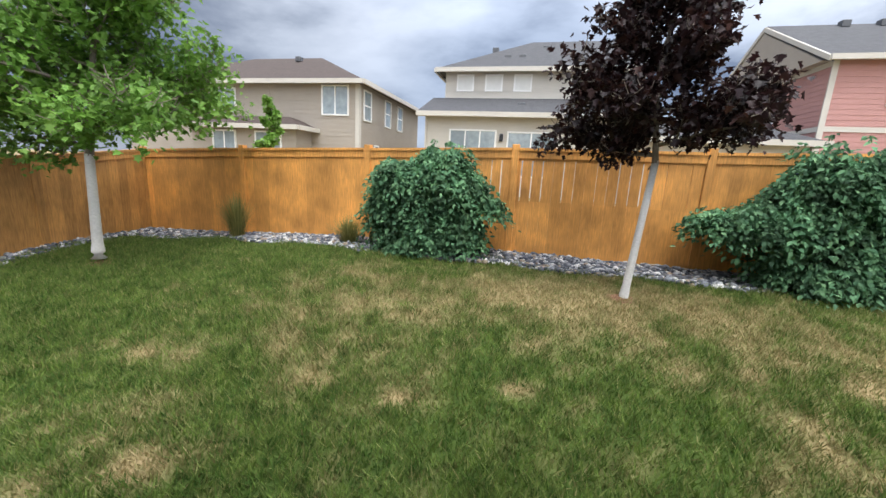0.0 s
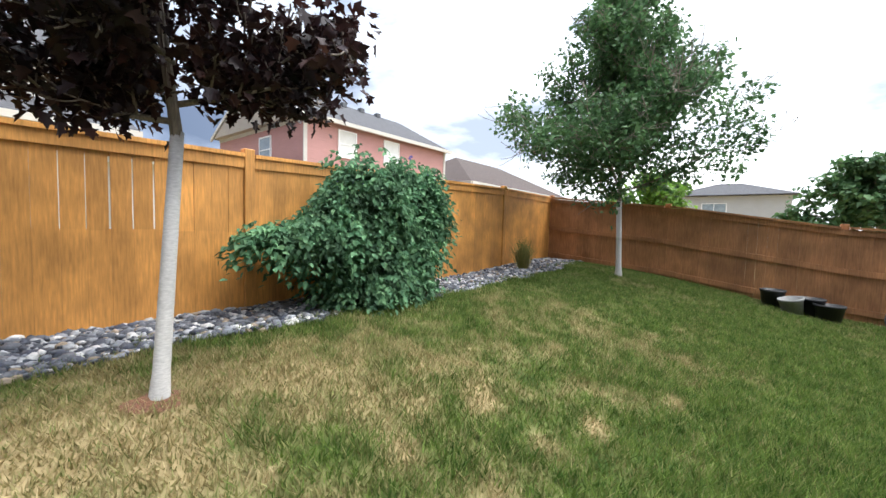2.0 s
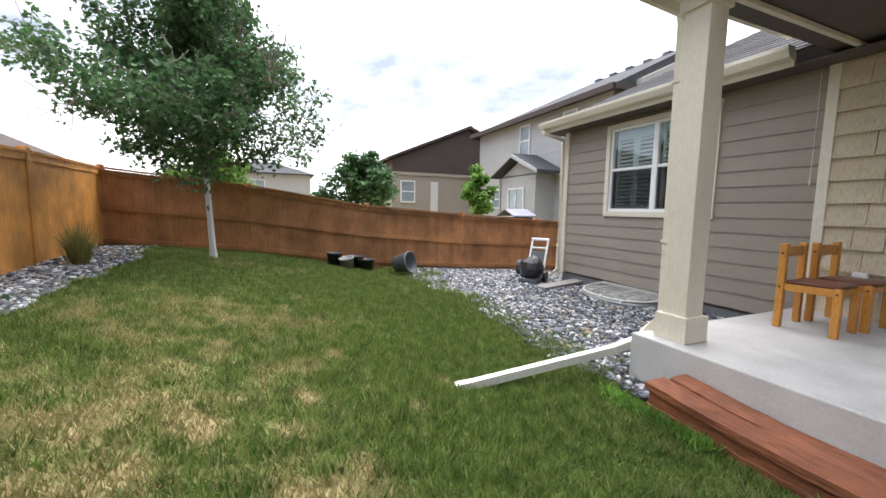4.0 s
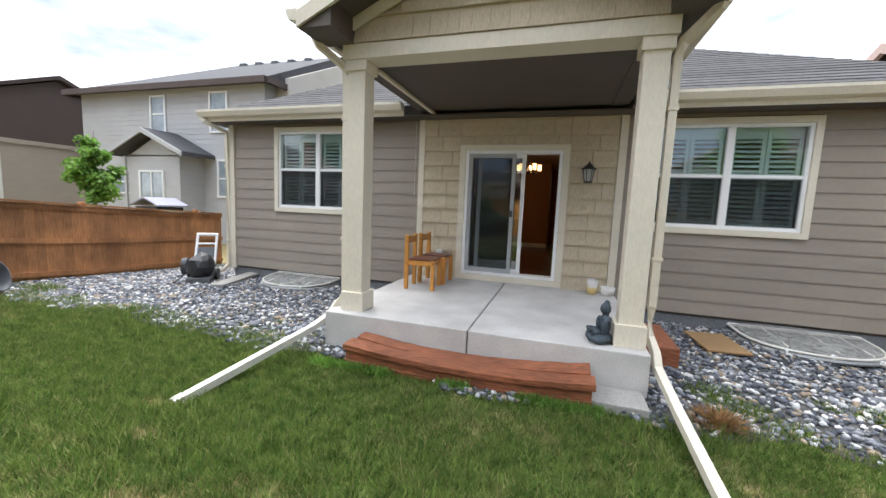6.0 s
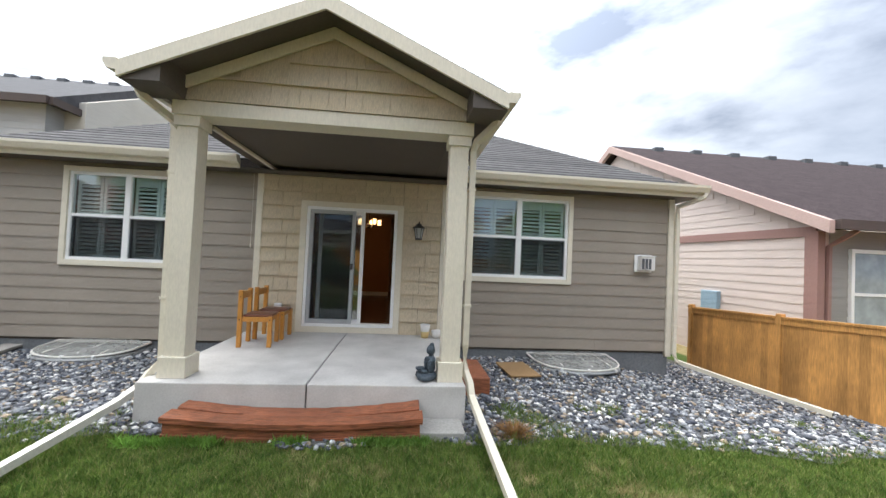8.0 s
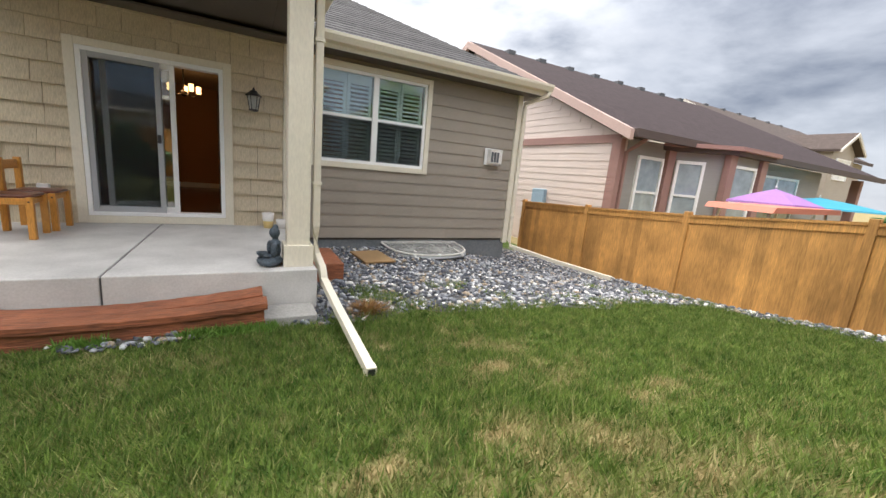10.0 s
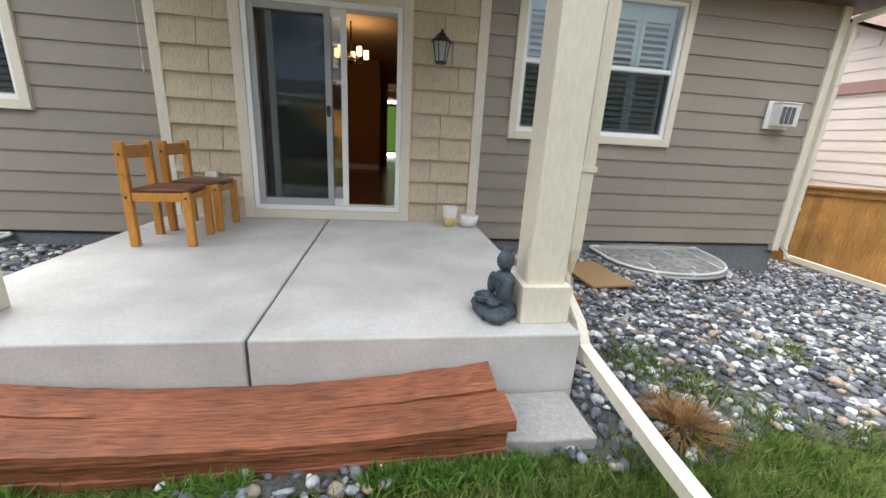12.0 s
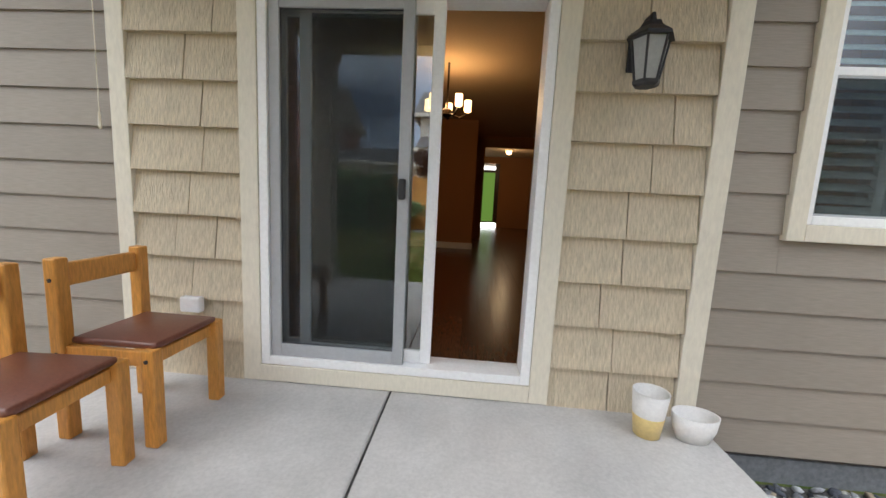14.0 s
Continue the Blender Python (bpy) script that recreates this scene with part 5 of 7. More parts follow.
def hose_machine():
    """A wheeled washer: dark bagged body, hose reel, tilted handle frame."""
    w = empty("pressure_washer", -5.75, -0.72, float(land(-5.75, -0.7)) + 0.03, 35)
    tagged(w, "black wheeled pressure washer with a pale handle and coiled hose", "pressure washer")
    bm = bmesh.new()
    v = bmesh.ops.create_icosphere(bm, subdivisions=2, radius=1)["verts"]
    for q in v:
        d = 1 + 0.30 * noise.noise(q.co * 2.2)
        q.co = Vector((q.co.x * 0.23 * d, q.co.y * 0.25 * d, 0.30 + q.co.z * 0.27 * d))
    part("body", bm, M_BLACK, w, "black slumped cover", False)
    part("base", box(-0.2, 0.2, -0.26, 0.2, 0.0, 0.11, 0.02), M_DARKGREY, w)
    for s in (-1, 1):
        wheel = part("wheel", tube([(s * 0.2, 0.16, 0.12), (s * 0.255, 0.16, 0.12)], 0.12, 20), M_BLACK, w)
        part("hub", tube([(s * 0.25, 0.16, 0.12), (s * 0.262, 0.16, 0.12)], 0.05, 12), M_DARKGREY, wheel)
        part("handle_tube", tube([(s * 0.17, 0.14, 0.1), (s * 0.17, 0.48, 0.86)], 0.026, 8), M_WHITE, w)
    part("handle_panel", box(-0.15, 0.15, -0.012, 0.012, -0.10, 0.10, 0.006, pose(0, 0.33, 0.53, -24)), M_DARKGREY, w)
    part("handle_bar", tube([(-0.19, 0.485, 0.87), (0.19, 0.485, 0.87)], 0.03, 8), M_WHITE, w, "pale grip bar")
    part("handle_bar", tube([(-0.16, 0.405, 0.69), (0.16, 0.405, 0.69)], 0.022, 8), M_WHITE, w)
    bm = bmesh.new()
    for k in range(4):
        pts = [(-0.23 - 0.022 * k, 0.15 * math.cos(a), 0.30 + 0.15 * math.sin(a)) for a in [2 * math.pi * i / 20 for i in range(21)]]
        add_tube(bm, pts, 0.012, 6)
    part("hose_coil", bm, M_DARKGREY, w, "coiled black hose")
    part("hose_tail", tube([(-0.25, -0.1, 0.18), (-0.36, -0.3, 0.05), (-0.5, -0.42, 0.015), (-0.8, -0.45, 0.01)], 0.011, 6), M_BLACK, w)


hose_machine()


def nursery_pot(x, y, r, h, lie, rz, mat, label):
    p = part("nursery_pot", lathe([(r * 0.78, 0.0), (r * 0.98, h * 0.88), (r * 1.06, h * 0.89), (r * 1.06, h), (r * 0.95, h), (r * 0.75, 0.03)], 20), mat, None, "", True)
    z = float(land(x, y))
    p.matrix_basis = pose(x, y, z + (r if lie > 45 else 0.0), lie, 0, rz)
    return tagged(p, label, "plant pot", "empty nursery pots")


M_PALEPOT = material("faded grey plastic", (0.30, 0.30, 0.29), 0.6, 40, 0.2)
nursery_pot(-7.62, -4.45, 0.16, 0.30, 0, 0, M_BLACK, "empty black plastic nursery pot by the fence")
nursery_pot(-7.42, -4.20, 0.15, 0.27, 12, 30, M_PALEPOT, "empty faded grey nursery pot leaning by the fence")
nursery_pot(-7.60, -4.00, 0.16, 0.30, 0, 60, M_BLACK, "empty black plastic nursery pot by the fence")
nursery_pot(-7.42, -3.82, 0.17, 0.27, 0, 60, M_BLACK, "empty black plastic nursery pot by the fence")
nursery_pot(-7.25, -3.20, 0.22, 0.38, 78, 130, M_DARKGREY, "grey plastic nursery pot tipped on its side")

# chandelier and hall lamps inside
M_BULB = glow_material("lit frosted shade", (1.0, 0.60, 0.26), 2.0)
M_IRON = material("dark bronze", (0.05, 0.035, 0.025), 0.4, 40, 0.2, metal=0.8)


def chandelier(x, y, z):
    c = empty("chandelier", x, y, z)
    tagged(c, "dark bronze chandelier with lit frosted glass shades", "chandelier")
    part("stem", tube([(0, 0, 0.0), (0, 0, 2.95 - z)], 0.012, 8), M_IRON, c)
    part("hub", lathe([(0.02, -0.06), (0.06, -0.03), (0.06, 0.02), (0.02, 0.05)], 12), M_IRON, c)
    for k in range(5):
        a = 2 * math.pi * k / 5 + 0.3
        ca, sa = math.cos(a), math.sin(a)
        arm = part("arm", tube([(0.04 * ca, 0.04 * sa, -0.02), (0.15 * ca, 0.15 * sa, -0.05), (0.24 * ca, 0.24 * sa, 0.01)], 0.011, 6), M_IRON, c)
        part("shade", lathe([(0.03, 0.02), (0.04, 0.03), (0.04, 0.15), (0.036, 0.15)], 14, 0.24 * ca, 0.24 * sa), M_BULB, arm, "lit frosted cylinder shade")


chandelier(0.05, 2.4, 2.42)
lamp = bpy.data.lights.new("chandelier_light", "POINT")
lamp.energy, lamp.color, lamp.shadow_soft_size = 8, (1.0, 0.62, 0.3), 0.2
new("chandelier_light", lamp).location = (0.05, 2.4, 2.5)
for yy in (8.2, 10.0):
    o = part("hall_ceiling_lamp", lathe([(0.02, -0.12), (0.08, -0.10), (0.09, -0.03), (0.10, 0.0)], 14), M_BULB)
    o.location = (1.4, yy, 2.95)
    tagged(o, "lit ceiling lamp in the hallway", "ceiling lamp", "hall lamps")
lamp = bpy.data.lights.new("hall_light", "POINT")
lamp.energy, lamp.color, lamp.shadow_soft_size = 5, (1.0, 0.75, 0.45), 0.15
new("hall_light", lamp).location = (1.4, 9.4, 2.6)


def step_weeds():
    rng = np.random.RandomState(77)
    n = 3000
    x = rng.uniform(-1.5, 1.25, n)
    k = lattice(x, x * 0, 3.0, 71) > 0.38
    x = x[k]
    y = -3.10 - np.abs(rng.normal(0, 0.045, len(x)))
    z = land(x, y) + rng.uniform(0.0, 0.02, len(x))
    o = leaf_cloud("step_weeds", np.stack([x, y, z], -1), (1.15, 0.35), (0.04, 0.10), M_LIME, None, rng, 0.3, None, False, 0.16)
    tagged(o, "bright green weeds along the foot of the step", "weeds", kind="stuff")


# ---- trees and shrubs ----
def leaf_cloud(name, centres, normals_up, size, mat, parent, rng, fold=0.3, heading=None, lobed=False, slim=1.0):
    """Many small pointed leaves, one island each: a five-lobed blade folded along its middle."""
    n = len(centres)
    shape = np.array([(0, 0, 0), (0.32, 0.42, 0), (0.62, 0.30, 0), (1.0, 0, 0), (0.62, -0.30, 0), (0.32, -0.42, 0)])
    f = np.array([(0, 1, 2, 3), (0, 3, 4, 5)])
    if lobed:
        half = [(0.22, 0.50), (0.40, 0.24), (0.74, 0.40), (0.72, 0.16)]
        shape = np.array([(0, 0, 0)] + [(a, b, 0) for a, b in half] + [(1, 0, 0)] + [(a, -b, 0) for a, b in half[::-1]])
        f = np.array([(0, 1, 2, 3, 4, 5), (0, 5, 6, 7, 8, 9)])
    s = rng.uniform(size[0], size[1], n)
    p = shape[None] * np.array([1, slim, 1]) * s[:, None, None]
    p[:, :, 2] = np.abs(p[:, :, 1]) * fold - 0.25 * p[:, :, 0] ** 2 / s[:, None]
    a = rng.uniform(0, 2 * np.pi, n) if heading is None else heading
    t = rng.normal(normals_up[0], normals_up[1], n)
    ro = rng.normal(0, 0.5, n)
    y1 = p[..., 1] * np.cos(ro)[:, None] - p[..., 2] * np.sin(ro)[:, None]
    z1 = p[..., 1] * np.sin(ro)[:, None] + p[..., 2] * np.cos(ro)[:, None]
    x2 = p[..., 0] * np.cos(t)[:, None] - z1 * np.sin(t)[:, None]
    z2 = p[..., 0] * np.sin(t)[:, None] + z1 * np.cos(t)[:, None]
    x3 = x2 * np.cos(a)[:, None] - y1 * np.sin(a)[:, None]
    y3 = x2 * np.sin(a)[:, None] + y1 * np.cos(a)[:, None]
    verts = (np.stack([x3, y3, z2], -1) + np.asarray(centres)[:, None]).reshape(-1, 3)
    faces = (f[None] + len(shape) * np.arange(n)[:, None, None]).reshape(-1, f.shape[1])
    ob = mesh_arrays(name, verts, faces, mat, f.shape[1])
    if parent is not None:
        ob.parent = parent
    return ob


def grow(bm, start, direction, length, radius, rng, tips, depth, spread, lift, min_r=0.004):
    """One limb, wavering, with side twigs; gathers points along the twigs for leaves."""
    pts, rad = [Vector(start)], [radius]
    d = Vector(direction).normalized()
    n = 5
    for i in range(n):
        d = (d + Vector(rng.normal(0, 0.11, 3)) + Vector((0, 0, lift))).normalized()
        pts.append(pts[-1] + d * length / n)
        rad.append(max(min_r, radius * (1 - 0.75 * (i + 1) / n)))
    add_tube(bm, pts, rad, 6 if depth else 8)
    for i, p in enumerate(pts[1:], 1):
        if depth == 0 or i >= 2:
            tips.append((p, length))
        if depth < 2:
            for _ in range(2 if depth == 0 else 2):
                side = Vector(rng.normal(0, 1, 3))
                side = (side - d * side.dot(d)).normalized()
                nd = (d * (1 - spread) + side * spread).normalized()
                grow(bm, p, nd, length * rng.uniform(0.3, 0.48), rad[i] * 0.6, rng, tips, depth + 1, spread, lift, min_r)
    return pts


def tree(name, label, base, fork, crown_c, crown_r, top, leaves, size, mat, seed, wrap=True, stems=9, droop=(-0.35, 0.5), trunk_r=0.05, reach=1.0, up=0.6, outline=(0.65, 1.0, 1.06, 0.86, 0.6, 0.34, 0.1)):
    rng = np.random.RandomState(seed)
    t = empty(name, *base)
    tagged(t, label, "tree")
    B, F = Vector(base), Vector(fork)
    L = F - B
    bm = tube([(0, 0, -0.05), (0, 0, 0.03), L * 0.12, L * 0.5, L * 1.0], [trunk_r * 1.5, trunk_r * 1.25, trunk_r, trunk_r * 0.92, trunk_r * 0.85], 12)
    trunk = part("trunk", bm, M_WRAP if wrap else M_BARK, t, "trunk in a pale white wrap" if wrap else "brown trunk", True)
    bm = bmesh.new()
    tips = []
    C = Vector(crown_c) - B
    leader_top = Vector((C.x, C.y, top - B.z - 0.25))
    pts = [L * 0.98, L * 0.7 + leader_top * 0.3, L * 0.35 + leader_top * 0.65, leader_top]
    pts = pts[:1] + [p + Vector(rng.normal(0, 0.03, 3)) for p in pts[1:]]
    add_tube(bm, pts, [trunk_r * 0.85, trunk_r * 0.55, trunk_r * 0.3, 0.006], 8)
    for i in range(stems):
        f = (i / stems) ** 1.1
        p = L.lerp(leader_top, 0.02 + 0.78 * f)
        a = i * 2.4 + rng.uniform(-0.3, 0.3)
        r = crown_r * (1.0 - 0.62 * f) * reach
        d = Vector((math.cos(a), math.sin(a), up * (0.55 + 1.3 * f) + rng.uniform(-0.15, 0.2)))
        grow(bm, p, d, r * (0.78 if f < 0.3 else 0.66), trunk_r * (0.5 - 0.25 * f), rng, tips, 0, 0.55, 0.06)
    bmesh.ops.recalc_face_normals(bm, faces=bm.faces)
    part("branchwork", bm, M_BARK, t, "branching brown limbs")
    # leaves sit round the twigs, inside the crown's outline
    pool = np.array([tuple(p) for p, _ in tips])
    share = np.array([length for _, length in tips]) ** 1.2
    pick = pool[rng.choice(len(pool), leaves, p=share / share.sum())]
    c = pick + rng.normal(0, 0.062 * (crown_r / 1.1) ** 0.6, (leaves, 3))
    hgt = (c[:, 2] + B.z - fork[2]) / (top - fork[2])
    rad = np.hypot(c[:, 0] - C.x, c[:, 1] - C.y)
    limit = crown_r * np.interp(hgt, (-0.12, 0.04, 0.22, 0.45, 0.7, 0.9, 1.05), outline) * (0.74 + 0.55 * lattice(np.arctan2(c[:, 1] - C.y, c[:, 0] - C.x) * 1.6, c[:, 2] * 2.2, 1.0, seed))
    k = (rad < limit) & (hgt > -0.16) & (hgt < 1.04)
    leaf_cloud("crown", c[k], droop, size, mat, t, rng, 0.3, None, wrap)
    return t


def mulch_ring(x, y, r):
    bm = bmesh.new()
    z = float(land(x, y))
    mid_v = bm.verts.new((x, y, z + 0.045))
    rnd = random.Random(int(x * 10))
    ring = []
    for k in range(18):
        a = 2 * math.pi * k / 18
        rr = r * rnd.uniform(0.75, 1.15)
        ring.append(bm.verts.new((x + rr * math.cos(a), y + rr * math.sin(a), float(land(x + rr * math.cos(a), y + rr * math.sin(a))) + 0.008)))
    for a, b in zip(ring, ring[1:] + ring[:1]):
        bm.faces.new((mid_v, a, b))
    o = part("mulch", bm, M_CLAY)
    return tagged(o, "reddish bark mulch round a tree foot", "mulch", kind="structure")


tree("purple_maple", "young purple-leaved maple with a wrapped white trunk", (-0.08, -6.83, 0.46), (-0.23, -7.05, 1.76), (-0.10, -7.0, 2.9), 0.96, 4.5, 11000, (0.045, 0.082), M_PURPLE, 11, True, 17, (-0.45, 0.5), 0.036, 1.05, 0.25)
tree("green_maple", "young green maple with a wrapped white trunk by the fence", (-6.80, -6.57, 0.54), (-6.78, -6.62, 1.85), (-6.8, -6.65, 3.6), 2.05, 6.0, 30000, (0.05, 0.095), M_GREEN, 12, True, 26, (-0.3, 0.5), 0.05, 1.22, 0.58, (0.50, 0.85, 1.08, 0.96, 0.54, 0.26, 0.1))
tree("green_maple", "young light-green maple with a wrapped white trunk", (5.84, -6.5, 0.38), (5.90, -6.58, 1.55), (5.65, -6.95, 2.8), 1.75, 5.0, 20000, (0.05, 0.095), M_LIME, 13, True, 20, (-0.3, 0.5), 0.055, 1.0, 0.35)
mulch_ring(-0.07, -6.84, 0.12)
mulch_ring(5.84, -6.5, 0.2)


def shrub(name, label, lobes, leaves, size, seed, flowers=0, blossom=None):
    """A climbing shrub: hanging leaf sprays over lobes of uneven size, and stems coloured dark for the shade within."""
    rng = np.random.RandomState(seed)
    s = empty(name, lobes[0][0], lobes[0][1], float(land(lobes[0][0], lobes[0][1])))
    tagged(s, label, "shrub")
    o = np.array(s.location)
    s.matrix_basis = pose(*o)
    bm = bmesh.new()
    for lx, ly, lz, rx, ry, rz in lobes:
        for _ in range(3):
            foot = Vector((lobes[0][0] + rng.normal(0, 0.15) - o[0], lobes[0][1] + rng.normal(0, 0.08) - o[1], -0.05))
            tip = Vector((lx + rng.normal(0, rx * 0.4) - o[0], ly + rng.normal(0, ry * 0.3) - o[1], lz + rz * 0.5 - o[2]))
            add_tube(bm, [foot, foot.lerp(tip, 0.4) + Vector(rng.normal(0, 0.06, 3)), foot.lerp(tip, 0.75) + Vector(rng.normal(0, 0.06, 3)), tip], [0.018, 0.014, 0.01, 0.005], 6)
    bmesh.ops.recalc_face_normals(bm, faces=bm.faces)
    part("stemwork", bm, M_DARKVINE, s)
    vol = np.array([l[3] * l[4] * l[5] for l in lobes]) ** 0.67
    # sprays: short drooping chains of leaves that start on the lobes' skins
    sprays = leaves // 11
    which = rng.choice(len(lobes), sprays, p=vol / vol.sum())
    L = np.array(lobes)[which]
    d = rng.normal(0, 1, (sprays, 3))
    d /= np.linalg.norm(d, axis=1, keepdims=True)
    depth = rng.uniform(0.55, 1.0, (sprays, 1)) + (rng.rand(sprays, 1) < 0.25) * rng.uniform(0.05, 0.5, (sprays, 1))
    start = L[:, :3] + d * (L[:, 3:] - 0.09) * depth
    out = d * np.array([1, 1, 0.25])
    # each spray is one drooping compound leaf: leaflets in pairs along a rib; thinner in the hollows
    hollow = lattice(start[:, 0] * 1.0 + start[:, 1], start[:, 2], 3.4, seed + 5)
    keep = (hollow > 0.26) | (depth[:, 0] < 0.72)
    start, out, sprays = start[keep], out[keep], int(keep.sum())
    az = np.arctan2(out[:, 1], out[:, 0]) + rng.normal(0, 0.6, sprays)
    reach = rng.uniform(0.16, 0.34, sprays)
    rise = rng.uniform(-0.02, 0.10, sprays)
    rib = np.stack([np.cos(az), np.sin(az)], -1)
    pts, heads = [], []
    for j in range(11):
        u = (j // 2 + 1) / 6
        side = 0 if j == 10 else (1 if j % 2 else -1)
        flat = start[:, :2] + rib * (reach * u)[:, None]
        zz = start[:, 2] + rise * u - reach * 0.95 * u ** 2.2
        pts.append(np.column_stack([flat, zz]) + rng.normal(0, 0.006, (sprays, 3)))
        heads.append(az + side * rng.uniform(0.7, 1.15, sprays))
    c, heads = np.concatenate(pts), np.concatenate(heads)
    gz = land(c[:, 0], c[:, 1])
    k = (c[:, 2] > gz + 0.02) & ((c[:, 1] > FY + 0.05) | (c[:, 2] > 2.05))
    leaf_cloud("foliage", c[k] - o, (-0.5, 0.4), size, M_VINE, s, rng, 0.15, heads[k], False, 0.72)
    if flowers:
        fc = start[rng.choice(sprays, flowers)] + rng.normal(0, 0.02, (flowers, 3)) + np.array([0, 0.05, 0.06])
        hi = fc[fc[:, 2] > np.quantile(fc[:, 2], 0.55)]
        bm = bmesh.new()
        for p in hi:
            for _ in range(5):
                q = Vector(p - o) + Vector(rng.normal(0, 0.012, 3)) + Vector((0, 0, rng.uniform(0, 0.06)))
                bmesh.ops.create_icosphere(bm, subdivisions=1, radius=0.014, matrix=Matrix.Translation(q))
        part("blossoms", bm, M_FLOWER, s, "small violet blossom spikes")
    return s


shrub("wisteria_shrub", "dense dark-green climbing shrub over the back fence", [(2.2, -8.0, 0.95, 0.48, 0.36, 0.5), (2.5, -8.0, 1.5, 0.38, 0.32, 0.30), (2.0, -8.0, 1.62, 0.36, 0.32, 0.34), (1.5, -8.05, 1.22, 0.24, 0.22, 0.16), (2.72, -8.0, 1.05, 0.22, 0.28, 0.45), (1.75, -7.95, 0.85, 0.24, 0.30, 0.35), (1.72, -8.0, 1.45, 0.25, 0.28, 0.25), (2.3, -7.85, 0.65, 0.42, 0.30, 0.22)], 34000, (0.045, 0.085), 21, 6)
shrub("wisteria_shrub", "spreading green climbing shrub with violet blossoms on the fence", [(-2.5, -7.95, 1.0, 0.62, 0.42, 0.62), (-2.25, -8.0, 1.65, 0.40, 0.36, 0.50), (-2.9, -8.05, 1.75, 0.45, 0.34, 0.42), (-1.85, -8.0, 1.22, 0.50, 0.36, 0.34), (-1.35, -8.08, 1.22, 0.34, 0.26, 0.17), (-2.2, -7.88, 0.75, 0.48, 0.40, 0.32), (-1.95, -8.05, 1.5, 0.3, 0.28, 0.25), (-3.2, -8.1, 1.2, 0.28, 0.28, 0.55), (-3.35, -8.1, 1.55, 0.2, 0.2, 0.3)], 50000, (0.045, 0.085), 22, 60)


M_RUSSET = island_material("dead weed", [(0.22, 0.11, 0.04), (0.32, 0.18, 0.07), (0.15, 0.09, 0.04)], 0.8, 0, 60, 0.2)


def feather_clump(x, y, h, r, count, seed, label, mat=None):
    rng = np.random.RandomState(seed)
    g = empty("ornamental_grass", x, y, float(land(x, y)))
    tagged(g, label, "ornamental grass", "feather grass clumps")
    a = rng.uniform(0, 2 * np.pi, count)
    rr = rng.uniform(0, 0.10, count)
    lean = rng.uniform(0.05, 1.0, count) * r
    hh = h * rng.uniform(0.55, 1.0, count) * (1 - 0.35 * lean / r)
    base = np.stack([rr * np.cos(a), rr * np.sin(a), 0 * a], -1)
    midp = base + np.stack([lean * 0.35 * np.cos(a), lean * 0.35 * np.sin(a), hh * 0.6], -1)
    tip = base + np.stack([lean * np.cos(a), lean * np.sin(a), hh], -1)
    w = 0.004
    side = np.stack([-np.sin(a) * w, np.cos(a) * w, 0 * a], -1)
    verts = np.stack([base - side, base + side, midp + side, midp - side, tip], 1).reshape(-1, 3)
    i = 5 * np.arange(count)
    tris = np.concatenate([np.stack([i, i + 1, i + 2], -1), np.stack([i, i + 2, i + 3], -1), np.stack([i + 3, i + 2, i + 4], -1)])
    o = mesh_arrays("blades", verts, tris, mat or M_STRAWGRASS)
    o.parent = g


feather_clump(5.28, -8.1, 0.85, 0.30, 420, 1, "upright pale feather grass clump by the fence")
feather_clump(3.35, -8.05, 0.48, 0.32, 420, 2, "low straw-green grass clump beside the shrub")
feather_clump(-6.0, -8.05, 0.75, 0.34, 420, 3, "feathery straw-green grass clump by the fence")
feather_clump(2.12, -2.95, 0.16, 0.24, 420, 4, "dry brown weed tuft in the gravel", M_RUSSET)


# ---- the houses around ----
M_STUCCO = material("beige stucco siding", (0.38, 0.335, 0.285), 0.75, 8, 0.08, (0.2, 0.2, 6), 0.1)
M_CREAM = material("cream siding", (0.57, 0.54, 0.49), 0.75, 8, 0.08, (0.2, 0.2, 6), 0.1)
M_PINK = material("pink siding", (0.48, 0.255, 0.235), 0.75, 8, 0.08, (0.2, 0.2, 6), 0.1)
M_GREYSIDE = material("pale grey siding", (0.485, 0.485, 0.485), 0.75, 8, 0.08, (0.2, 0.2, 6), 0.1)
M_TAUPE = material("taupe grey siding", (0.30, 0.288, 0.27), 0.75, 8, 0.08, (0.2, 0.2, 6), 0.1)
M_BLUSH = material("blush siding", (0.66, 0.56, 0.51), 0.75, 8, 0.07, (0.2, 0.2, 6), 0.1)
M_ROSE = material("rose trim", (0.33, 0.19, 0.165), 0.7, 30, 0.08)
M_RAKE = material("pale rose rake board", (0.50, 0.36, 0.32), 0.7, 30, 0.08)
M_DARKBROWN = material("dark brown siding", (0.085, 0.062, 0.055), 0.75, 8, 0.1, (0.2, 0.2, 6), 0.1)
M_PANE = material("far window pane", (0.30, 0.36, 0.40), 0.08, 3, 0.25, bump=0, spec=0.9)
M_BLIND = material("far blind", (0.72, 0.72, 0.70), 0.5, 3, 0.05, bump=0)


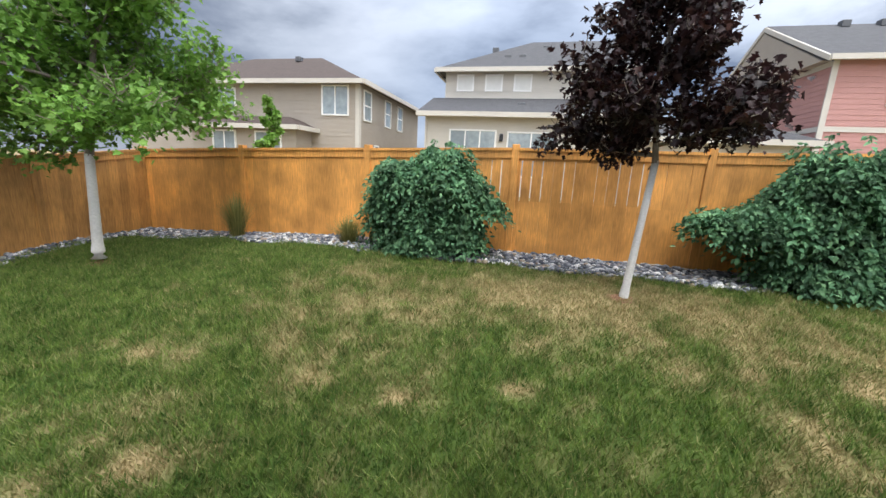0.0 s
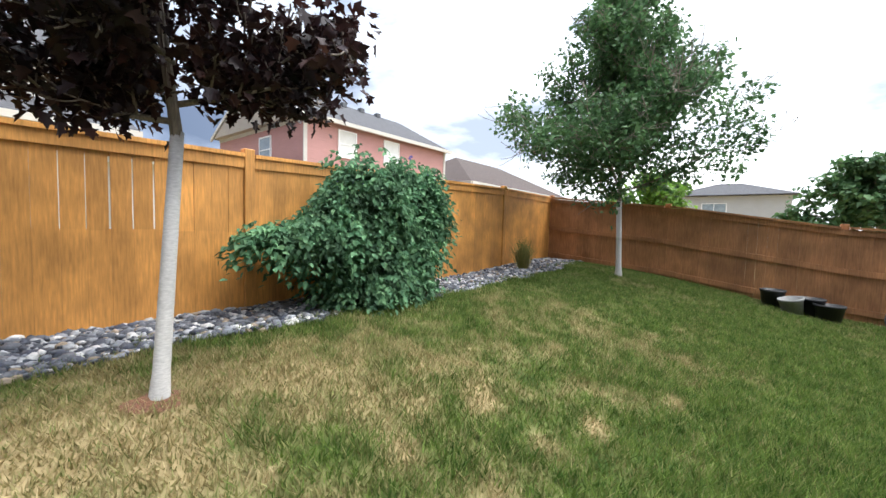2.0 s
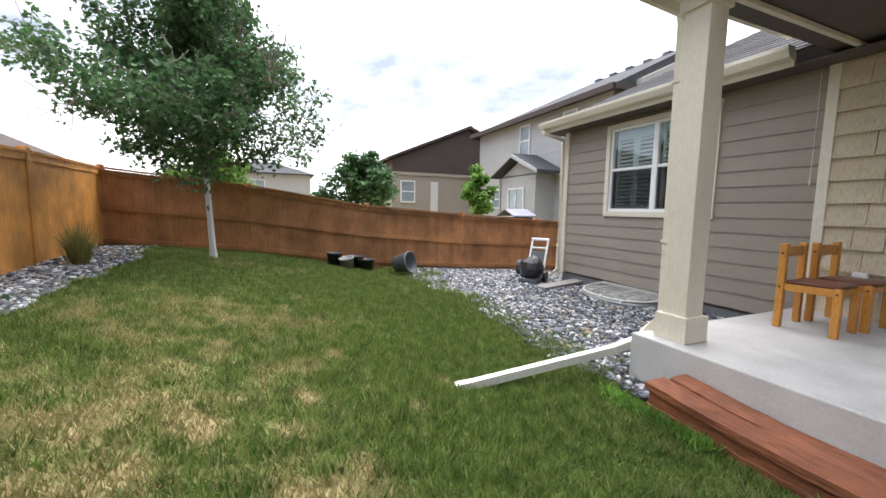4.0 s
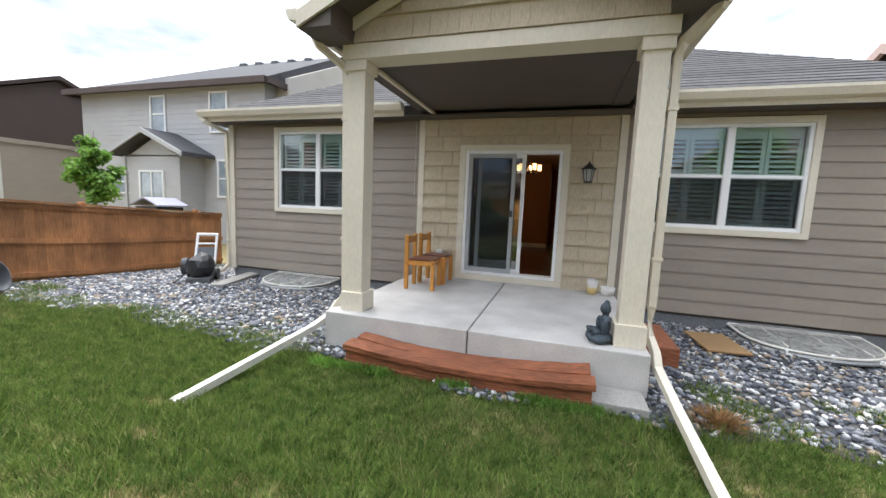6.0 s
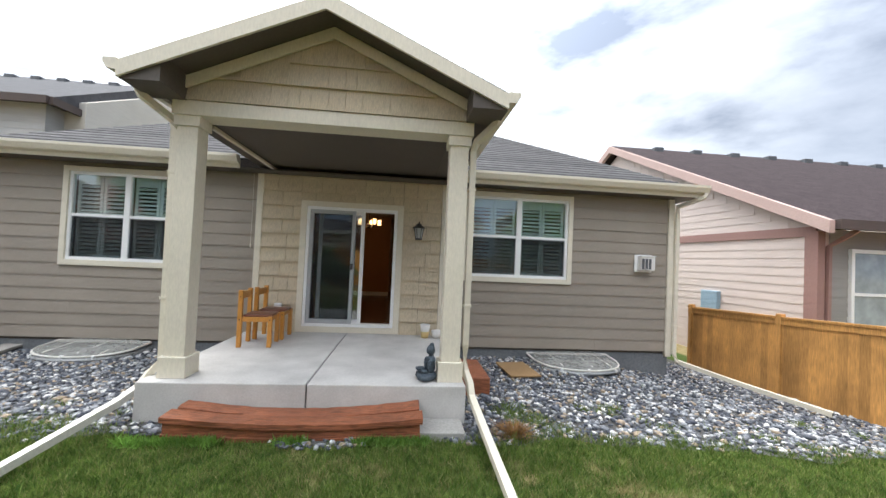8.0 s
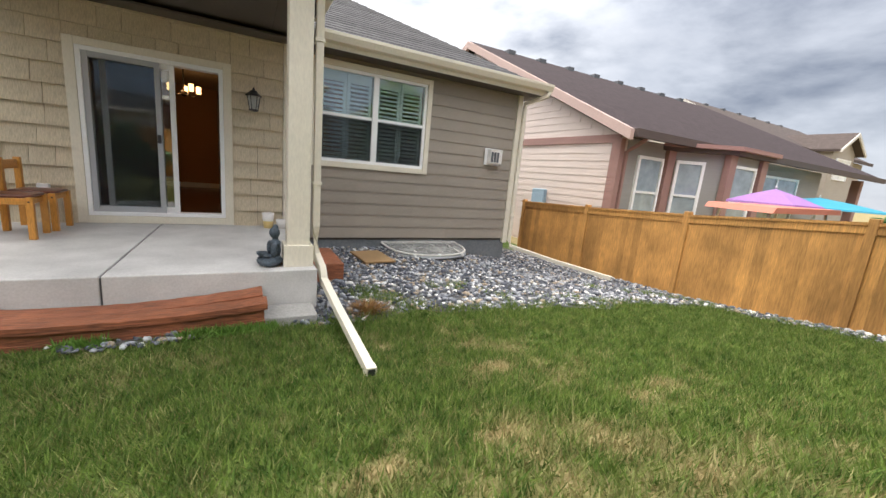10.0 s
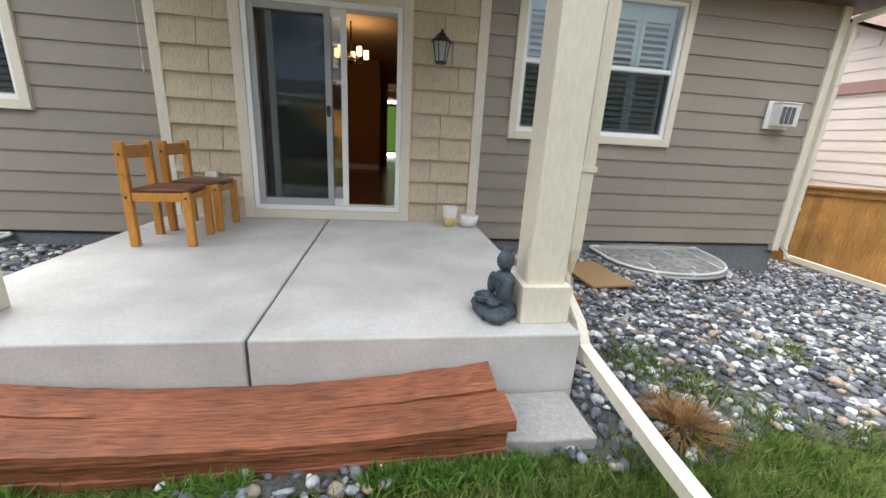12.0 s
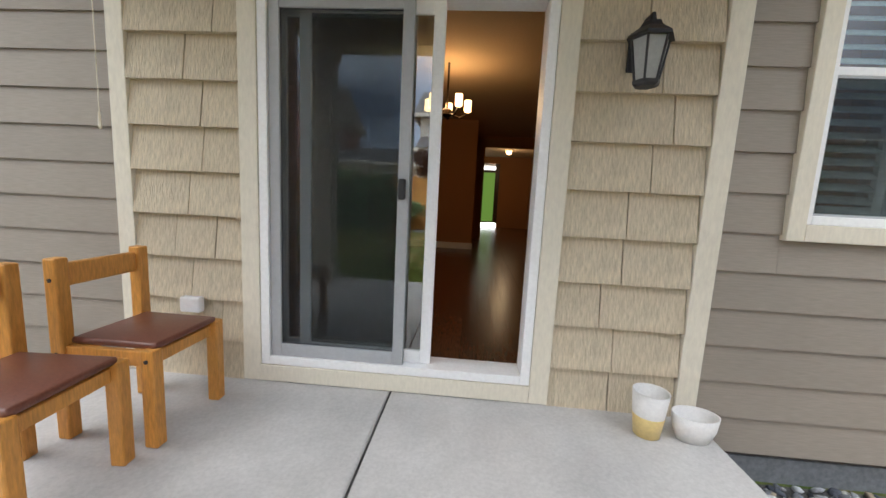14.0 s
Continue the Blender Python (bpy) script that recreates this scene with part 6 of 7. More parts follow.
def far_window(h, axis, at, out, u0, u1, z0, z1, bars=1, mid=True, blind=False):
    """A framed window standing proud of a far wall. axis: the wall's normal; out: which way it faces."""
    f, d = 0.075, 0.075

    def b(a0, a1, p, q, y0, y1):
        lo, hi = sorted((at + out * y0, at + out * y1))
        return box(a0, a1, lo, hi, p, q) if axis == "y" else box(lo, hi, a0, a1, p, q)
    w = part("window", b(u0, u1, z0, z1, -0.05, 0.034), M_BLIND if blind else M_PANE, h)
    for a, c, p, q in ((u0 - f, u0, z0 - f, z1 + f), (u1, u1 + f, z0 - f, z1 + f), (u0, u1, z1, z1 + f), (u0, u1, z0 - f, z0)):
        part("frame", b(a, c, p, q, -0.05, d), M_WHITE, w)
    for i in range(bars):
        x = u0 + (u1 - u0) * (i + 1) / (bars + 1)
        part("mullion", b(x - 0.03, x + 0.03, z0, z1, -0.05, d - 0.01), M_WHITE, w)
    if mid:
        zm = (z0 + z1) / 2
        part("rail", b(u0, u1, zm - 0.03, zm + 0.03, -0.05, d - 0.015), M_WHITE, w)
    return w


def hip(x0, x1, y0, y1, z, slope, over=0.4, ends=(True, True), thick=0.2):
    """A roof over a plan box: ridge along the longer side, hipped or gabled at each end."""
    bm = bmesh.new()
    x0, x1, y0, y1 = x0 - over, x1 + over, y0 - over, y1 + over
    swap = (y1 - y0) > (x1 - x0)
    half = ((x1 - x0) if swap else (y1 - y0)) / 2
    zr = z + half * slope
    if swap:
        xm = (x0 + x1) / 2
        r = [(xm, y0 + (half if ends[0] else 0), zr), (xm, y1 - (half if ends[1] else 0), zr)]
    else:
        ym = (y0 + y1) / 2
        r = [(x0 + (half if ends[0] else 0), ym, zr), (x1 - (half if ends[1] else 0), ym, zr)]
    c = [(x0, y0), (x1, y0), (x1, y1), (x0, y1)]
    e = [bm.verts.new((*p, z)) for p in c]
    lo = [bm.verts.new((*p, z - thick * 0.35)) for p in c]
    R = [bm.verts.new(p) for p in r]
    if swap:
        faces = [(e[0], e[1], R[0]), (e[1], e[2], R[1], R[0]), (e[2], e[3], R[1]), (e[3], e[0], R[0], R[1])]
    else:
        faces = [(e[0], e[1], R[1], R[0]), (e[1], e[2], R[1]), (e[2], e[3], R[0], R[1]), (e[3], e[0], R[0])]
    for f in faces:
        bm.faces.new(f)
    for i in range(4):
        bm.faces.new((e[i], lo[i], lo[(i + 1) % 4], e[(i + 1) % 4]))
    bm.faces.new(lo[::-1])
    bmesh.ops.recalc_face_normals(bm, faces=bm.faces)
    return bm


def eave_trim(h, x0, x1, y0, y1, z, over, mat):
    """Fascia and gutter boards round the eaves."""
    for a, b, p, q in ((x0 - over, x1 + over, y0 - over - 0.1, y0 - over), (x0 - over, x1 + over, y1 + over, y1 + over + 0.1), (x0 - over - 0.1, x0 - over, y0 - over, y1 + over), (x1 + over, x1 + over + 0.1, y0 - over, y1 + over)):
        part("gutter", box(a, b, p, q, z - 0.19, z + 0.03), mat, h)


def house(name, label, x, y, g):
    h = empty(name, 0, 0, 0)
    return tagged(h, label, "house")


def lap_courses(h, axis, at, out, u0, u1, z0, z1, mat, pitch=0.19, rise=None):
    """Lap siding on a far wall, a board a course; rise(z) narrows the courses inside a gable."""
    z = z0
    while z < z1 - 0.02:
        a, b = rise(z + pitch * 0.9) if rise else (u0, u1)
        if b - a > 0.2:
            prof = [(at + out * 0.018, z), (at + out * 0.006, z + pitch), (at - out * 0.01, z + pitch), (at - out * 0.01, z)]
            if axis == "y":
                bm = prism(prof, "x", a, b)
            else:
                bm = bmesh.new()
                lo = [bm.verts.new((p[0], a, p[1])) for p in prof]
                hi = [bm.verts.new((p[0], b, p[1])) for p in prof]
                bm.faces.new(lo)
                bm.faces.new(hi[::-1])
                for i in range(4):
                    bm.faces.new((lo[i], hi[i], hi[(i + 1) % 4], lo[(i + 1) % 4]))
                bmesh.ops.recalc_face_normals(bm, faces=bm.faces)
            part("siding_board", bm, mat, h)
        z += pitch


def vents(h, pts):
    for p in pts:
        part("roof_vent", box(p[0] - 0.18, p[0] + 0.18, p[1] - 0.18, p[1] + 0.18, p[2] - 0.25, p[2] + 0.06, 0.03), M_DARKGREY, h)


G = 0.4
# beige two-storey house behind the back fence
h = house("beige_house", "beige two-storey house with a brown hip roof", 0, 0, 0)
part("wall", box(10.0, 25.0, -32.0, -22.0, G, 5.75), M_STUCCO, h)
part("roof", hip(10.0, 25.0, -32.0, -22.0, 5.75, 0.46, 0.45), M_ROOF_BROWN, h)
eave_trim(h, 10.0, 25.0, -32.0, -22.0, 5.75, 0.45, M_CREAM)
part("corner_board", box(9.96, 10.16, -22.0, -21.95, G, 5.6), M_CREAM, h)
part("corner_board", box(9.95, 9.99, -22.2, -21.96, G, 5.6), M_CREAM, h)
far_window(h, "y", -22.0, 1, 10.6, 12.0, 4.15, 5.5, 1, False)
far_window(h, "y", -22.0, 1, 17.4, 18.7, 4.2, 5.36, 1, False)
for a in (-23.4, -26.3, -28.4):
    far_window(h, "x", 10.0, -1, a, a + 0.8, 4.0, 5.4, 0, True)
far_window(h, "x", 10.0, -1, -24.5, -24.0, 2.0, 2.7, 0, False)
part("bay_wall", box(12.7, 19.0, -22.0, -20.6, G, 3.35), M_STUCCO, h)
part("bay_roof", hip(12.7, 19.0, -22.6, -20.6, 3.35, 0.4, 0.4), M_ROOF_BROWN, h)
eave_trim(h, 12.7, 19.0, -22.0, -20.6, 3.35, 0.4, M_CREAM)
far_window(h, "y", -20.6, 1, 13.6, 15.0, 1.9, 3.0, 1, False)
far_window(h, "y", -20.6, 1, 16.3, 17.6, 1.9, 3.0, 1, False)
lap_courses(h, "y", -22.0, 1, 10.0, 25.0, 1.5, 5.6, M_STUCCO, 0.22)
lap_courses(h, "x", 10.0, -1, -32.0, -22.0, 1.5, 5.6, M_STUCCO, 0.22)
vents(h, [(16.0, -26.0, 8.0)])
# cream house
h = house("cream_house", "cream house with stepped slate-grey roofs", 0, 0, 0)
part("lower_wall", box(-3.0, 6.4, -24.5, -22.0, G, 4.35), M_CREAM, h)
part("upper_wall", box(-3.5, 6.1, -33.0, -24.5, G, 6.8), M_CREAM, h)
bm = prism([(-22.0 + 0.45, 4.30), (-24.5, 5.45), (-24.5, 5.25), (-22.0 + 0.45, 4.12)], "x", -3.4, 6.75)
part("lower_roof", bm, M_ROOF_GREY, h)
part("gutter", box(-3.4, 6.75, -21.55, -21.43, 4.10, 4.32), M_CREAM, h)
part("upper_roof", hip(-3.5, 6.1, -33.0, -24.5, 6.85, 0.55, 0.45, (False, True)), M_ROOF_GREY, h)
eave_trim(h, -3.5, 6.1, -33.0, -24.5, 6.85, 0.45, M_CREAM)
for a in (4.62, 3.1, 1.6):
    far_window(h, "y", -24.5, 1, a, a + 0.78, 5.85, 6.55, 0, False, True)
far_window(h, "y", -22.0, 1, 2.95, 5.1, 1.9, 3.5, 2, False)
far_window(h, "y", -22.0, 1, 0.2, 2.3, 1.5, 3.45, 1, True)
part("lantern", box(2.56, 2.72, -21.99, -21.85, 3.05, 3.4, 0.03), M_BLACK, h)
part("downspout", box(6.3, 6.4, -21.99, -21.90, G, 4.2), M_CREAM, h)
part("wing_wall", box(-9.3, -3.0, -25.0, -21.2, G, 3.3), M_CREAM, h)
part("wing_roof", hip(-9.3, -3.0, -25.0, -21.2, 3.35, 0.45, 0.4, (True, False)), M_ROOF_GREY, h)
eave_trim(h, -9.3, -3.0, -25.0, -21.2, 3.35, 0.4, M_CREAM)
lap_courses(h, "y", -22.0, 1, -3.0, 6.4, 1.5, 4.25, M_CREAM, 0.2)
lap_courses(h, "y", -24.5, 1, -3.5, 6.1, 5.2, 6.75, M_CREAM, 0.2)
vents(h, [(3.9, -27.6, 8.75), (2.2, -26.0, 7.9), (3.0, -26.0, 7.9), (1.0, -27.8, 8.85), (1.9, -23.3, 4.95)])
# pink house
h = house("pink_house", "pink two-storey house with a grey gable roof", 0, 0, 0)
part("wall", box(-20.7, -9.9, -32.0, -22.0, G, 6.55), M_PINK, h)
part("roof", hip(-20.7, -9.9, -32.0, -22.0, 6.6, 0.52, 0.35, (False, False)), M_ROOF_GREY, h)
part("gable_wall", prism([(-22.1, 6.5), (-31.9, 6.5), (-27.0, 9.05)], "x", -9.92, -9.50), M_STUCCO, h)
for s in (1, -1):
    part("rake_board", prism([(-27.0, 9.35), (-27.0 + s * 5.4, 6.58), (-27.0 + s * 5.4, 6.38), (-27.0, 9.13)], "x", -9.56, -9.46), M_CREAM, h)
part("gutter", box(-21.1, -9.5, -21.65, -21.53, 6.42, 6.62), M_CREAM, h)
part("band", box(-20.7, -9.87, -22.0, -21.95, 3.85, 4.05), M_CREAM, h)
part("band", box(-9.9, -9.85, -32.0, -22.0, 3.85, 4.05), M_CREAM, h)
part("band", box(-9.9, -9.85, -32.0, -22.0, 6.3, 6.5), M_CREAM, h)
for xx in (-9.92, -20.72):
    part("corner_board", box(xx - 0.1, xx + 0.1, -22.0, -21.94, G, 6.5), M_CREAM, h)
far_window(h, "y", -22.0, 1, -12.95, -11.9, 4.9, 6.2, 0, True, True)
far_window(h, "y", -22.0, 1, -16.2, -15.1, 4.9, 6.25, 0, True, True)
far_window(h, "x", -9.9, 1, -26.5, -25.3, 4.6, 5.9, 0, True)
part("porch_roof", prism([(-16.6, 3.5), (-13.4, 3.5), (-15.0, 4.25)], "y", -22.0, -20.9), M_CREAM, h)
lap_courses(h, "y", -22.0, 1, -20.7, -9.9, 1.5, 6.45, M_PINK, 0.2)
lap_courses(h, "x", -9.9, 1, -32.0, -22.0, 1.5, 6.4, M_PINK, 0.2)
vents(h, [(-12.5 - k * 1.5, -26.6, 9.35) for k in range(5)])
# brown-roofed house at the far corner
h = house("brown_roofed_house", "low tan house with a brown hip roof", 0, 0, 0)
part("wall", box(-44.0, -24.0, -34.0, -22.0, G, 4.75), M_STUCCO, h)
part("roof", hip(-44.0, -24.0, -34.0, -22.0, 4.8, 0.52, 0.5), M_ROOF_BROWN, h)
eave_trim(h, -44.0, -24.0, -34.0, -22.0, 4.8, 0.5, M_CREAM)
far_window(h, "y", -22.0, 1, -32.0, -30.0, 2.4, 3.8, 1, False)
# pale grey house beyond the left fence
h = house("grey_house", "pale grey two-storey house with a small gabled porch", 0, 0, 0)
part("wall", box(-19.8, -9.9, 5.6, 14.6, -0.6, 5.85), M_GREYSIDE, h)
part("roof", hip(-19.8, -9.9, 5.6, 14.6, 5.85, 0.5, 0.4, (True, False)), M_ROOF_GREY, h)
eave_trim(h, -19.8, -9.9, 5.6, 14.6, 5.85, 0.4, M_DARKBROWN)
part("side_gable", prism([(6.2, 4.0), (14.4, 4.0), (14.4, 5.9), (10.1, 7.95), (6.2, 6.1)], "x", -9.9, -9.3), M_CREAM, h)
far_window(h, "y", 5.6, -1, -15.56, -14.85, 4.14, 5.48, 0, True)
far_window(h, "y", 5.6, -1, -12.43, -11.68, 4.1, 5.5, 0, True)
far_window(h, "y", 5.6, -1, -12.1, -11.46, 1.61, 2.94, 0, True)
far_window(h, "y", 5.6, -1, -18.2, -16.9, 1.6, 2.5, 0, True)
part("porch_wall", box(-15.6, -12.9, 4.6, 5.6, -0.6, 3.05), M_GREYSIDE, h)
bm = prism([(-16.2, 3.0), (-14.25, 3.85), (-12.3, 3.0), (-12.3, 3.14), (-14.25, 4.02), (-16.2, 3.14)], "y", 4.2, 5.6)
part("porch_roof", bm, M_ROOF_GREY, h)
part("porch_gable", prism([(-15.6, 3.0), (-14.25, 3.66), (-12.9, 3.0)], "y", 4.6, 4.8), M_GREYSIDE, h)
for s in (1, -1):
    part("rake_board", prism([(-14.25, 4.0), (-14.25 + s * 1.95, 3.13), (-14.25 + s * 1.95, 2.97), (-14.25, 3.83)], "y", 4.14, 4.2), M_GREYSIDE, h)
far_window(h, "y", 4.6, -1, -14.9, -13.75, 1.2, 2.4, 1, False)
part("downspout", box(-15.75, -15.65, 4.52, 4.6, -0.6, 3.0), M_GREYSIDE, h)
lap_courses(h, "y", 5.6, -1, -19.8, -9.9, 0.2, 5.7, M_GREYSIDE, 0.2)
lap_courses(h, "y", 4.6, -1, -15.6, -12.9, 0.4, 3.0, M_GREYSIDE, 0.2)
vents(h, [(-14.9 + k * 0.95, 9.8, 8.15) for k in range(5)])
# dark gabled house further left
h = house("dark_gabled_house", "tan house with a dark brown gable", 0, 0, 0)
part("wall", box(-30.0, -22.0, 0.8, 11.0, -0.6, 3.55), M_STUCCO, h)
part("gable_wall", prism([(0.8, 3.55), (11.0, 3.55), (11.0, 4.4), (5.9, 6.55), (0.8, 4.4)], "x", -30.0, -21.96), M_DARKBROWN, h)
part("roof", prism([(0.5, 4.35), (5.9, 6.62), (11.3, 4.35), (11.3, 4.5), (5.9, 6.8), (0.5, 4.5)], "x", -30.3, -21.7), M_ROOF_BROWN, h)
part("band", box(-21.98, -21.92, 0.8, 11.0, 3.5, 3.68), M_STUCCO, h)
far_window(h, "x", -22.0, 1, 1.4, 2.2, 1.9, 3.1, 0, True)
part("sliding_door", box(-21.98, -21.94, 3.3, 3.8, 1.0, 3.15), M_BLIND, h)
h = house("distant_house", "distant grey house with a low roof", 0, 0, 0)
part("wall", box(-56.0, -48.0, -12.0, -2.0, -0.6, 5.2), M_GREYSIDE, h)
part("roof", hip(-56.0, -48.0, -12.0, -2.0, 5.3, 0.35, 0.5), M_ROOF_GREY, h)
far_window(h, "x", -48.0, 1, -9.0, -7.0, 3.2, 4.4, 1, False)
# blush house beyond the right fence
h = house("blush_house", "blush-sided bungalow with rose trim and a brown roof", 0, 0, 0)
part("side_wall", prism([(0.1, -0.9), (15.0, -0.9), (15.0, 2.65), (7.55, 6.1), (0.1, 2.65)], "x", 9.1, 9.35), M_BLUSH, h)
part("front_wall", box(9.35, 20.3, 0.1, 0.35, -0.9, 2.65), M_TAUPE, h)
part("porch_recess", box(20.3, 24.5, 3.0, 3.25, -0.9, 2.65), M_DARKBROWN, h)
part("porch_post", box(24.2, 24.5, 0.1, 0.4, -0.9, 2.65), M_ROSE, h)
part("roof", prism([(-0.35, 2.62), (7.55, 6.3), (15.4, 2.62), (15.4, 2.78), (7.55, 6.48), (-0.35, 2.78)], "x", 8.85, 24.8), M_ROOF_DARK, h)
for s in (1, -1):
    part("rake_board", prism([(7.55, 6.46), (7.55 + s * 7.95, 2.76), (7.55 + s * 7.95, 2.52), (7.55, 6.2)], "x", 8.74, 8.86), M_RAKE, h)
part("band", box(9.05, 9.12, 0.1, 15.0, 2.5, 2.7), M_ROSE, h)
part("corner_board", box(9.04, 9.2, 0.04, 0.3, -0.9, 2.6), M_ROSE, h)
part("gutter", box(8.9, 24.8, -0.47, -0.35, 2.6, 2.78), M_DARKBROWN, h)
part("downspout", tube([(9.35, -0.40, 2.6), (9.3, -0.2, 2.45), (9.28, 0.04, 2.3), (9.28, 0.04, -0.7)], 0.05, 4, True), M_ROSE, h)
part("meter_box", box(8.98, 9.1, 2.4, 2.95, 0.7, 1.2, 0.02), material("pale blue box", (0.30, 0.42, 0.52), 0.5, 30, 0.1), h)
part("bay_wall", prism([(11.0, 0.1), (12.2, -0.8), (13.8, -0.8), (15.0, 0.1)], "z", -0.9, 2.5), M_TAUPE, h)
for xx, yy in ((11.0, 0.06), (12.2, -0.82), (13.8, -0.82), (15.0, 0.06)):
    part("corner_board", box(xx - 0.15, xx + 0.15, yy - 0.08, yy + 0.08, -0.9, 2.5), M_ROSE, h)
part("bay_roof", prism([(10.7, 0.1), (12.05, -1.05), (13.95, -1.05), (15.3, 0.1)], "z", 2.5, 2.64), M_DARKBROWN, h)
part("bay_gutter", prism([(10.6, 0.0), (12.0, -1.15), (14.0, -1.15), (15.4, 0.0)], "z", 2.60, 2.70), M_ROSE, h)
far_window(h, "y", 0.1, -1, 9.85, 10.70, 0.55, 2.2, 0, True)
# the bay's slanting face carries a window of its own
turn = pose(11.45, -0.24, 0, 0, 0, -36.9)
slant = part("window", box(-0.28, 0.28, -0.035, 0.05, 0.55, 2.2, 0, turn), M_PANE, h)
for a, b, p, q in ((-0.35, -0.28, 0.47, 2.28), (0.28, 0.35, 0.47, 2.28), (-0.28, 0.28, 2.2, 2.28), (-0.28, 0.28, 0.47, 0.55), (-0.28, 0.28, 1.35, 1.41)):
    part("frame", box(a, b, -0.075, 0.05, p, q, 0, turn), M_WHITE, slant)
far_window(h, "y", -0.8, -1, 12.4, 13.4, 0.5, 2.2, 0, True)
far_window(h, "y", 0.1, -1, 15.6, 18.4, 0.3, 2.2, 1, False)
lap_courses(h, "x", 9.1, -1, 0.12, 15.0, -0.6, 2.5, M_BLUSH)
lap_courses(h, "x", 9.1, -1, 0.12, 15.0, 2.7, 6.1, M_BLUSH, 0.19, lambda z: (0.1 + (z - 2.6) / 0.466, 15.0 - (z - 2.6) / 0.466))
lap_courses(h, "y", 0.1, -1, 9.36, 11.0, -0.6, 2.6, M_TAUPE)
lap_courses(h, "y", 0.1, -1, 15.0, 20.3, -0.6, 2.6, M_TAUPE)
vents(h, [(10.5 + k * 1.6, 7.2, 6.35) for k in range(8)])
h = house("tan_house", "tan two-storey house with a gabled dormer beyond", 0, 0, 0)
part("wall", box(28.2, 45.0, 6.2, 16.0, -1.0, 5.0), M_STUCCO, h)
part("roof", prism([(5.8, 4.98), (10.9, 7.72), (16.0, 4.98), (16.0, 5.12), (10.9, 7.88), (5.8, 5.12)], "x", 28.0, 45.3), M_ROOF_BROWN, h)
part("end_gable", prism([(6.2, 4.9), (15.6, 4.9), (10.9, 7.6)], "x", 28.15, 28.35), M_STUCCO, h)
for s in (1, -1):
    part("rake_board", prism([(10.9, 7.86), (10.9 + s * 5.1, 5.10), (10.9 + s * 5.1, 4.88), (10.9, 7.62)], "x", 27.86, 28.0), M_CREAM, h)
part("gutter", box(28.0, 45.3, 5.68, 5.8, 4.92, 5.12), M_DARKBROWN, h)
part("gable_wall", prism([(34.0, -1.0), (37.4, -1.0), (37.4, 5.0), (35.7, 6.0), (34.0, 5.0)], "y", 4.5, 6.2), M_STUCCO, h)
for s in (1, -1):
    part("gable_roof", prism([(35.7, 6.25), (35.7 + s * 2.0, 5.05), (35.7 + s * 2.0, 4.9), (35.7, 6.08)], "y", 4.1, 9.5), M_ROOF_BROWN, h)
    part("rake_board", prism([(35.7, 6.22), (35.7 + s * 2.0, 5.02), (35.7 + s * 2.0, 4.85), (35.7, 6.0)], "y", 4.02, 4.1), M_CREAM, h)
far_window(h, "y", 4.5, -1, 34.7, 36.7, 3.3, 4.5, 1, False, True)
vents(h, [(30.0 + k * 2.2, 10.7, 7.78) for k in range(6)])


# ---- things in the neighbours' yards ----
def umbrella(x, y, z, r, mat, label):
    u = empty("patio_umbrella", x, y, z)
    tagged(u, label, "umbrella", "neighbours' umbrellas")
    part("pole", tube([(0, 0, 0), (0, 0, 2.45)], 0.025, 8), M_METAL, u)
    part("canopy", lathe([(r, 2.2), (r * 0.98, 2.25), (r * 0.5, 2.42), (0.05, 2.55), (0.0, 2.56)], 8), mat, u, "faceted cloth canopy")
    part("finial", lathe([(0.01, 2.55), (0.03, 2.6), (0.005, 2.65)], 8), M_METAL, u)
    for k in range(8):
        a = 2 * math.pi * k / 8
        part("rib", tube([(0, 0, 2.45), (r * 0.97 * math.cos(a), r * 0.97 * math.sin(a), 2.21)], 0.01, 5), M_METAL, u)


umbrella(11.5, -2.2, -0.85, 0.9, material("violet cloth", (0.27, 0.13, 0.34), 0.8, 40, 0.1), "open violet patio umbrella behind the fence")
umbrella(17.4, -1.0, -0.85, 1.7, material("turquoise cloth", (0.02, 0.24, 0.35), 0.8, 40, 0.1), "open turquoise patio umbrella behind the fence")


def garden_swing():
    s = empty("garden_swing", 10.3, -2.75, -0.82)
    tagged(s, "garden swing with a coral canopy behind the fence", "garden swing")
    part("canopy", prism([(-1.4, 2.05), (1.4, 2.10), (1.3, 2.2), (-1.3, 2.15)], "y", -0.55, 0.55), material("coral cloth", (0.48, 0.16, 0.11), 0.8, 40, 0.1), s, "flat coral cloth canopy")
    for sx in (-1, 1):
        for sy in (-1, 1):
            part("post", tube([(sx * 1.25, sy * 0.6, 0), (sx * 1.15, sy * 0.4, 2.08)], 0.025, 8), M_METAL, s)
    part("seat", box(-0.9, 0.9, -0.3, 0.3, 0.45, 0.55, 0.03), M_DARKGREY, s)


garden_swing()


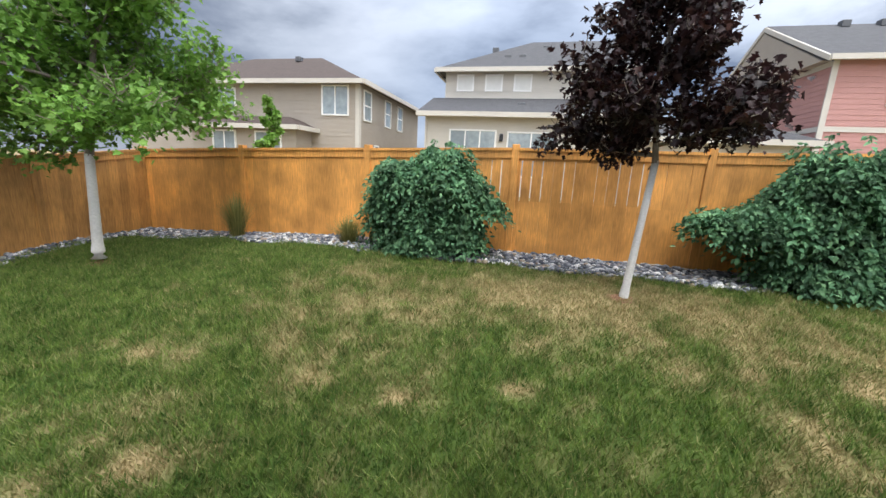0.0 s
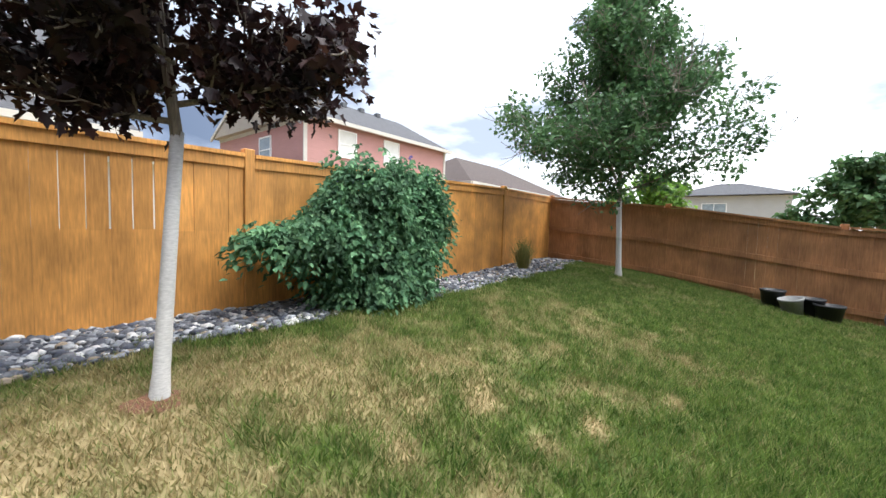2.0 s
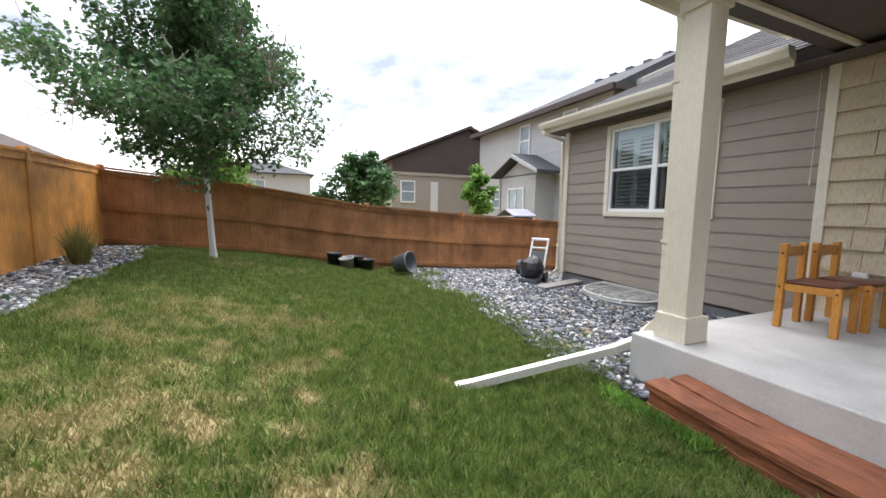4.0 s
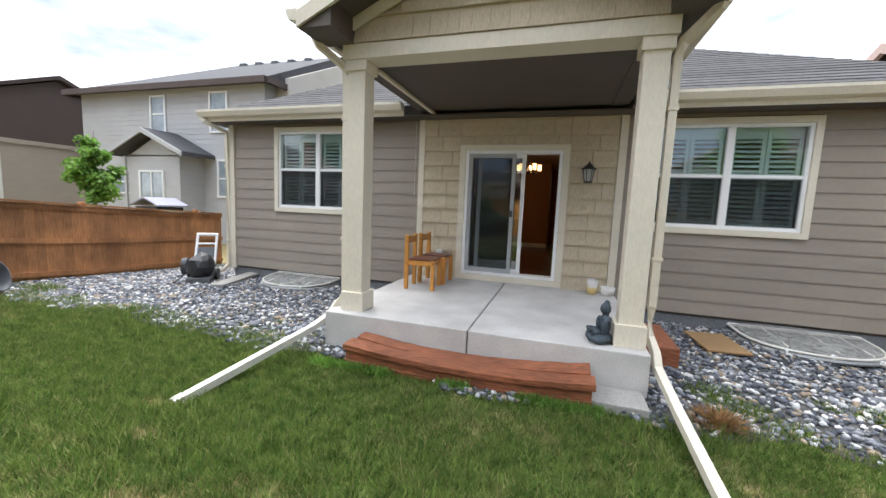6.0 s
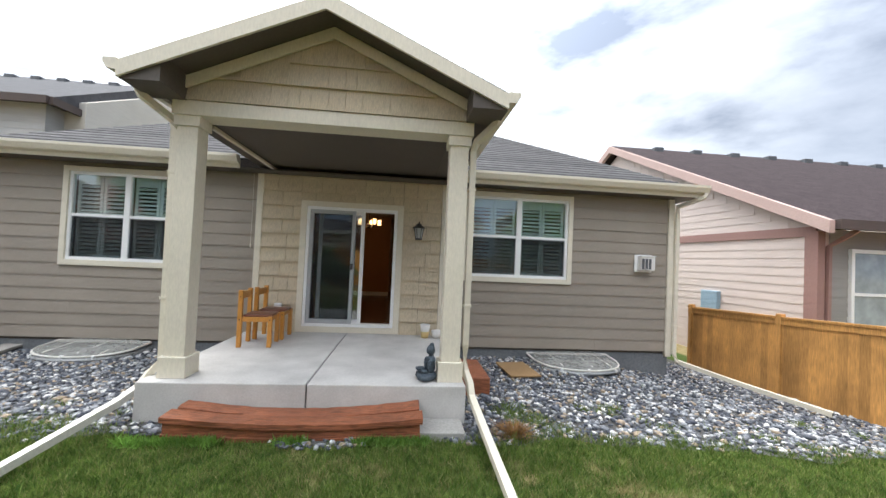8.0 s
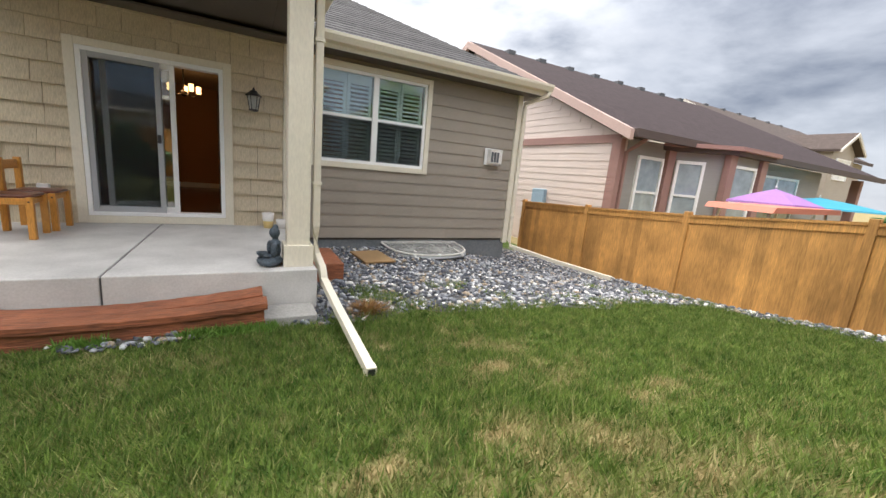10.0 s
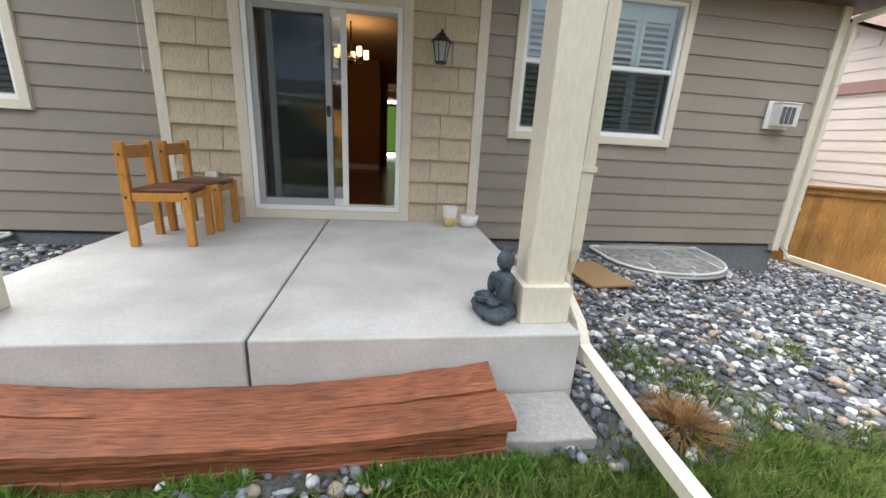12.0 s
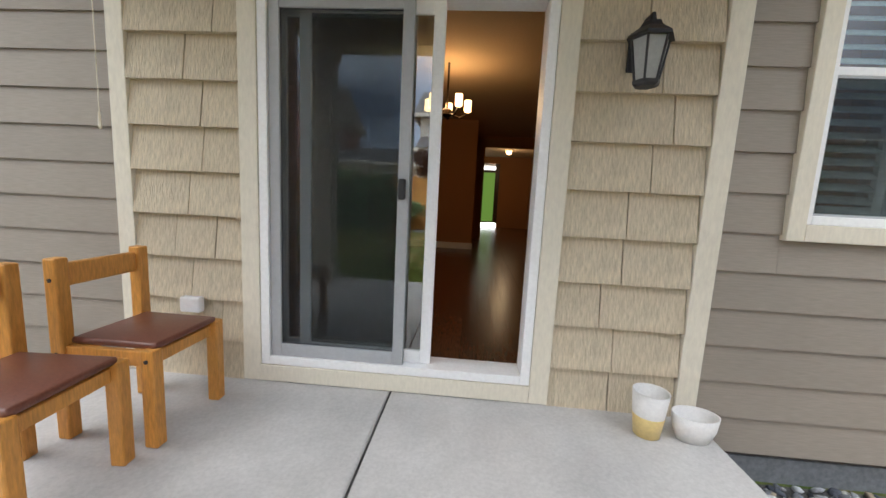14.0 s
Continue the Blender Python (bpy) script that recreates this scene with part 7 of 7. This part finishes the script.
M_TOYROOF = material("lavender plastic", (0.26, 0.26, 0.33), 0.5, 20, 0.15)


def playhouse():
    p = empty("playhouse", -10.75, 2.2, -0.5)
    tagged(p, "small dark playhouse with a pale roof behind the fence", "playhouse")
    part("wall", box(-0.45, 0.45, -0.4, 0.4, 0, 1.70, 0.02), M_BLACK, p)
    for s in (1, -1):
        part("roof", prism([(0, 1.98), (s * 0.55, 1.76), (s * 0.55, 1.72), (0, 1.94)], "y", -0.48, 0.48), M_TOYROOF, p)
    part("trim", box(0.6, 1.25, -0.5, -0.2, 1.42, 1.60, 0.03), material("teal plastic", (0.05, 0.36, 0.38), 0.5, 30, 0.1), p, "teal plastic ledge")


playhouse()
tree("lime_tree", "small lime-green tree in the neighbour's yard", (-13.2, 2.0, -0.3), (-13.2, 2.0, 1.2), (-13.2, 2.0, 2.3), 1.15, 3.7, 3400, (0.09, 0.16), M_LIME, 31, False, 8, (-0.3, 0.5), 0.04)
tree("leafy_tree", "broad blue-green tree behind the brown fence", (-16.5, -2.1, -0.2), (-16.5, -2.1, 1.3), (-16.5, -2.1, 2.6), 2.1, 4.2, 6000, (0.12, 0.22), M_GREEN, 32, False, 12, (-0.3, 0.5), 0.09)
tree("leafy_tree", "low green tree behind the corner of the fence", (-14.0, -7.5, 0.3), (-14.0, -7.5, 1.4), (-14.0, -7.5, 2.6), 1.8, 3.6, 3600, (0.10, 0.2), M_LIME, 33, False, 10, (-0.3, 0.5), 0.07)
tree("lime_tree", "young lime-green tree behind the back fence", (10.6, -16.0, 0.4), (10.6, -16.0, 2.0), (10.6, -16.0, 3.2), 0.75, 4.6, 1500, (0.1, 0.18), M_LIME, 34, False, 7, (-0.3, 0.5), 0.03)
tree("leafy_tree", "green tree in the umbrella neighbour's yard", (11.5, -4.6, -0.6), (11.5, -4.6, 0.6), (11.5, -4.6, 1.5), 1.0, 2.6, 2600, (0.10, 0.2), M_GREEN, 35, False, 9, (-0.3, 0.5), 0.06)


step_weeds()
